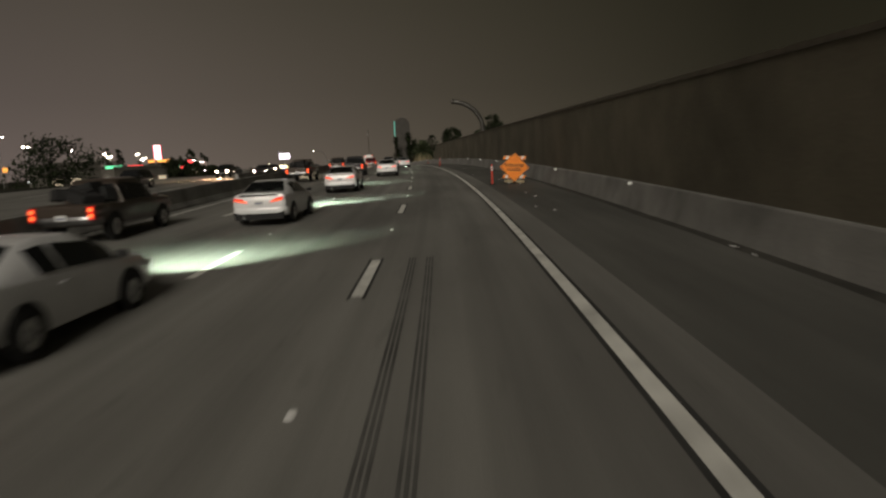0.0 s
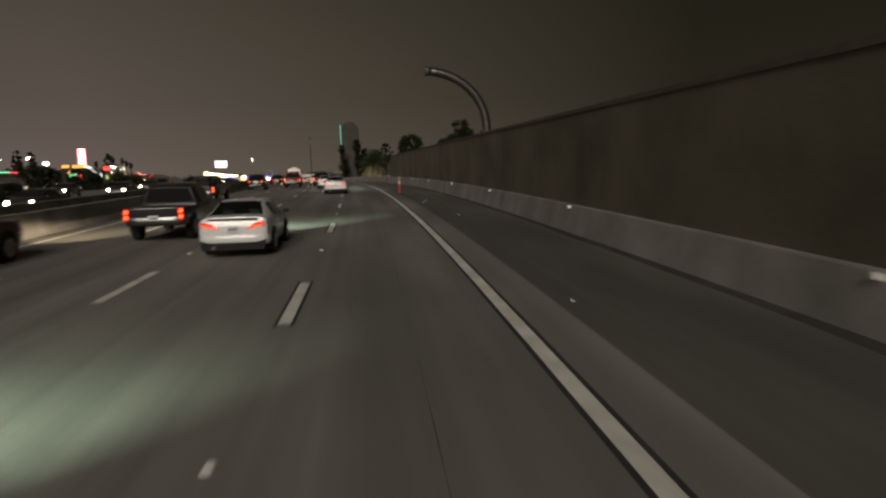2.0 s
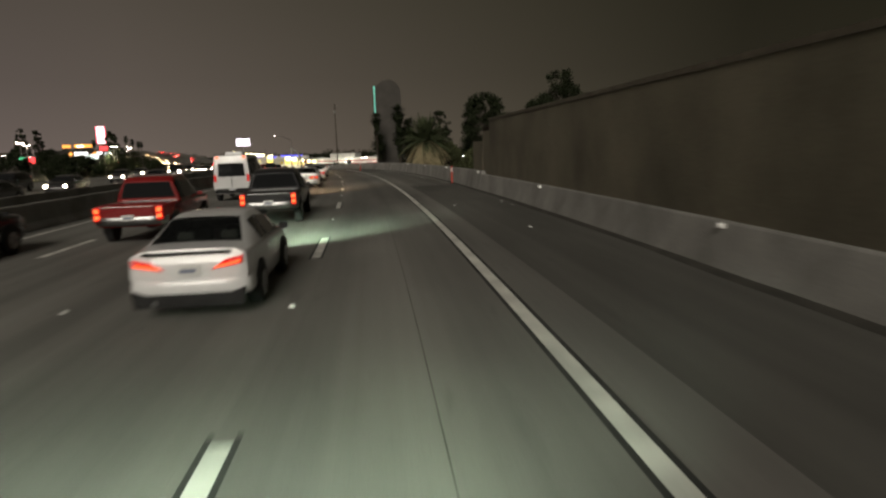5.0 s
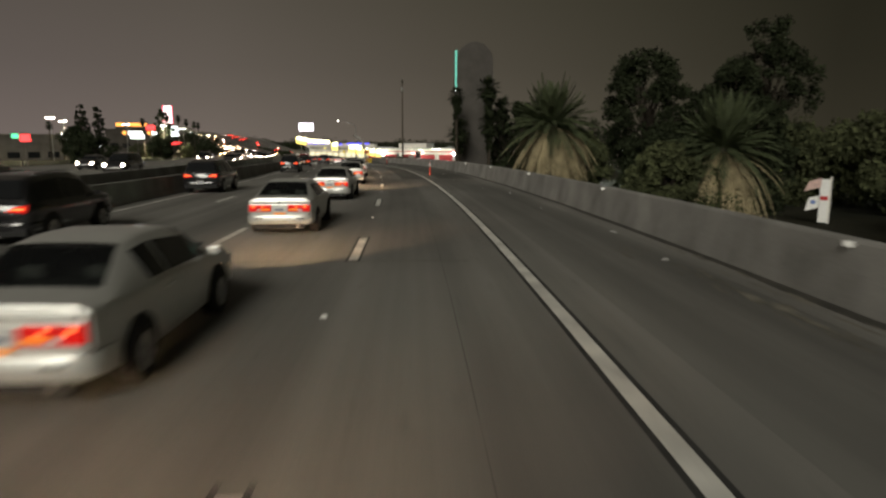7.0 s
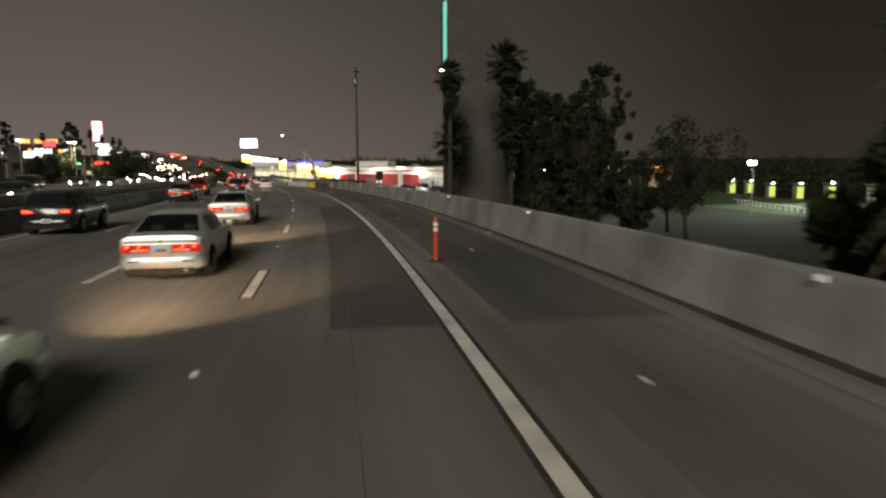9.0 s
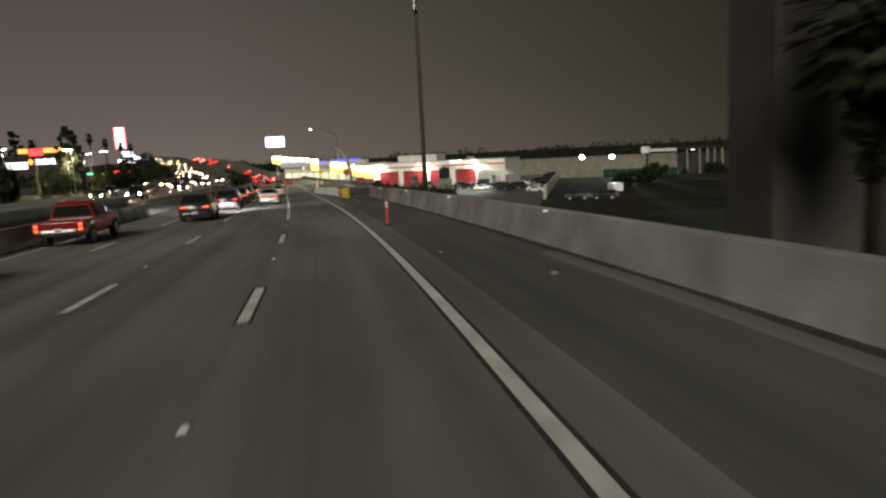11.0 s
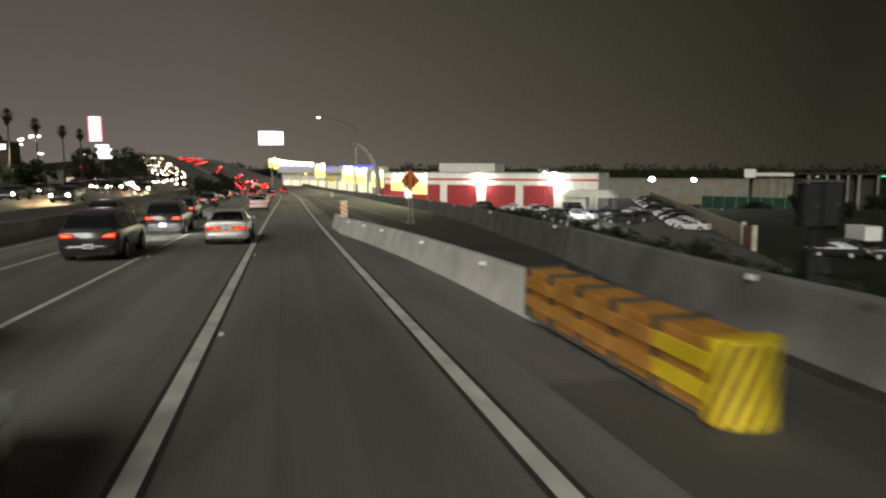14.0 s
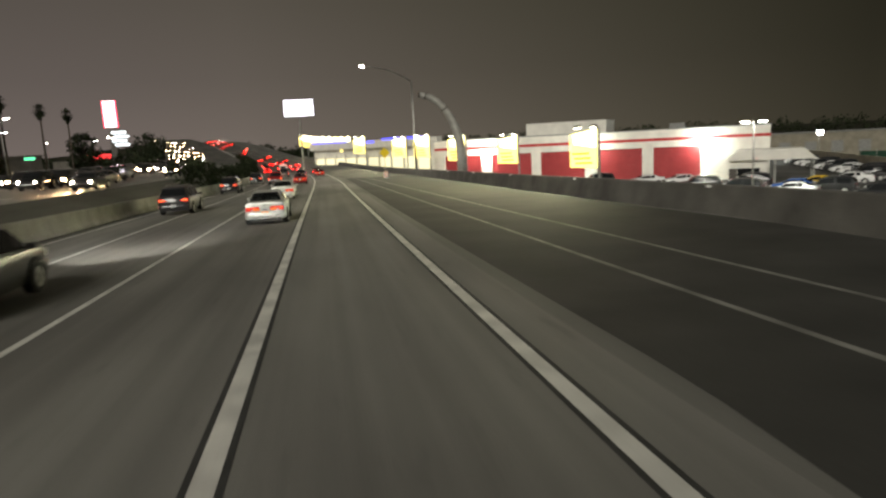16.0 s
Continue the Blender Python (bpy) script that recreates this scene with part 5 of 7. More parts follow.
curved_arm("curved_mast", on_road(82.6, 5.72, 0.0), 3.85, 7.88, 0.27, "thick curved grey steel tube mast rising behind the wall", 4.45, M_MAST, 1.0, 4.15)
curved_arm("curved_mast", on_road(405.0, 12.9, 0.0), 4.6, 9.4, 0.46, "thick curved pale-painted mast beside the ramp barrier", 2.6, M_MAST_PALE)

# street lamp over the ramp
lamp_post = thing("street_lamp", on_road(438.0, 12.6, 0.0, 0), "tall steel street lamp with a lit head on a long arm", "street lamp")
part("pole", Geo().tube([(0, 0, 0), (0, 0, 7), (0, 0, 14.6)], [0.18, 0.15, 0.11], 12), M_STEEL, lamp_post, smooth=True)
part("arm", Geo().tube([(0, 0, 14.5), (-1.6, -1.2, 15.3), (-4.2, -3.4, 16.1), (-7.6, -6.2, 16.4)], [0.10, 0.08, 0.07, 0.06], 10), M_STEEL, lamp_post, smooth=True)
lamp_head = part("lamp_head", Geo().box((-8.1, -6.6, 16.42), (1.1, 0.42, 0.18)), M_DARK_STEEL, lamp_post, bevel=0.04)
M_LAMP = mat("lamp_lens", (0.9, 0.9, 0.85), 0.3, vary=0, emit=(1.0, 0.95, 0.80), power=120.0)
part("lens", Geo().box((-8.15, -6.75, 16.28), (0.55, 0.34, 0.12)), M_LAMP, lamp_head)
pl = bpy.data.lights.new("street_lamp_light", "SPOT")
pl.energy, pl.color, pl.spot_size, pl.spot_blend, pl.shadow_soft_size = 5000, (1.0, 0.92, 0.74), radians(150), 0.6, 0.2
po = new("street_lamp_light", pl)
po.parent = lamp_post
po.matrix_basis = pose(-8.15, -6.7, 16.1)


# ---- trees ----
def leaf_cloud(centres, radii, count, size, rng, flat=1.0):
    """Many small leaf faces scattered in uneven clumps."""
    g = Geo()
    cs, rs = np.array(centres), np.array(radii)
    pick = rng.choice(len(cs), count, p=rs ** 2 / (rs ** 2).sum())
    d = rng.normal(size=(count, 3))
    d /= np.linalg.norm(d, axis=1)[:, None]
    p = cs[pick] + d * (rs[pick] * rng.uniform(0.35, 1.05, count))[:, None] * np.array((1, 1, flat))
    a, b = rng.normal(size=(count, 3)), rng.normal(size=(count, 3))
    a /= np.linalg.norm(a, axis=1)[:, None]
    b -= a * (a * b).sum(1)[:, None]
    b /= np.linalg.norm(b, axis=1)[:, None]
    sz = size * rng.uniform(0.5, 1.4, count)[:, None]
    v = np.stack([p - a * sz, p + b * sz * 0.45, p + a * sz, p - b * sz * 0.45], 1).reshape(-1, 3)
    g.v = [tuple(q) for q in v.tolist()]
    g.f = [(4 * i, 4 * i + 1, 4 * i + 2, 4 * i + 3) for i in range(count)]
    return g


def tree(m, height, spread, seed, label, leaf=None, count=2600, low=0.3, size=0.26, clumps=26, puff=1.0):
    rng = np.random.default_rng(seed)
    t = thing("tree", m, label, "tree", "trees behind the barrier")
    trunk = Geo()
    lean = rng.uniform(-0.06, 0.06, 2) * height
    top = Vector((lean[0], lean[1], height * 0.75))
    pts = [Vector((0, 0, 0)).lerp(top, f) + Vector((rng.normal() * 0.08, rng.normal() * 0.08, 0)) for f in np.linspace(0, 1, 7)]
    trunk.tube(pts, list(np.linspace(0.035 * height * 0.6, 0.05, 7)), 9)
    centres, radii = [], []
    for i in range(clumps):
        f = rng.uniform(low, 1.0)
        a = rng.uniform(0, 6.283)
        rad = spread * (math.sin(math.pi * min(0.97, max(0.12, (f - low) / (1.05 - low)))) * 0.8 + 0.15) * rng.uniform(0.45, 1.0)
        c = Vector((lean[0] * f + math.cos(a) * rad, lean[1] * f + math.sin(a) * rad, height * f))
        start = Vector((0, 0, 0)).lerp(top, min(0.95, f * 0.8))
        trunk.tube([start, start.lerp(c, 0.5) + Vector((0, 0, -0.1)), c], [0.05 + 0.004 * height, 0.035, 0.012], 6)
        centres.append(tuple(c))
        radii.append(spread * rng.uniform(0.13, 0.32) * puff)
    part("trunk", trunk, M_BARK, t, smooth=True)
    part("crown", leaf_cloud(centres, radii, count, size, rng), leaf or M_LEAF, t)
    return t


def frond(g, base, az, elev, length, droop, width, rng, leaflets=26):
    """One feather frond: an arching rib with two rows of narrow leaflets."""
    out = Vector((math.cos(az), math.sin(az), 0))
    side = Vector((-math.sin(az), math.cos(az), 0))
    pts = []
    for f in np.linspace(0, 1, 9):
        pts.append(Vector(base) + out * (length * f * math.cos(elev) * (1 - 0.12 * f * f)) + Vector((0, 0, length * f * math.sin(elev) - droop * f * f)))
    g.tube(pts, list(np.linspace(0.045, 0.008, 9)), 4, cap=False)
    for i in range(leaflets):
        f = 0.14 + 0.86 * i / leaflets
        j = min(7, int(f * 8))
        p = pts[j].lerp(pts[j + 1], f * 8 - j)
        d = (pts[j + 1] - pts[j]).normalized()
        w = width * math.sin(math.pi * min(0.98, 0.12 + f * 0.86)) * rng.uniform(0.8, 1.15)
        for sx in (-1, 1):
            tip = p + side * sx * w * 0.75 + d * w * 0.75 + Vector((0, 0, -w * rng.uniform(0.15, 0.5)))
            n = d * 0.035
            g.add([p - n, p + n, p.lerp(tip, 0.55) + n * 1.3, tip, p.lerp(tip, 0.55) - n * 1.3], [(0, 1, 2, 3, 4)])


def date_palm(m, trunk_h, length, seed, label, green=104, dry=190):
    rng = np.random.default_rng(seed)
    t = thing("palm_tree", m, label, "palm tree", "date palms behind the barrier")
    tr = Geo().tube([(0, 0, 0), (0, 0, trunk_h * 0.5), (0, 0, trunk_h), (0, 0, trunk_h + 0.5)], [0.62, 0.55, 0.60, 0.30], 14)
    for i in range(60):
        a, z = i * 2.4, trunk_h * (0.1 + 0.9 * i / 60)
        tr.box((math.cos(a) * 0.58, math.sin(a) * 0.58, z), (0.16, 0.22, 0.30), pose(0, 0, 0, 0, -20, math.degrees(a)).to_3x3())
    part("trunk", tr, M_BARK, t)
    g = Geo()
    for i in range(green):
        az, f = i * 2.39996 + rng.uniform(-0.2, 0.2), i / green
        frond(g, (0, 0, trunk_h + 0.3), az, 1.35 - 1.45 * f + rng.uniform(-0.1, 0.1), length * rng.uniform(0.85, 1.1), length * (0.12 + 0.42 * f), 0.55, rng)
    part("crown", g, M_FROND, t, "arching green feather fronds")
    g = Geo()
    for i in range(dry):
        az = rng.uniform(0, 6.283)
        frond(g, (math.cos(az) * 0.3, math.sin(az) * 0.3, trunk_h + rng.uniform(-0.3, 0.3)), az, rng.uniform(-0.9, 0.1), length * rng.uniform(0.45, 0.9), length * rng.uniform(0.4, 0.95), rng.uniform(0.3, 0.6), rng, int(rng.integers(12, 24)))
    part("skirt", g, M_DRY_FROND, t, "hanging skirt of dry tan fronds")
    return t


def fan_palm(m, height, seed, label, shag=0.0, group="fan palms", size=1.0):
    """A slim trunk, a round head of fan leaves and, with shag, a ragged skirt of dead leaves below it."""
    rng = np.random.default_rng(seed)
    t = thing("palm_tree", m, label, "palm tree", group)
    lean = rng.uniform(-0.3, 0.3, 2)
    pts = [(lean[0] * f * f, lean[1] * f * f, height * f) for f in np.linspace(0, 1, 8)]
    part("trunk", Geo().tube(pts, list(np.linspace(0.24, 0.15, 8)), 10), M_BARK, t, smooth=True)
    g = Geo()
    hub = Vector(pts[-1])
    for i in range(54):
        az, el = i * 2.39996, 1.35 - 2.5 * i / 54 + rng.uniform(-0.2, 0.2)
        d = Vector((math.cos(az) * math.cos(el), math.sin(az) * math.cos(el), math.sin(el)))
        side = Vector((-math.sin(az), math.cos(az), 0))
        c = hub + d * rng.uniform(0.6, 1.1) * size
        for k in range(9):
            a = -1.2 + 0.3 * k
            tip = c + ((d * math.cos(a) + side * math.sin(a)) * rng.uniform(0.6, 1.1) + Vector((0, 0, -0.3 * abs(a)))) * size
            g.add([c, c.lerp(tip, 0.6) + side * 0.09 * size, tip, c.lerp(tip, 0.6) - side * 0.09 * size], [(0, 1, 2, 3)])
        g.tube([hub, c], 0.02, 4, cap=False)
    part("crown", g, M_LEAF, t, "fan-shaped leaves")
    if shag:
        fs = np.linspace(1 - shag, 0.96, 14)
        cs = [(lean[0] * f * f + rng.normal() * 0.12, lean[1] * f * f + rng.normal() * 0.12, height * f) for f in fs]
        part("thatch", leaf_cloud(cs, [size * (0.25 + 0.55 * max(0.0, (f - 1 + shag) / shag) ** 1.5) * rng.uniform(0.8, 1.2) for f in fs], 1100, 0.30, rng), M_LEAF, t, "shaggy hanging dead leaves")
    return t


def on_side(s, l):
    """A pose on the ground beside the road."""
    x, y, _ = road(s, l)
    z = float(ground_height(np.array([x]), np.array([y]))[0])
    return pose(x, y, z - 0.05, 0, 0, (s * 37) % 360)


date_palm(on_side(186.8, 18.4), 5.0, 4.6, 3, "stout date palm with a tan skirt of dry fronds")
date_palm(on_side(193.8, 8.95), 4.9, 4.3, 4, "large date palm with arching fronds and dry skirt")
for s, l, h, w, seed, leaf in ((203.8, 20.7, 14.0, 4.6, 22, M_LEAF), (209.5, 35.5, 18.0, 5.2, 23, M_LEAF), (205.0, 29.0, 13.0, 4.4, 21, M_LEAF), (158.5, 12.5, 4.0, 1.9, 25, M_LEAF_OLIVE),
                                (201, 13.5, 6.0, 3.0, 27, M_LEAF_OLIVE), (186, 14.2, 5.0, 2.4, 26, M_LEAF_OLIVE),
                                (249, 22.5, 13.5, 3.4, 31, M_LEAF)):
    tree(on_side(s, l), h, w, seed, "dark leafy tree behind the freeway barrier" if leaf is M_LEAF else "pale olive-green tree behind the barrier", leaf, count=17000, low=0.15 if leaf is M_LEAF else 0.08, size=0.2, clumps=130, puff=0.72)
for s, l, h, w, seed, n in ((240, 22.0, 14.6, 3.6, 32, 7000), (236, 19.0, 12.0, 2.6, 33, 5000), (247, 18.5, 10.5, 2.4, 34, 3600), (241, 15.6, 12.6, 2.2, 39, 3600), (252, 26, 12.5, 3.4, 35, 5000), (238, 24.5, 6.6, 2.6, 36, 4200), (243, 17.0, 5.5, 2.4, 37, 3200), (235, 15.0, 4.6, 2.0, 38, 2600)):
    tree(on_side(s, l), h, w, seed, "thin dark tree with gaps in its crown", None, int(n * 1.7), 0.18, 0.17, 130, 0.5)
for s, l, h, w, seed in ((238, 29.5, 10.2, 5.0, 81), (246, 33, 9.0, 4.4, 82)):
    tree(on_side(s, l), h, w, seed, "sparse dark tree with thin branches", None, 3000, 0.3, 0.15, 70, 0.7)
for s, l, h, w, seed in ((171, 24, 5.6, 3.4, 91), (178, 30, 6.4, 4.0, 92), (200, 28, 9.5, 4.6, 93), (208, 37, 8.0, 4.8, 131), (203, 43, 8.5, 5.0, 132), (214, 46, 8.0, 5.0, 133), (196, 40, 7.0, 4.0, 134), (200, 20, 7.0, 3.6, 94), (207, 25, 8.0, 4.0, 95), (166, 32, 5.5, 3.6, 96), (187, 17.5, 4.4, 2.8, 99)):
    tree(on_side(s, l), h, w, seed, "bushy tree behind the date palms", M_LEAF_OLIVE if seed >= 98 else None, 8000, 0.05, 0.26, 60)
for s, l, z, seed, size, shag, label in (
        (240.0, 9.1, 10.0, 41, 0.85, 0.3, "tall shaggy fan palm beside the tower sign"), (241.5, 9.9, 5.2, 46, 1.2, 0.45, "shorter shaggy fan palm beside the tower sign"), (238.0, 13.3, 11.0, 42, 1.1, 0.4, "tall fan palm with a dark shaggy crown"),
        (242.0, 16.6, 8.3, 44, 1.15, 0.45, "fan palm with a dark drooping crown"), (236.0, 12.9, 6.0, 45, 1.1, 0.4, "shorter fan palm with a dark crown"), (250.0, 14.1, 16.3, 43, 0.52, 0.0, "tall slim fan palm against the tower")):
    mm = on_side(s, l)
    fan_palm(mm, z - mm.translation.z, seed, label, shag, "fan palms", size)
# trees above the wall
for s, l, h, w, seed in ((118, 24, 5.4, 2.6, 52), (150, 22, 5.0, 2.8, 53), (158, 26, 5.4, 3.0, 54)):
    tree(on_side(s, l), h, w, seed, "small dark tree above the sound wall", None, 1500, 0.25, 0.2, 16)
# the west side
for s, l, h, w, seed in ((128, -66, 7.5, 9.0, 61), (96, -74, 8.5, 9.0, 62), (60, -82, 9.0, 9.0, 63), (190, -58, 5.5, 4.0, 64), (250, -60, 6.0, 4.0, 65), (300, -55, 6.0, 4.5, 66), (430, -48, 5.0, 4.5, 67), (360, -52, 6.0, 4.5, 68)):
    tree(on_side(s, l), h, w, seed, "dark round tree beyond the opposite carriageway", None, 2600, 0.15, 0.34, 30)
for s, l, h, w, seed in ((352, -74, 9.5, 4.5, 125), (330, -66, 7.5, 4.2, 126), (455, -70, 8, 5.0, 127), (600, -120, 20, 5.0, 121), (625, -128, 18, 4.6, 122), (545, -62, 12, 5.0, 128)):
    tree(on_side(s, l), h, w, seed, "tall dark tree across the freeway", None, 5200, 0.1, 0.34, 90, 0.8)
for s, l, h, seed in ((462, -62, 17, 71), (476, -60, 16.0, 72), (492, -58, 15.5, 73), (509, -57, 15.5, 74), (448, -74, 15.0, 75), (390, -92, 11.5, 76)):
    fan_palm(on_side(s, l), h, seed, "tall fan palm across the freeway", 0.12, "fan palms across the freeway", 0.9)
for x, y, h, w, seed in ((-165.0, 423.0, 20.4, 4.2, 141), (-264.8, 513.6, 29.0, 4.4, 142), (-256.5, 519.0, 28.5, 4.2, 143)):
    tree(pose(x, y, float(ground_height(np.array([x]), np.array([y]))[0]) - 0.05, 0, 0, seed * 31 % 360), h, w, seed, "very tall dark tree tapering upward beyond the shops", None, 6500, 0.06, 0.5, 110, 0.62)
for x, y, h, w, seed in ((-176.0, 432.0, 5.6, 4.0, 144), (-186.0, 438.0, 6.2, 4.4, 145), (-152.0, 418.0, 5.0, 3.8, 146)):
    tree(pose(x, y, float(ground_height(np.array([x]), np.array([y]))[0]) - 0.05, 0, 0, seed * 31 % 360), h, w, seed, "leafy green tree in front of the lit shops", M_LEAF_OLIVE, 3200, 0.1, 0.34, 40)
# low planting on the median bank far ahead
rng = np.random.default_rng(9)
cs = [road(s, -16.4 + rng.normal() * 0.6, rng.uniform(0.3, 3.2)) for s in np.arange(404, 640, 1.0)]
tagged(obj("hedge", leaf_cloud(cs, [rng.uniform(0.6, 1.3) for _ in cs], 9000, 0.34, rng), M_LEAF), "dark hedge along the median", "hedge", "", "stuff")
# scrub on the bank behind the barrier
cs = []
for s in np.arange(150, 330, 1.3):
    l = barrier_l(s) + rng.uniform(1.2, 4.5)
    x, y, _ = road(s, l)
    cs.append((x, y, float(ground_height(np.array([x]), np.array([y]))[0]) + 0.25))
tagged(obj("scrub", leaf_cloud(cs, [rng.uniform(0.35, 0.9) for _ in cs], 5200, 0.2, rng), M_LEAF), "low scrub on the embankment behind the barrier", "shrub", "", "stuff")
cs = [road(s, barrier_l(s) + rng.uniform(0.5, 1.0), rng.uniform(0.55, 1.08)) for s in np.arange(262, 332, 0.35)]
tagged(obj("barrier_scrub", leaf_cloud(cs, [rng.uniform(0.25, 0.5) for _ in cs], 5200, 0.13, rng), M_LEAF), "dark weeds growing along the back of the barrier", "shrub", "", "stuff")
# dark trees on the low ground east of the lot
for x, y, h, w, seed in ((-2, 388, 4.4, 2.6, 102), (6, 402, 4.6, 2.8, 103), (12, 455, 4.6, 3.0, 106), (16, 436, 5.0, 3.0, 105), (30, 462, 6.0, 3.2, 107), (36, 446, 6.4, 3.6, 109)):
    z = float(ground_height(np.array([float(x)]), np.array([float(y)]))[0])
    tree(pose(x, y, z - 0.05, 0, 0, x * 31 % 360), h * 0.66, w * 1.25, seed, "low dark tree on the ground east of the lot", None, 2600, 0.08, 0.3, 34)
# dark woods where the road climbs ahead
cs = []
for s in np.arange(560, 860, 2.2):
    for side in (-1, 1):
        l = rng.uniform(-70, -44) if side < 0 else rng.uniform(16, 34)
        x, y, _ = road(s, l)
        cs.append((x, y, float(ground_height(np.array([x]), np.array([y]))[0]) + rng.uniform(0.8, 5.0)))
tagged(obj("roadside_woods", leaf_cloud(cs, [rng.uniform(1.6, 3.4) for _ in cs], 9000, 0.8, rng), M_LEAF), "dark woods beside the climbing road", "trees", "", "stuff")
# far woods along the skyline
cs = []
for a in np.linspace(-1.1, 1.25, 520):
    d = 520 + 130 * rng.random()
    cs.append((-40 + math.sin(a) * d, 330 + math.cos(a) * d, -8 + rng.uniform(0, 9)))
tagged(obj("far_trees", leaf_cloud(cs, [rng.uniform(3, 7) for _ in cs], 20000, 1.3, rng), M_LEAF), "dark line of distant trees on the skyline", "trees", "", "stuff")


# ---- tower sign with a green-lit edge ----
M_TOWER = mat("tower_stucco", (0.074, 0.068, 0.061), 0.9, vary=0.2, scale=0.5, fine=12)
M_GREEN_LIT = mat("green_light_panel", (0.1, 0.4, 0.3), 0.4, vary=0, emit=(0.16, 0.62, 0.47), power=0.9)
tx, ty, _ = road(246.0, 12.9)
tower = thing("tower_sign", pose(tx, ty, -4.2, 0, 0, 12), "tall round-topped tower with a green-lit edge", "tower")
prof = [(-2.7, 0.0), (2.7, 0.0), (2.7, 19.7)] + [(2.7 * math.cos(a), 19.7 + 2.7 * math.sin(a)) for a in np.linspace(0.2, math.pi - 0.2, 12)] + [(-2.7, 19.7)]
part("shaft", Geo().poly(prof, 2.4), M_TOWER, tower, bevel=0.05)
part("light_edge", Geo().box((-2.76, -0.6, 18.4), (0.16, 1.1, 5.6)), M_GREEN_LIT, tower, "glowing green panel")
part("fin", Geo().box((-2.8, 0.6, 18.4), (0.12, 0.9, 5.8)), M_TOWER, tower)
part("beacon", Geo().box((-3.1, -0.9, 15.4), (0.16, 0.16, 0.16)), M_LAMP, tower)

# ---- utility poles ----
def utility_pole(m, h, label):
    t = thing("utility_pole", m, label, "utility pole", "utility poles")
    part("pole", Geo().tube([(0, 0, 0), (0, 0, h * 0.5), (0, 0, h)], [0.19, 0.16, 0.12], 12), M_WOOD, t, smooth=True)
    part("crossarm", Geo().box((0, 0.12, h - 0.6), (2.2, 0.1, 0.12)), M_WOOD, t)
    for x in (-0.95, -0.4, 0.4, 0.95):
        part("insulator", Geo().tube([(x, 0.12, h - 0.54), (x, 0.12, h - 0.38)], [0.04, 0.05], 8), M_STEEL, t)
    part("transformer", Geo().tube([(0.32, 0, h - 2.4), (0.32, 0, h - 1.6)], 0.2, 12), M_STEEL, t)
    return t


utility_pole(on_side(279.5, 6.9), 17.5, "tall weathered wooden utility pole behind the barrier")
# ---- self-storage building: white wall, red roller doors ----
M_STUCCO = mat("white_stucco", (0.72, 0.70, 0.64), 0.9, vary=0.12, scale=0.6, fine=20, bump=0.15)
M_RED_DOOR = mat("red_roller_door", (0.32, 0.035, 0.038), 0.5, vary=0.1, scale=1.0, fine=10, bump=0.05)
M_RED_TRIM = mat("red_trim", (0.45, 0.03, 0.03), 0.6, vary=0.1)
M_ROOF = mat("grey_roofing", (0.22, 0.22, 0.21), 0.9, vary=0.2)
M_WALL_LAMP = mat("wall_pack_lens", (0.9, 0.9, 0.9), 0.3, vary=0, emit=(1.0, 0.96, 0.82), power=260.0)
storage = thing("storage_building", pose(-38.3, 425.0, -7.3, 0, 0, math.degrees(math.atan2(-0.2453, 0.9694))), "long white storage building with red roller doors", "building")
U0, U1, H = -42.0, 8.6, 7.5
doors = [(-6.9, -0.4), (-15.1, -8.5), (-23.9, -17.0), (-32.0, -25.4), (-40.2, -33.8)]
part("wall", Geo().box(((U0 + U1) / 2, 9.2, H / 2), (U1 - U0, 18.0, H)), M_STUCCO, storage)
cuts = sorted([U0, U1] + [x for d in doors for x in d])
for a, b in zip(cuts[::2], cuts[1::2]):
    part("pier", Geo().box(((a + b) / 2, 0.02, 2.55), (b - a, 0.38, 5.1)), M_STUCCO, storage)
part("lintel", Geo().box(((U0 + U1) / 2, 0.02, 6.3), (U1 - U0, 0.38, 2.4)), M_STUCCO, storage)
part("red_band", Geo().box(((U0 + U1) / 2, -0.19, 6.15), (U1 - U0 + 0.1, 0.06, 0.42)), M_RED_TRIM, storage, "red painted band")
part("parapet_cap", Geo().box(((U0 + U1) / 2, 9.2, H + 0.08), (U1 - U0 + 0.3, 18.4, 0.16)), M_ROOF, storage)
for a, b in doors:
    d = part("roller_door", Geo().box(((a + b) / 2, 0.12, 2.5), (b - a, 0.06, 5.0)), M_RED_DOOR, storage)
    for z in np.arange(0.25, 5.0, 0.42):
        part("slat", Geo().box(((a + b) / 2, 0.075, z), (b - a - 0.1, 0.04, 0.30)), M_RED_DOOR, d)
    part("frame", Geo().box(((a + b) / 2, 0.0, 5.06), (b - a + 0.2, 0.42, 0.12)), M_STUCCO, d)
part("roof_block", Geo().box((-21.0, 9, 8.6), (13.0, 8.0, 2.0)), M_STUCCO, storage, "pale raised block on the roof")
part("roof_unit", Geo().box((-4.0, 7, 8.0), (2.2, 2.0, 0.9)), M_ROOF, storage)
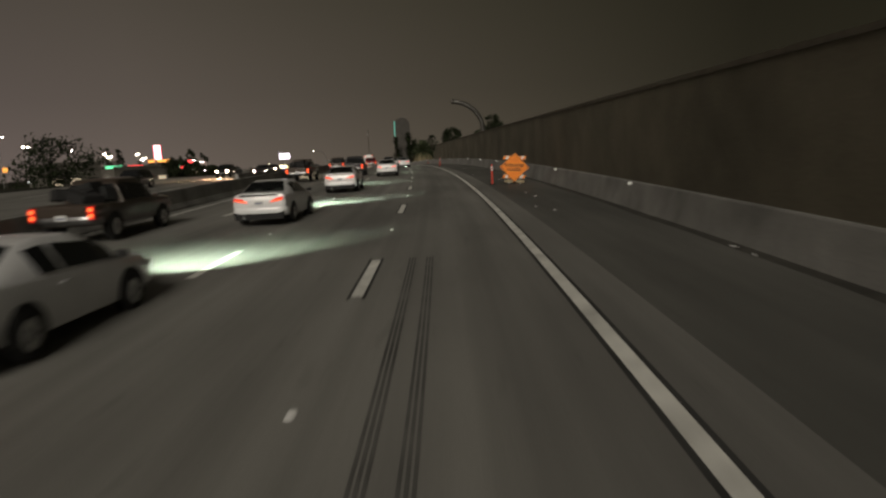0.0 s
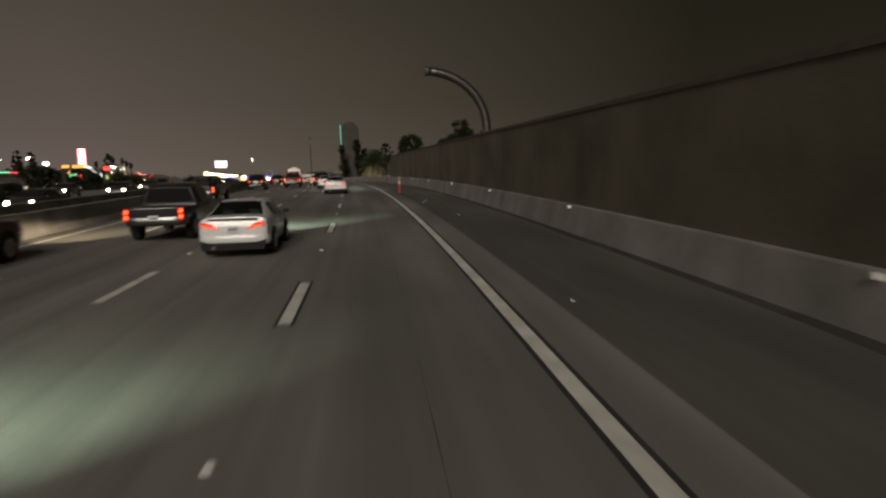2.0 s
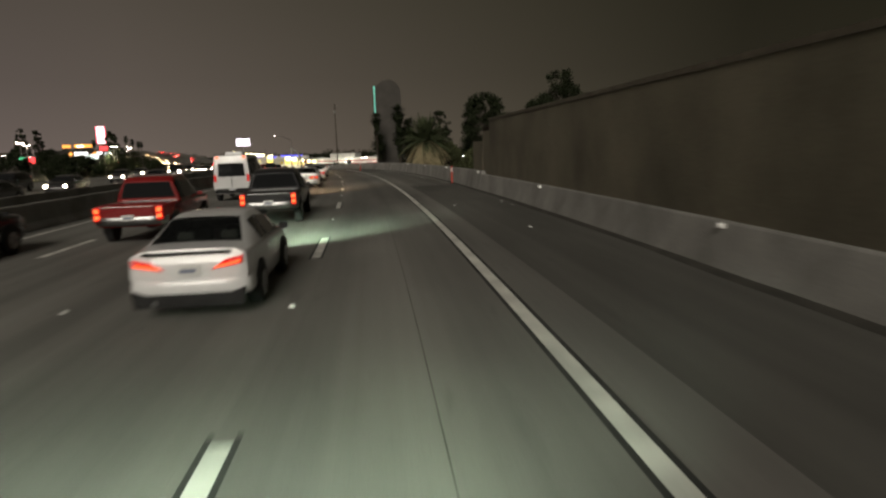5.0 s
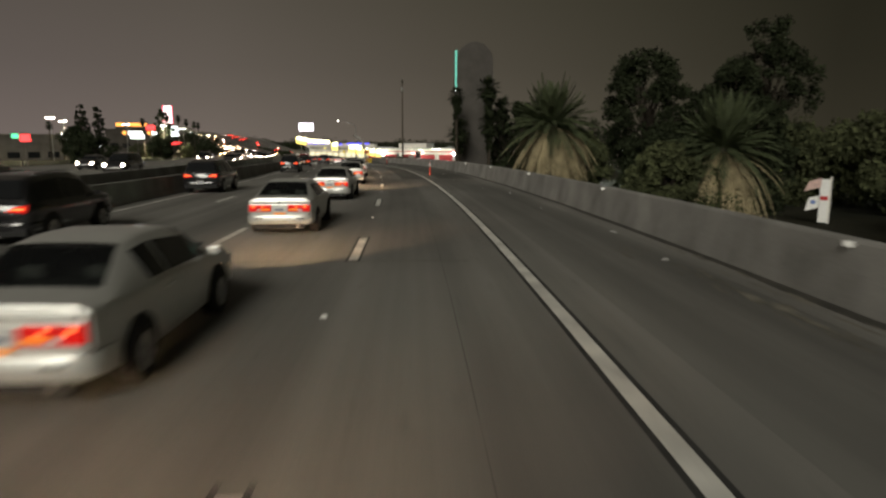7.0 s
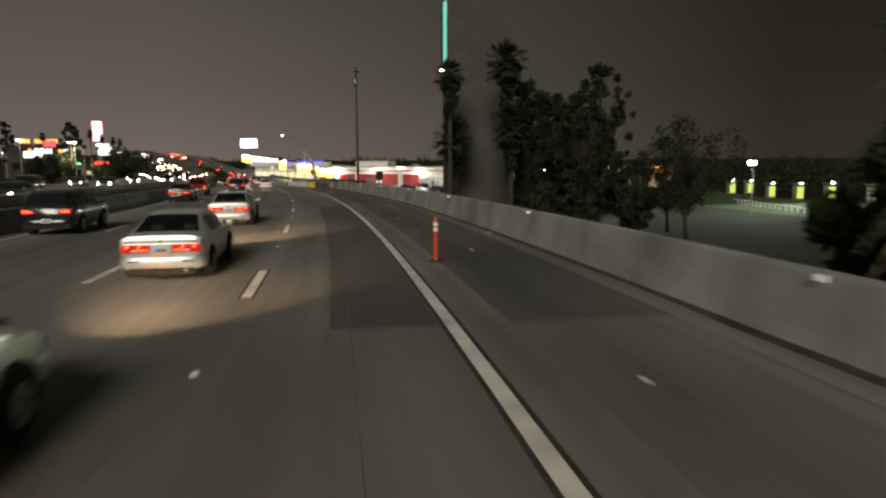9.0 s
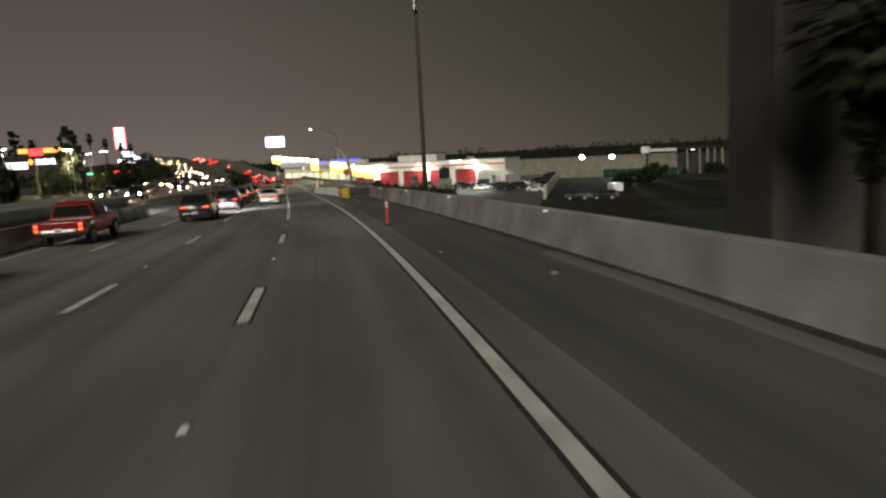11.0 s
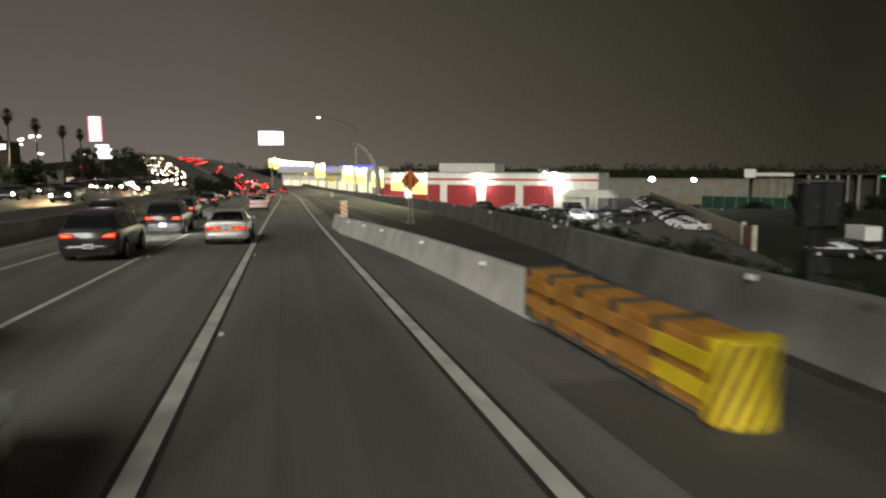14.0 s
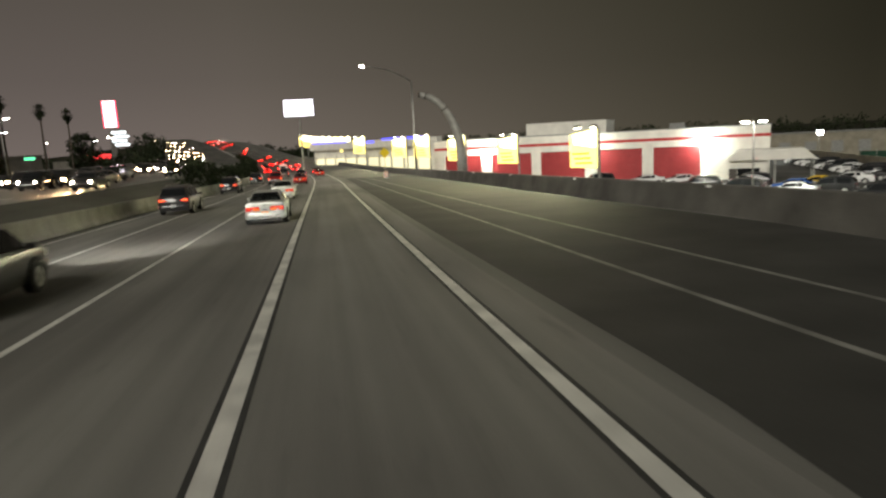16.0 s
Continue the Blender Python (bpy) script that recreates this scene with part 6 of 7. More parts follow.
for u in (0.2, -16.1, -32.7):
    lamp = part("wall_lamp", Geo().box((u, -0.32, 5.55), (0.5, 0.3, 0.3)), M_DARK_STEEL, storage, bevel=0.03)
    part("lens", Geo().box((u, -0.44, 5.42), (0.44, 0.12, 0.22)), M_WALL_LAMP, lamp)
    wl2 = bpy.data.lights.new("wall_lamp_light", "POINT")
    wl2.energy, wl2.color, wl2.shadow_soft_size = 2000, (0.98, 1.0, 0.84), 0.15
    wo = new("wall_lamp_light", wl2)
    wo.parent = storage
    wo.matrix_basis = pose(u, -0.95, 5.3)

# carport office beside it
office = thing("carport_office", pose(-33.0, 412.5, -7.3, 0, 0, -16), "small white lot office with a pitched carport roof", "building")
part("wall", Geo().box((-2.6, 1.4, 1.6), (4.2, 3.4, 3.2)), M_STUCCO, office)
part("window", Geo().box((-2.6, -0.33, 1.7), (2.6, 0.06, 1.0)), M_GLASS_DARK, office)
part("door", Geo().box((-4.4, -0.33, 1.1), (0.9, 0.06, 2.2)), M_DARK_STEEL, office)
part("roof", Geo().poly([(-5.2, 3.2), (5.0, 3.2), (3.6, 4.5), (-3.8, 4.5)], 4.6, pose(0, 1.4, 0)), M_STUCCO, office, "pale pitched roof")
for x in (0.4, 4.6):
    for y in (-0.6, 3.4):
        part("post", Geo().box((x, y, 1.6), (0.14, 0.14, 3.2)), M_STEEL, office)

# lot pavement and its cars
lot_edge = [(-70.0, 344.0), (-23.6, 344.0), (-10.2, 476.0), (-66.0, 480.0)]
lot_ob = obj("lot_pavement", Geo().add([(x, y, z) for z in (-7.4, -7.17) for x, y in lot_edge], [(3, 2, 1, 0), (4, 5, 6, 7), (0, 1, 5, 4), (1, 2, 6, 5), (2, 3, 7, 6), (3, 0, 4, 7)]), M_LOT)
tagged(lot_ob, "dark asphalt parking lot below the freeway", "pavement", "", "structure")
parked_white = make_car("sedan_car", "sedan", P_WHITE, "white sedan parked in the lot", lamps="parked", brake=False)
parked_dark = make_car("suv_car", "suv", P_GREY, "dark car parked in the lot", lamps="parked", brake=False)
parked_yellow = make_car("sedan_car", "sedan", P_YELLOW, "yellow car parked in the lot", lamps="parked", brake=False)
parked_blue = make_car("sedan_car", "sedan", P_BLUE, "blue car parked in the lot", lamps="parked", brake=False)
parked_yellow.matrix_world = pose(-30.6, 404.5, -7.17, 0, 0, 70)
parked_blue.matrix_world = pose(-34.0, 401.5, -7.17, 0, 0, 60)
parked_white.matrix_world = pose(-22.6, 379.5, -7.17, 0, 0, 52)
parked_dark.matrix_world = pose(-30.5, 389.5, -7.17, 0, 0, 60)
for o in (parked_white, parked_dark, parked_yellow, parked_blue):
    tagged(o, group="cars parked in the lot")
for src, x, y, a in ((parked_dark, -53.5, 421.5, 95), (parked_white, -47.2, 418.6, 100), (parked_white, -43.0, 416.5, 100), (parked_white, -38.5, 404.5, 60), (parked_white, -35.6, 397.2, 60), (parked_dark, -27.2, 395.0, 60),
                     (parked_white, -25.5, 408.5, 70), (parked_dark, -21.0, 414.0, 70)):
    copy_thing(src, pose(x, y, -7.17, 0, 0, a))

for i in range(19):
    y = 383.6 + i * 3.9
    copy_thing((parked_white, parked_white, parked_dark, parked_white, parked_dark)[i % 5], pose(-21.9 + 0.1015 * (y - 358.4) - 3.1, y, -7.17, 0, 0, 66 + (i * 7) % 5))
for x, y, a in ((-36.5, 409.0, 80), (-40.0, 400.5, 62), (-31.5, 398.5, 60), (-42.5, 408.0, 84)):
    copy_thing(parked_dark, pose(x, y, -7.17, 0, 0, a))

# cars and a small trailer on the dark ground outside the lot
for src, x, y, a in ((parked_dark, -15.8, 354.3, 78), (parked_dark, -11.0, 352.6, 74)):
    copy_thing(src, pose(x, y, float(ground_height(np.array([x]), np.array([y]))[0]) - 0.01, 0, 0, a))
trailer = thing("cargo_trailer", pose(-7.0, 366.6, float(ground_height(np.array([-7.0]), np.array([366.6]))[0]), 0, 0, 12), "small white box trailer parked on dark ground", "trailer")
part("body", Geo().box((0, 0, 1.35), (2.1, 3.2, 1.6)), M_WHITE_SHEET, trailer, bevel=0.04)
part("frame", Geo().box((0, 0.5, 0.48), (1.7, 4.4, 0.14)), M_DARK_STEEL, trailer)
for sx in (-1, 1):
    wheel = part("wheel", Geo().tube([(sx * 0.86, 0, 0.32), (sx * 1.08, 0, 0.32)], 0.32, 16), M_RUBBER, trailer)
    part("rim", Geo().tube([(sx * 1.08, 0, 0.32), (sx * 1.10, 0, 0.32)], 0.18, 12), M_RIM, wheel)

# boundary wall with a red gate
M_BLOCK = mat("tan_block_wall", (0.50, 0.46, 0.36), 0.95, vary=0.2, scale=1.2, fine=15, bump=0.3)
lot_wall = thing("lot_wall", pose(-21.9, 358.4, -7.3, 0, 0, 0), "pale block wall with a red steel gate", "wall")
d = Vector((-10.7 + 21.9, 468.7 - 358.4, 0))
ang = math.degrees(math.atan2(-d.x, d.y))
part("gate", Geo().box((0, 2.4, 1.25), (0.12, 4.6, 2.3), None), M_RED_DOOR, lot_wall, "red steel gate").matrix_basis = pose(0, 0, 0, 0, 0, ang)
for y in (0.0, 4.9):
    part("gate_pier", Geo().box((0, y, 1.35), (0.5, 0.5, 2.7)), M_BLOCK, lot_wall).matrix_basis = pose(0, 0, 0, 0, 0, ang)
for i in range(21):
    part("panel", Geo().box((0, 7.6 + i * 4.95, 1.15), (0.22, 4.9, 2.3)), M_BLOCK, lot_wall).matrix_basis = pose(0, 0, 0, 0, 0, ang)

# bright lot floodlights
M_FLOOD_LENS = mat("floodlight_lens", (0.9, 0.9, 0.9), 0.3, vary=0, emit=(0.95, 1.0, 0.92), power=600.0)
for x, y in ((4.7, 543.0), (16.3, 529.0)):
    f = thing("floodlight_pole", pose(x, y, -14.4, 0, 0, 0), "bright floodlight on a steel pole in the lot", "floodlight", "lot floodlights")
    part("pole", Geo().tube([(0, 0, 0), (0, 0, 11.6)], [0.16, 0.10], 10), M_STEEL, f)
    h = part("head", Geo().box((0, -0.25, 11.5), (1.5, 0.35, 1.0)), M_DARK_STEEL, f, bevel=0.04)
    part("lens", Geo().box((0, -0.45, 11.5), (1.4, 0.06, 0.9)), M_FLOOD_LENS, h)
lot_flood = bpy.data.lights.new("lot_floodlight", "SPOT")
lot_flood.energy, lot_flood.color, lot_flood.spot_size, lot_flood.spot_blend, lot_flood.shadow_soft_size = 60000, (0.9, 1.0, 0.9), radians(60), 0.6, 0.4
lf = new("lot_floodlight", lot_flood)
lf.matrix_world = look((15.8, 528.0, -2.6), (-22, 430, -7))

# pillared building at the back of the lot
M_TAN = mat("tan_stucco", (0.22, 0.20, 0.155), 0.9, vary=0.2, scale=0.4)
M_PORCH = mat("orange_brown_stucco", (0.42, 0.23, 0.10), 0.9, vary=0.2, scale=0.5)
M_PORCH_LAMP = mat("porch_lamp_lens", (0.9, 0.8, 0.6), 0.4, vary=0, emit=(1.0, 0.72, 0.4), power=14.0)
M_SIGN_GREEN_DIM = mat("small_green_lamp", (0.1, 0.5, 0.3), 0.4, vary=0, emit=(0.12, 0.9, 0.5), power=1.4)
M_SIGN_PALE = mat("pale_wall_lamp", (0.9, 0.9, 0.85), 0.4, vary=0, emit=(0.9, 1.0, 0.85), power=5.0)
M_DARK_WALL = mat("dark_recessed_wall", (0.04, 0.037, 0.03), 0.9, vary=0.25, scale=0.5)
pillars = thing("pillared_building", pose(24.8, 499.2, -14.6, 0, 0, -27.9), "long building with tan pilasters, tall pale posts and a lit porch", "building")
part("wall", Geo().box((17, 6, 7.05), (34, 10, 14.1)), M_DARK_WALL, pillars, "dark recessed wall")
part("fascia", Geo().box((6.2, 0.2, 13.9), (12.4, 3.0, 1.0)), M_STUCCO, pillars)
part("eaves", Geo().box((23.3, 0.4, 14.2), (22.0, 3.4, 0.5)), M_DARK_WALL, pillars, "dark overhanging eaves")
part("corner_block", Geo().box((0.6, -1.2, 14.2), (3.0, 2.4, 2.6)), M_WHITE_SHEET, pillars, "white corner block", bevel=0.04)
part("front_wall", Geo().box((6.6, 0.75, 6.7), (11.0, 0.7, 13.4)), M_TAN, pillars)
for x, w in ((1.6, 0.8), (3.7, 0.9), (6.4, 1.3), (8.7, 0.7), (10.6, 0.9)):
    part("pilaster", Geo().box((x, 0.2, 6.7), (w, 0.7, 13.4)), M_TAN, pillars, bevel=0.04)
for x, w in ((16.3, 0.75), (20.9, 0.6), (23.7, 0.8), (26.2, 0.6), (28.9, 0.8), (33.4, 0.5)):
    shaft = part("post", Geo().box((x, -0.8, 6.9), (w, 0.6, 13.8)), M_TAN, pillars, bevel=0.04)
    part("post_base", Geo().box((x, -0.8, 0.4), (w + 0.35, 0.95, 0.8)), M_TAN, shaft)
part("corner_lamp", Geo().box((34.6, -1.6, 13.6), (1.3, 0.2, 0.3)), M_SIGN_GREEN_DIM, pillars, "small green lamp")
part("wall_lamp", Geo().box((18.4, -1.4, 13.4), (1.2, 0.3, 0.3)), M_SIGN_PALE, pillars, "pale lamp under the eaves")
porch = part("porch", Geo().box((41.6, 1.6, 7.0), (9.0, 0.4, 14.0)).box((37.3, -2.6, 7.0), (0.5, 8.2, 14.0)).box((45.9, -2.6, 7.0), (0.5, 8.2, 14.0)).box((41.6, -2.6, 14.0), (9.1, 8.6, 0.4)).box((41.6, -2.6, 5.2), (8.6, 8.2, 0.4)), M_PORCH, pillars, "orange-brown walls of an open stair porch")
part("porch_lamp", Geo().box((41.0, -5.0, 13.6), (0.9, 0.5, 0.25)), M_PORCH_LAMP, porch, "warm porch lamp")
for k in range(7):
    part("rail_post", Geo().box((38.2 + k * 0.62, -6.5, 7.1), (0.3, 0.16, 3.4)), M_WHITE_SHEET, porch)
part("stair", Geo().poly([(41.8, 5.4), (45.6, 5.4), (45.6, 6.4), (43.2, 10.6), (42.4, 10.6)], 1.6, pose(0, -1.6, 0)), M_DARK_WALL, porch, "dark stair flight")
glow = bpy.data.lights.new("porch_light", "POINT")
glow.energy, glow.color, glow.shadow_soft_size = 700, (1.0, 0.66, 0.34), 0.3
gl = new("porch_light", glow)
gl.parent = porch
gl.matrix_basis = pose(41.0, -4.6, 12.4)
low_hall = thing("warehouse", pose(16.0, 562.0, -14.6, 0, 0, -14), "low pale warehouse behind the lot", "building")
part("wall", Geo().box((0, 8, 5.6), (84, 16, 11.2)), M_TAN, low_hall)
part("roof_edge", Geo().box((0, 8, 11.3), (84.6, 16.6, 0.3)), M_ROOF, low_hall)
for i in range(10):
    part("dock_door", Geo().box((-36 + i * 7.6, -0.06, 6.6), (3.4, 0.1, 3.6)), M_ROOF, low_hall)

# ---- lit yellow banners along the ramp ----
# cloth and print emit, in place of floodlight falling on them
M_BANNER = mat("glowing_yellow_banner", (0.85, 0.7, 0.1), 0.7, vary=0.0, emit=(1.0, 0.83, 0.24), power=1.9)
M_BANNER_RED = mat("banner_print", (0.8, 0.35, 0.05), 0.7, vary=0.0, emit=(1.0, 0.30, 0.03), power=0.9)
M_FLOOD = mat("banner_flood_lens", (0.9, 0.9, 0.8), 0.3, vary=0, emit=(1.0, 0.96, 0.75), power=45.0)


# stronger emission for the bright spot under the flood heads
M_BANNER_GLOW = mat("banner_flood_glow", (0.9, 0.85, 0.5), 0.7, vary=0.0, emit=(1.0, 0.94, 0.60), power=4.0)


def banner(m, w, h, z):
    """A hanging pennant with a cut lower corner; its own glow imitates the floods, hottest at the head."""
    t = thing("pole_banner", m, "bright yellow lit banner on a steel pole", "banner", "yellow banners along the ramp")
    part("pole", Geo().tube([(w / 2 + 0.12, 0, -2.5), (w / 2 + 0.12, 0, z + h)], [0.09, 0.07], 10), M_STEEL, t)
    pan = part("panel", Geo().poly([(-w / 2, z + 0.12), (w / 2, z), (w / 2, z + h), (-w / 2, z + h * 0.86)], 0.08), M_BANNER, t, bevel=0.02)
    part("flood_glow", Geo().poly([(-w * 0.36, z + h * 0.62), (w * 0.44, z + h * 0.52), (w * 0.47, z + h * 0.98), (-w * 0.40, z + h * 0.85)], 0.012, pose(0, -0.047, 0)), M_BANNER_GLOW, pan, "glowing patch standing for floodlight on the upper part")
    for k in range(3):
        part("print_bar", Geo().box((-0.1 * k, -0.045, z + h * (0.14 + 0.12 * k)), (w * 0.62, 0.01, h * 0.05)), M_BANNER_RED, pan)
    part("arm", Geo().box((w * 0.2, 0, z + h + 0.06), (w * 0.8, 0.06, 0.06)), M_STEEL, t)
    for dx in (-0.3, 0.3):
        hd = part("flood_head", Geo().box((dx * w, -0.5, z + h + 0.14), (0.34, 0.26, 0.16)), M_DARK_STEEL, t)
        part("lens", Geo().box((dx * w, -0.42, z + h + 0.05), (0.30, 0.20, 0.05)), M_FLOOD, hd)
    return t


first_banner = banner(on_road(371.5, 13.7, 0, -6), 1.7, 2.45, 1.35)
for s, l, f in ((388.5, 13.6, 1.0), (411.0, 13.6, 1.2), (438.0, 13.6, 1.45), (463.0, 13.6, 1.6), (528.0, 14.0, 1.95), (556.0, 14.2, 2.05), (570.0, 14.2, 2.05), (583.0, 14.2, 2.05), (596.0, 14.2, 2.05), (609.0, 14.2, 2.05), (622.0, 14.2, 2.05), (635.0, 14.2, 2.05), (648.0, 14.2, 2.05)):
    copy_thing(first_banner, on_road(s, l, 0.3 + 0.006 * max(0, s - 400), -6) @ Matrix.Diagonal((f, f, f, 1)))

for s, l, watts in ((374.0, 12.9, 4000), (390.0, 12.9, 4500), (411.0, 12.9, 5500), (438.0, 12.9, 7000), (465.0, 12.9, 8000), (500.0, 13.2, 9000)):
    bl = bpy.data.lights.new("banner_flood_light", "SPOT")
    bl.energy, bl.color, bl.spot_size, bl.spot_blend, bl.shadow_soft_size = watts, (1.0, 0.93, 0.56), radians(150), 0.7, 0.2
    bo = new("banner_flood_light", bl)
    bo.matrix_world = look(road(s, l, 5.6), road(s - 2, l - 6, 0))

# ---- dealership with blue light bands ----
M_BLUE_LIT = mat("blue_light_band", (0.05, 0.05, 0.5), 0.4, vary=0, emit=(0.10, 0.10, 1.0), power=2.2)
M_SHOWROOM = mat("lit_showroom_glass", (0.8, 0.78, 0.6), 0.3, vary=0, emit=(1.0, 0.90, 0.55), power=0.8)
dealer = thing("dealership", pose(-92.0, 512.0, -8.2, 0, 0, 143), "low dealership with blue light bands and a lit showroom", "building")
part("wall", Geo().box((30, -8, 4.0), (62, 14, 8)), M_STUCCO, dealer)
part("fascia", Geo().box((30, -0.6, 8.6), (64, 2.0, 2.4)), M_STUCCO, dealer)
for a, b, z in ((2, 22, 9.9), (26, 34, 9.3), (40, 60, 9.9)):
    part("blue_band", Geo().box(((a + b) / 2, 0.45, z), (b - a, 0.12, 0.55)), M_BLUE_LIT, dealer, "blue glowing strip")
for i in range(10):
    part("showroom_window", Geo().box((4 + i * 5.8, 0.02, 2.6), (4.6, 0.1, 3.6)), M_SHOWROOM, dealer, "bright lit showroom glass")
    part("mullion", Geo().box((6.9 + i * 5.8, 0.1, 3.0), (0.3, 0.3, 6.0)), M_STUCCO, dealer)

# ---- billboard ----
M_BILL = mat("billboard_screen", (0.9, 0.85, 0.95), 0.4, vary=0, emit=(0.92, 0.86, 1.0), power=3.2)
bill = thing("billboard", pose(-122.0, 488.5, -8.0, 0, 0, 14), "glowing white-violet electronic billboard on a column", "billboard")
part("column", Geo().tube([(0, 0.4, 0), (0, 0.4, 16.5)], [0.24, 0.22], 14), M_STEEL, bill)
part("cabinet", Geo().box((0, 0.4, 18.4), (7.7, 0.9, 4.4)), M_DARK_STEEL, bill, bevel=0.05)
part("screen", Geo().box((0, -0.08, 18.4), (7.3, 0.08, 4.0)), M_BILL, bill, "bright screen")
part("catwalk", Geo().box((0, -0.6, 16.1), (7.7, 0.8, 0.1)), M_STEEL, bill)

# ---- pylon sign across the freeway ----
M_RED_LED = mat("red_white_led_screen", (0.9, 0.7, 0.7), 0.4, vary=0, emit=(1.0, 0.70, 0.72), power=3.2)
M_RED_EDGE = mat("red_led_edge", (0.9, 0.1, 0.1), 0.4, vary=0, emit=(1.0, 0.06, 0.12), power=3.0)
M_WHITE_LED = mat("white_sign_panel", (0.9, 0.9, 0.9), 0.4, vary=0, emit=(0.85, 0.95, 1.0), power=2.0)
pylon = thing("pylon_sign", pose(-284.0, 648.0, -4.0, 0, 0, 22), "tall glowing red and white pylon sign", "sign")
part("column", Geo().box((0, 1, 9), (3, 2, 18)), M_DARK_STEEL, pylon)
part("screen", Geo().box((0, -0.3, 27), (5.6, 0.8, 13.4)), M_RED_LED, pylon, "bright screen")
for sx in (-1, 1):
    part("edge", Geo().box((sx * 3.1, -0.3, 27), (0.6, 0.9, 13.8)), M_RED_EDGE, pylon, "red glowing edge")
for i in range(4):
    part("tenant_panel", Geo().box((3.2 + (i % 2) * 1.2, -0.3, 17.4 - i * 2.1), (7.0, 0.6, 1.3)), M_WHITE_LED, pylon, "white lit panel")

# ---- shops and lamps across the freeway ----
M_ORANGE_LIT = mat("orange_sign_light", (0.9, 0.4, 0.1), 0.4, vary=0, emit=(1.0, 0.42, 0.08), power=1.6)
M_SIGN_RED = mat("red_sign_light", (0.9, 0.1, 0.1), 0.4, vary=0, emit=(1.0, 0.05, 0.05), power=2.5)
M_SIGN_GREEN = mat("green_sign_light", (0.1, 0.7, 0.3), 0.4, vary=0, emit=(0.15, 0.9, 0.45), power=1.4)
M_SHOP = mat("shop_wall", (0.11, 0.10, 0.085), 0.9, vary=0.25, scale=0.3)
M_SHOP_LIT = mat("shop_window_light", (0.9, 0.85, 0.7), 0.4, vary=0, emit=(1.0, 0.80, 0.52), power=0.5)


def shop(m, w, h, sign, label, seed):
    rnd2 = random.Random(seed)
    t = thing("shop", m, label, "building", "shops across the freeway")
    part("wall", Geo().box((0, 6, h / 2), (w, 12, h)), M_SHOP, t)
    part("parapet", Geo().box((0, -0.1, h + 0.3), (w + 0.4, 0.5, 0.7)), M_SHOP, t)
    if sign:
        part("sign_board", Geo().box((0, -0.35, h + 1.2), (w * 0.42, 0.4, 1.5)), sign, t, "glowing sign board")
    n = max(2, int(w / 5))
    for i in range(n):
        part("window", Geo().box((-w / 2 + (i + 0.5) * w / n, -0.04, 1.8), (w / n * 0.6, 0.1, 2.0)), M_SHOP_LIT if rnd2.random() < 0.45 else M_GLASS_DARK, t)
    return t


M_STORE_DARK = mat("dark_store_wall", (0.045, 0.040, 0.033), 0.9, vary=0.3, scale=0.3)
M_STORE_SIGN = mat("white_store_letters", (0.9, 0.9, 0.88), 0.4, vary=0, emit=(0.96, 0.98, 1.0), power=2.4)
store = thing("shop", pose(-199.6, 458.7, -4.5, 0, 0, 26), "dark two-storey store with orange roof lights and white signs", "building", "shops across the freeway")
part("wall", Geo().box((-1, 6, 6.6), (24, 12, 13.2)), M_STORE_DARK, store)
for x, w in ((-6.2, 4.2), (1.6, 9.0)):
    canopy = part("roof_canopy", Geo().box((x, 1.2, 15.0), (w, 3.0, 3.2)), M_STORE_DARK, store)
    part("light_strip", Geo().box((x, -0.36, 15.6), (w * 0.94, 0.14, 1.7)), M_ORANGE_LIT, canopy, "glowing orange band")
part("cornice", Geo().box((-1, -0.2, 13.35), (24.6, 0.6, 0.4)), M_STORE_DARK, store)
for x, w, h, lit in ((-4.6, 2.2, 2.2, M_ORANGE_LIT), (0.2, 6.4, 2.3, M_STORE_SIGN), (6.6, 1.6, 2.2, M_ORANGE_LIT), (8.9, 2.6, 1.9, M_STORE_SIGN)):
    board = part("sign_board", Geo().box((x, -0.12, 11.6), (w + 0.4, 0.24, h + 0.4)), M_STORE_DARK, store)
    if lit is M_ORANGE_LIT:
        part("sign_mark", Geo().poly([(0, -1.2), (1.1, 0), (0, 1.2), (-1.1, 0)], 0.12, pose(x, -0.32, 11.6)), lit, board, "glowing orange diamond")
    else:
        n = int(w / 0.9)
        for i in range(n):
            part("sign_bar", Geo().box((x - w / 2 + (i + 0.5) * w / n, -0.3, 11.5 + 0.12 * (i % 2)), (w / n * 0.74, 0.12, h * (0.72 if i % 3 else 0.95))), lit, board)
for i in range(4):
    win = part("window", Geo().box((-9.5 + i * 5.4, -0.05, 5.4), (3.6, 0.14, 2.4)), M_GLASS_DARK, store)
    part("sill", Geo().box((-9.5 + i * 5.4, -0.14, 4.1), (3.9, 0.3, 0.2)), M_STORE_DARK, win)
for s, l, w, h, sign, label, seed in ((330, -96, 18, 7, M_SIGN_GREEN, "low shop with a green lit sign", 2), (300, -84, 16, 6, M_SIGN_RED, "low shop with a red lit sign", 3), (262, -78, 20, 6, None, "pale low shop beyond the freeway", 4),
                                       (390, -100, 24, 8, None, "wide low store with lit windows", 5), (560, -90, 30, 7, None, "wide low store with lit windows", 6), (225, -92, 16, 7, None, "pale low shop beyond the freeway", 7),
                                       (640, -70, 24, 6, M_SIGN_RED, "low shop with a red lit sign", 8)):
    mm = on_side(s, l)
    shop(Matrix.Translation(mm.translation) @ pose(0, 0, 0, 0, 0, math.degrees(head(s)) + 38), w, h, sign, label, seed)


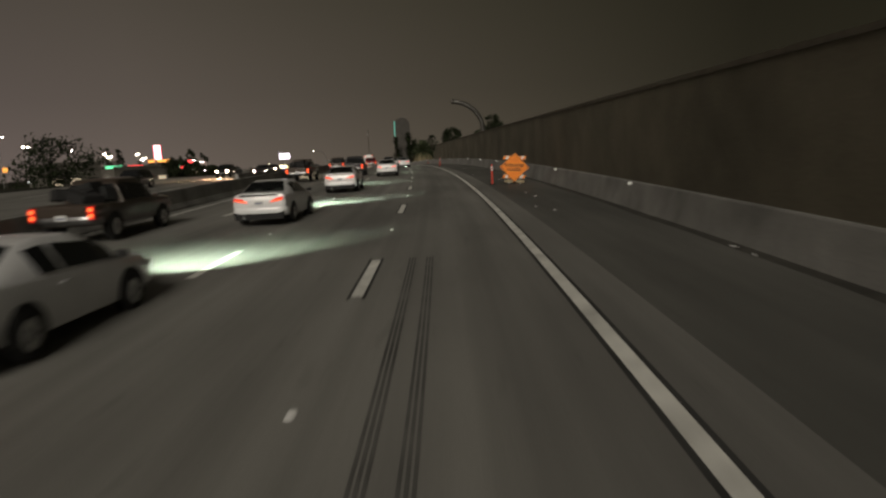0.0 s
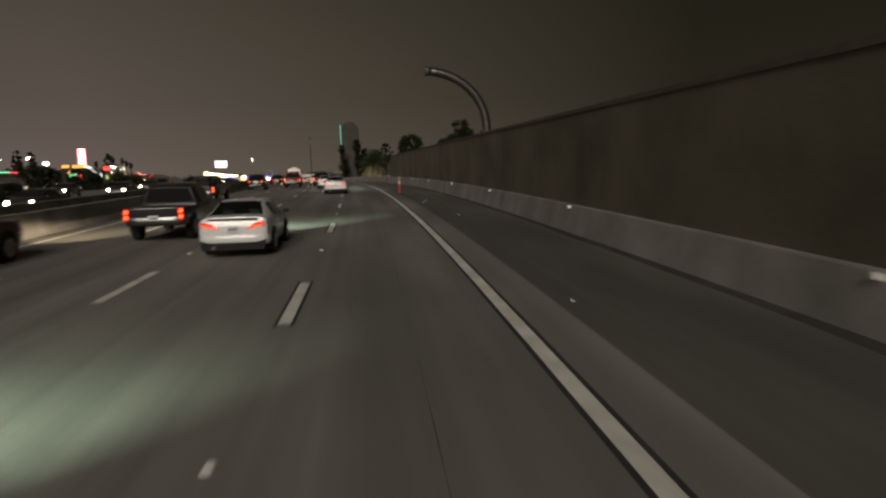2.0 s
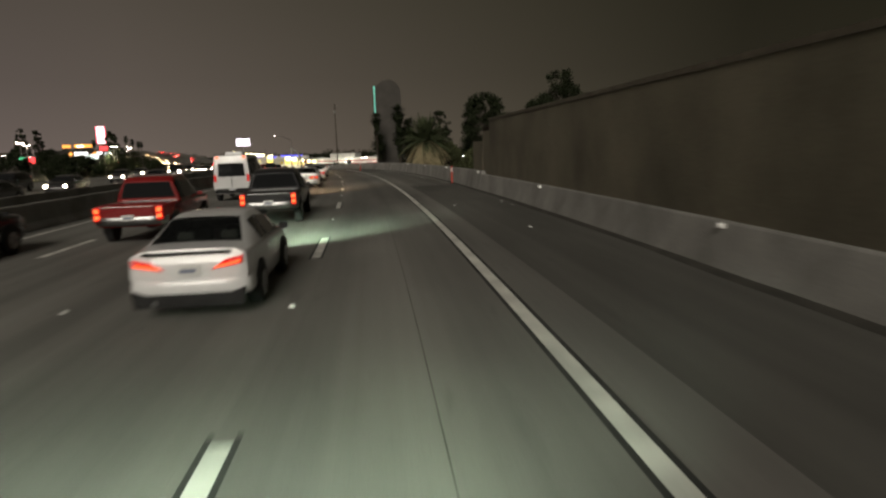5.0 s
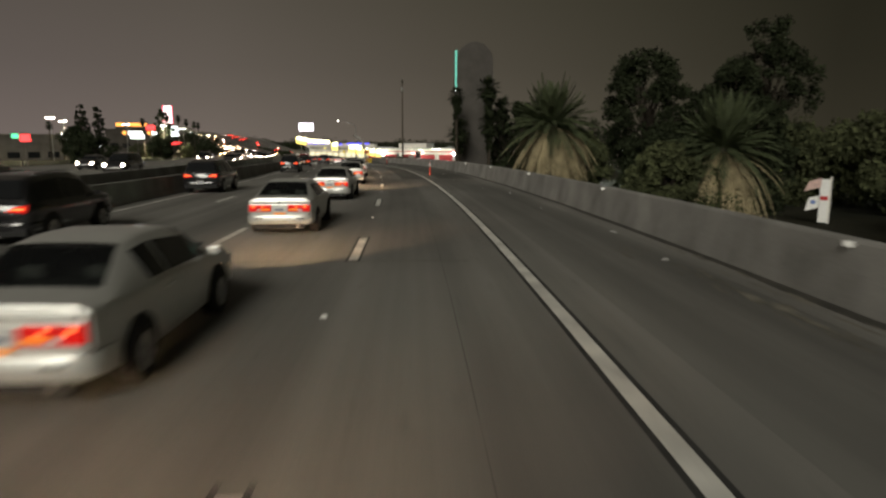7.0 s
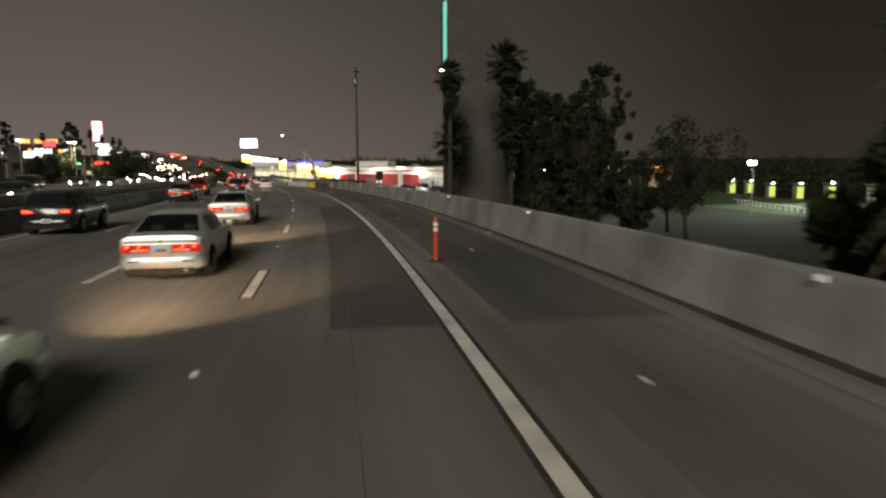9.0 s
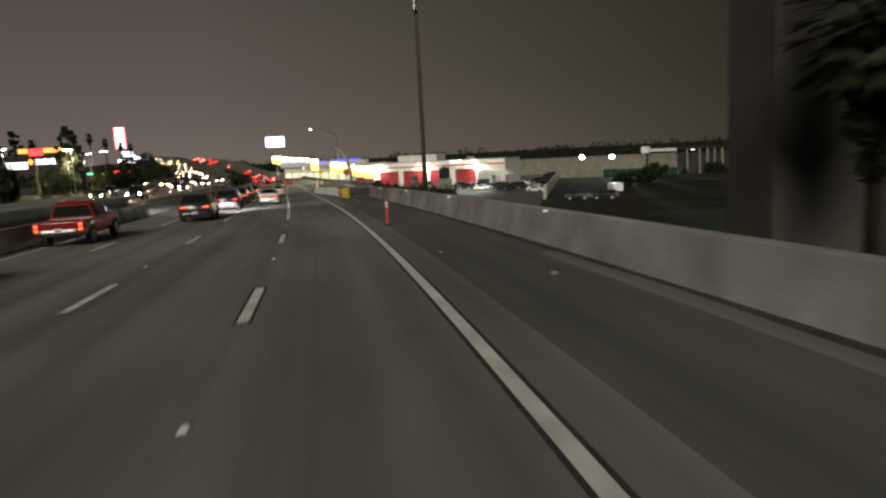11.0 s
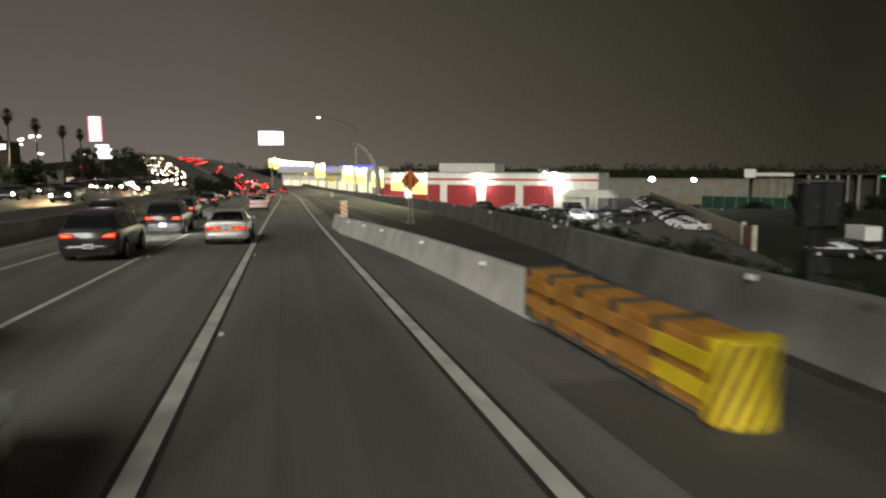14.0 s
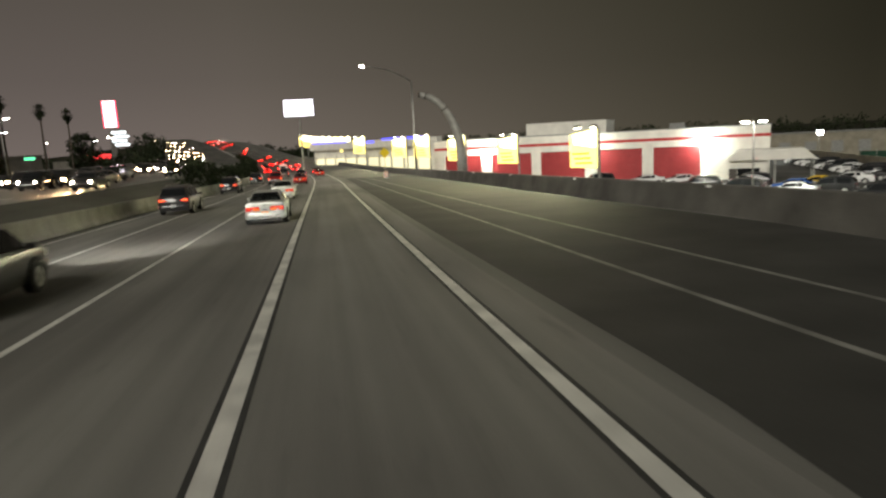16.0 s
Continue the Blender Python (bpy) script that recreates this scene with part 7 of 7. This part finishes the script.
def lot_lamp(m, h):
    t = thing("lot_lamp", m, "tall twin-headed parking lot lamp across the freeway", "street lamp", "lot lamps across the freeway")
    part("pole", Geo().tube([(0, 0, 0), (0, 0, h)], [0.12, 0.08], 8), M_STEEL, t)
    for sx in (-1, 1):
        hd = part("head", Geo().box((sx * 0.8, 0, h), (1.0, 0.4, 0.16)), M_DARK_STEEL, t)
        part("lens", Geo().box((sx * 0.8, -0.1, h - 0.1), (0.8, 0.5, 0.12)), M_LAMP, hd)
    return t


first_lamp = lot_lamp(on_side(455, -66), 13.5)
for s, l in ((482, -62), (435, -78), (500, -70), (405, -92), (380, -88), (350, -100), (310, -96), (275, -102), (540, -80), (575, -95), (605, -62), (640, -88), (240, -108), (190, -100), (120, -96)):
    copy_thing(first_lamp, on_side(s, l))

# green-lit kiosks and the far lot east of the trees
M_KIOSK = mat("kiosk_green", (0.30, 0.36, 0.10), 0.8, vary=0.2, emit=(0.62, 0.75, 0.12), power=0.9)
k0 = None
for x, y in ((56.0, 384.2), (61.0, 383.9), (58.6, 364.2), (57.0, 345.7), (58.4, 334.6), (53.0, 309.0)):
    z = float(ground_height(np.array([x]), np.array([y]))[0])
    if k0 is None:
        k0 = thing("lit_kiosk", pose(x, y, z, 0, 0, 20), "small yellow-green lit kiosk beside a path", "kiosk", "lit kiosks")
        part("wall", Geo().box((0, 0, 1.5), (2.2, 1.2, 3.6)), M_TAN, k0)
        part("lit_panel", Geo().box((0, -0.63, 1.7), (1.9, 0.05, 2.7)), M_KIOSK, k0, "yellow-green lit panel")
        part("roof", Geo().box((0, 0, 3.7), (2.7, 1.8, 0.2)), M_ROOF, k0)
        part("lamp", Geo().box((0, -0.8, 3.9), (0.4, 0.4, 0.14)), M_LAMP, k0)
    else:
        copy_thing(k0, pose(x, y, z, 0, 0, 20))
rail = thing("fence", pose(0, 0, 0), "low pale rail fence along the far path", "fence")
for i in range(26):
    x, y = 22 + i * 0.5, 248 + i * 3.0
    z = float(ground_height(np.array([x]), np.array([y]))[0])
    part("post", Geo().box((x, y, z + 0.5), (0.12, 0.12, 1.0)), M_STUCCO, rail)
    part("rail", Geo().box((x + 0.07, y + 1.5, z + 0.85), (0.06, 3.0, 0.1)), M_STUCCO, rail)
tagged(rail, "low pale rail fence along the far path")
# lot lamps seen through the trees
through_lamp = thing("lot_lamp", on_side(262, 30), "bright lot lamp seen through the trees", "street lamp", "lot lamps behind the trees")
part("pole", Geo().tube([(0, 0, 0), (0, 0, 7.6)], [0.1, 0.07], 8), M_STEEL, through_lamp)
hd = part("head", Geo().box((0, 0, 7.7), (0.9, 0.5, 0.2)), M_DARK_STEEL, through_lamp)
part("lens", Geo().box((0, -0.3, 7.45), (0.9, 0.4, 0.5)), M_FLOOD_LENS, hd)
for s, l in ((285, 55), (268, 62)):
    copy_thing(through_lamp, on_side(s, l))
park = bpy.data.lights.new("park_lamp_light", "SPOT")
park.energy, park.color, park.spot_size, park.spot_blend, park.shadow_soft_size = 26000, (0.8, 1.0, 0.7), radians(140), 0.7, 0.3
pk = new("park_lamp_light", park)
pk.matrix_world = look((44, 320, 4.5), (36, 296, -5))
# pale board leaning behind the barrier
bx, by = 10.2, 196.2
bz = float(ground_height(np.array([bx]), np.array([by]))[0])
board = thing("board_sign", pose(bx, by, bz, 0, 0, -24), "tall pale board with faded red and blue print", "sign")
part("post", Geo().box((0.62, 0, 1.75), (0.12, 0.12, 3.5)), M_STUCCO, board)
part("panel", Geo().box((0.25, 0, 1.7), (0.62, 0.06, 3.2)), M_WHITE_SHEET, board, "tall white panel", bevel=0.01)
part("print_bar", Geo().box((0.25, -0.04, 1.9), (0.5, 0.012, 0.3)), M_RED_TRIM, board)
part("wing_panel", Geo().poly([(-0.95, 0.9), (-0.1, 1.2), (-0.1, 2.1), (-0.75, 1.9)], 0.06), M_WHITE_SHEET, board, "smaller white panel")
part("print_mark", Geo().box((-0.45, -0.04, 1.6), (0.3, 0.012, 0.26)), mat("faded_blue_print", (0.12, 0.2, 0.45), 0.6, vary=0.2, scale=4), board)
part("top_panel", Geo().poly([(-1.1, 2.35), (0.0, 2.7), (0.0, 3.4), (-0.8, 3.1)], 0.06), mat("faded_pink_panel", (0.6, 0.42, 0.38), 0.7, vary=0.25, scale=3), board, "faded pink panel")

M_GREEN_CLOTH = mat("green_windscreen_cloth", (0.015, 0.05, 0.03), 0.9, vary=0.3, scale=1.0, fine=20)
# tall green windscreen fence beyond the lot wall
fence = thing("fence", pose(5.5, 478.5, -13.6, 0, 0, -28), "tall dark green windscreen fence beyond the lot wall", "fence")
for i in range(10):
    part("post", Geo().tube([(i * 3.0, 0, 0), (i * 3.0, 0, 7.4)], 0.06, 8), M_STEEL, fence)
for i in range(9):
    part("screen", Geo().box((i * 3.0 + 1.5, 0, 3.6), (2.86, 0.03, 7.0)), M_GREEN_CLOTH, fence)

# park lawn and the dark trees behind the kiosks
M_LAWN = mat("park_lawn", (0.045, 0.075, 0.028), 0.95, vary=0.4, scale=0.3, fine=6, bump=0.4)
lx, ly = np.meshgrid(np.arange(24, 60, 3.0), np.arange(252, 400, 4.0))
lz = ground_height(lx.ravel(), ly.ravel()) + 0.06
w = lx.shape[1]
lawn = Geo().add(np.stack([lx.ravel(), ly.ravel(), lz], -1).tolist(), [(i * w + j, i * w + j + 1, (i + 1) * w + j + 1, (i + 1) * w + j) for i in range(lx.shape[0] - 1) for j in range(w - 1)])
tagged(obj("lawn", lawn, M_LAWN), "green park lawn below the freeway", "lawn", "", "structure")
rng = np.random.default_rng(77)
cs = []
for i in range(240):
    x, y = rng.uniform(64, 120), rng.uniform(285, 470)
    cs.append((x, y, float(ground_height(np.array([x]), np.array([y]))[0]) + rng.uniform(0.8, 7.5)))
tagged(obj("park_woods", leaf_cloud(cs, [rng.uniform(1.4, 3.2) for _ in cs], 14000, 0.55, rng), M_LEAF), "dark trees behind the lit kiosks", "trees", "", "stuff")

# twin-headed lamp standing in the lot
twin = thing("lot_lamp", pose(-41.6, 390.4, -7.2), "tall twin-headed lamp in the parking lot", "street lamp")
part("pole", Geo().tube([(0, 0, 0), (0, 0, 7.8)], [0.1, 0.07], 10), M_STEEL, twin)
for sx in (-1, 1):
    hd = part("head", Geo().box((sx * 0.75, 0, 7.85), (0.7, 0.36, 0.14)), M_DARK_STEEL, twin, bevel=0.02)
    part("lens", Geo().box((sx * 0.75, -0.06, 7.74), (0.6, 0.34, 0.09)), M_LAMP, hd)
tw = bpy.data.lights.new("lot_lamp_light", "SPOT")
tw.energy, tw.color, tw.spot_size, tw.spot_blend, tw.shadow_soft_size = 9000, (0.95, 1.0, 0.86), radians(150), 0.5, 0.3
tl = new("lot_lamp_light", tw)
tl.parent = twin
tl.matrix_basis = pose(0, 0, 7.6)

# small shop signs and lamps spread along the far side
def sign_post(m, h, w, tall, lit, label):
    t = thing("shop_sign", m, label, "sign", "shop signs across the freeway")
    part("post", Geo().tube([(0, 0.2, 0), (0, 0.2, h)], [0.16, 0.12], 8), M_DARK_STEEL, t)
    part("cabinet", Geo().box((0, 0.1, h), (w + 0.3, 0.5, tall + 0.3)), M_DARK_STEEL, t, bevel=0.03)
    part("face", Geo().box((0, -0.18, h), (w, 0.06, tall)), lit, t, "glowing sign face")
    return t


M_SIGN_WHITE = mat("white_sign_light", (0.9, 0.9, 0.9), 0.4, vary=0, emit=(0.9, 1.0, 0.95), power=2.2)
rnd_s = random.Random(21)
for i in range(16):
    s, l = rnd_s.uniform(250, 640), rnd_s.uniform(-150, -62)
    lit, word = ((M_SIGN_RED, "red"), (M_SIGN_GREEN, "green"), (M_ORANGE_LIT, "orange"), (M_SIGN_WHITE, "white"), (M_SIGN_WHITE, "white"))[i % 5]
    mm = on_side(s, l)
    sign_post(Matrix.Translation(mm.translation) @ pose(0, 0, 0, 0, 0, math.degrees(head(s)) + 20), rnd_s.uniform(4, 9), rnd_s.uniform(1.4, 4.2), rnd_s.uniform(0.6, 1.6), lit, "small glowing %s shop sign on a post" % word)
for i in range(8):
    copy_thing(first_lamp, on_side(rnd_s.uniform(300, 680), rnd_s.uniform(-170, -66)))
for s, l, z, w, tall, lit, word in ((430, -68.3, 8.5, 3.2, 1.8, M_SIGN_RED, "red"), (430, -73.3, 5.1, 5.0, 1.8, M_SIGN_WHITE, "white")):
    mm = on_side(s, l)
    sign_post(Matrix.Translation(mm.translation) @ pose(0, 0, 0, 0, 0, math.degrees(head(s)) + 20), z - mm.translation.z, w, tall, lit, "glowing %s sign on a post beside the stores" % word)
# light of the lot lamps on the ground across the freeway
for s, l, h in ((455, -66, 13.5), (435, -78, 13.5), (405, -92, 13.5), (350, -100, 13.5), (310, -96, 13.5)):
    glow = bpy.data.lights.new("lot_lamp_light", "SPOT")
    glow.energy, glow.color, glow.spot_size, glow.spot_blend, glow.shadow_soft_size = 70000, (1.0, 0.86, 0.58), radians(160), 0.6, 0.5
    mm = on_side(s, l)
    new("lot_lamp_light", glow).matrix_world = pose(mm.translation.x, mm.translation.y, mm.translation.z + h - 0.3)
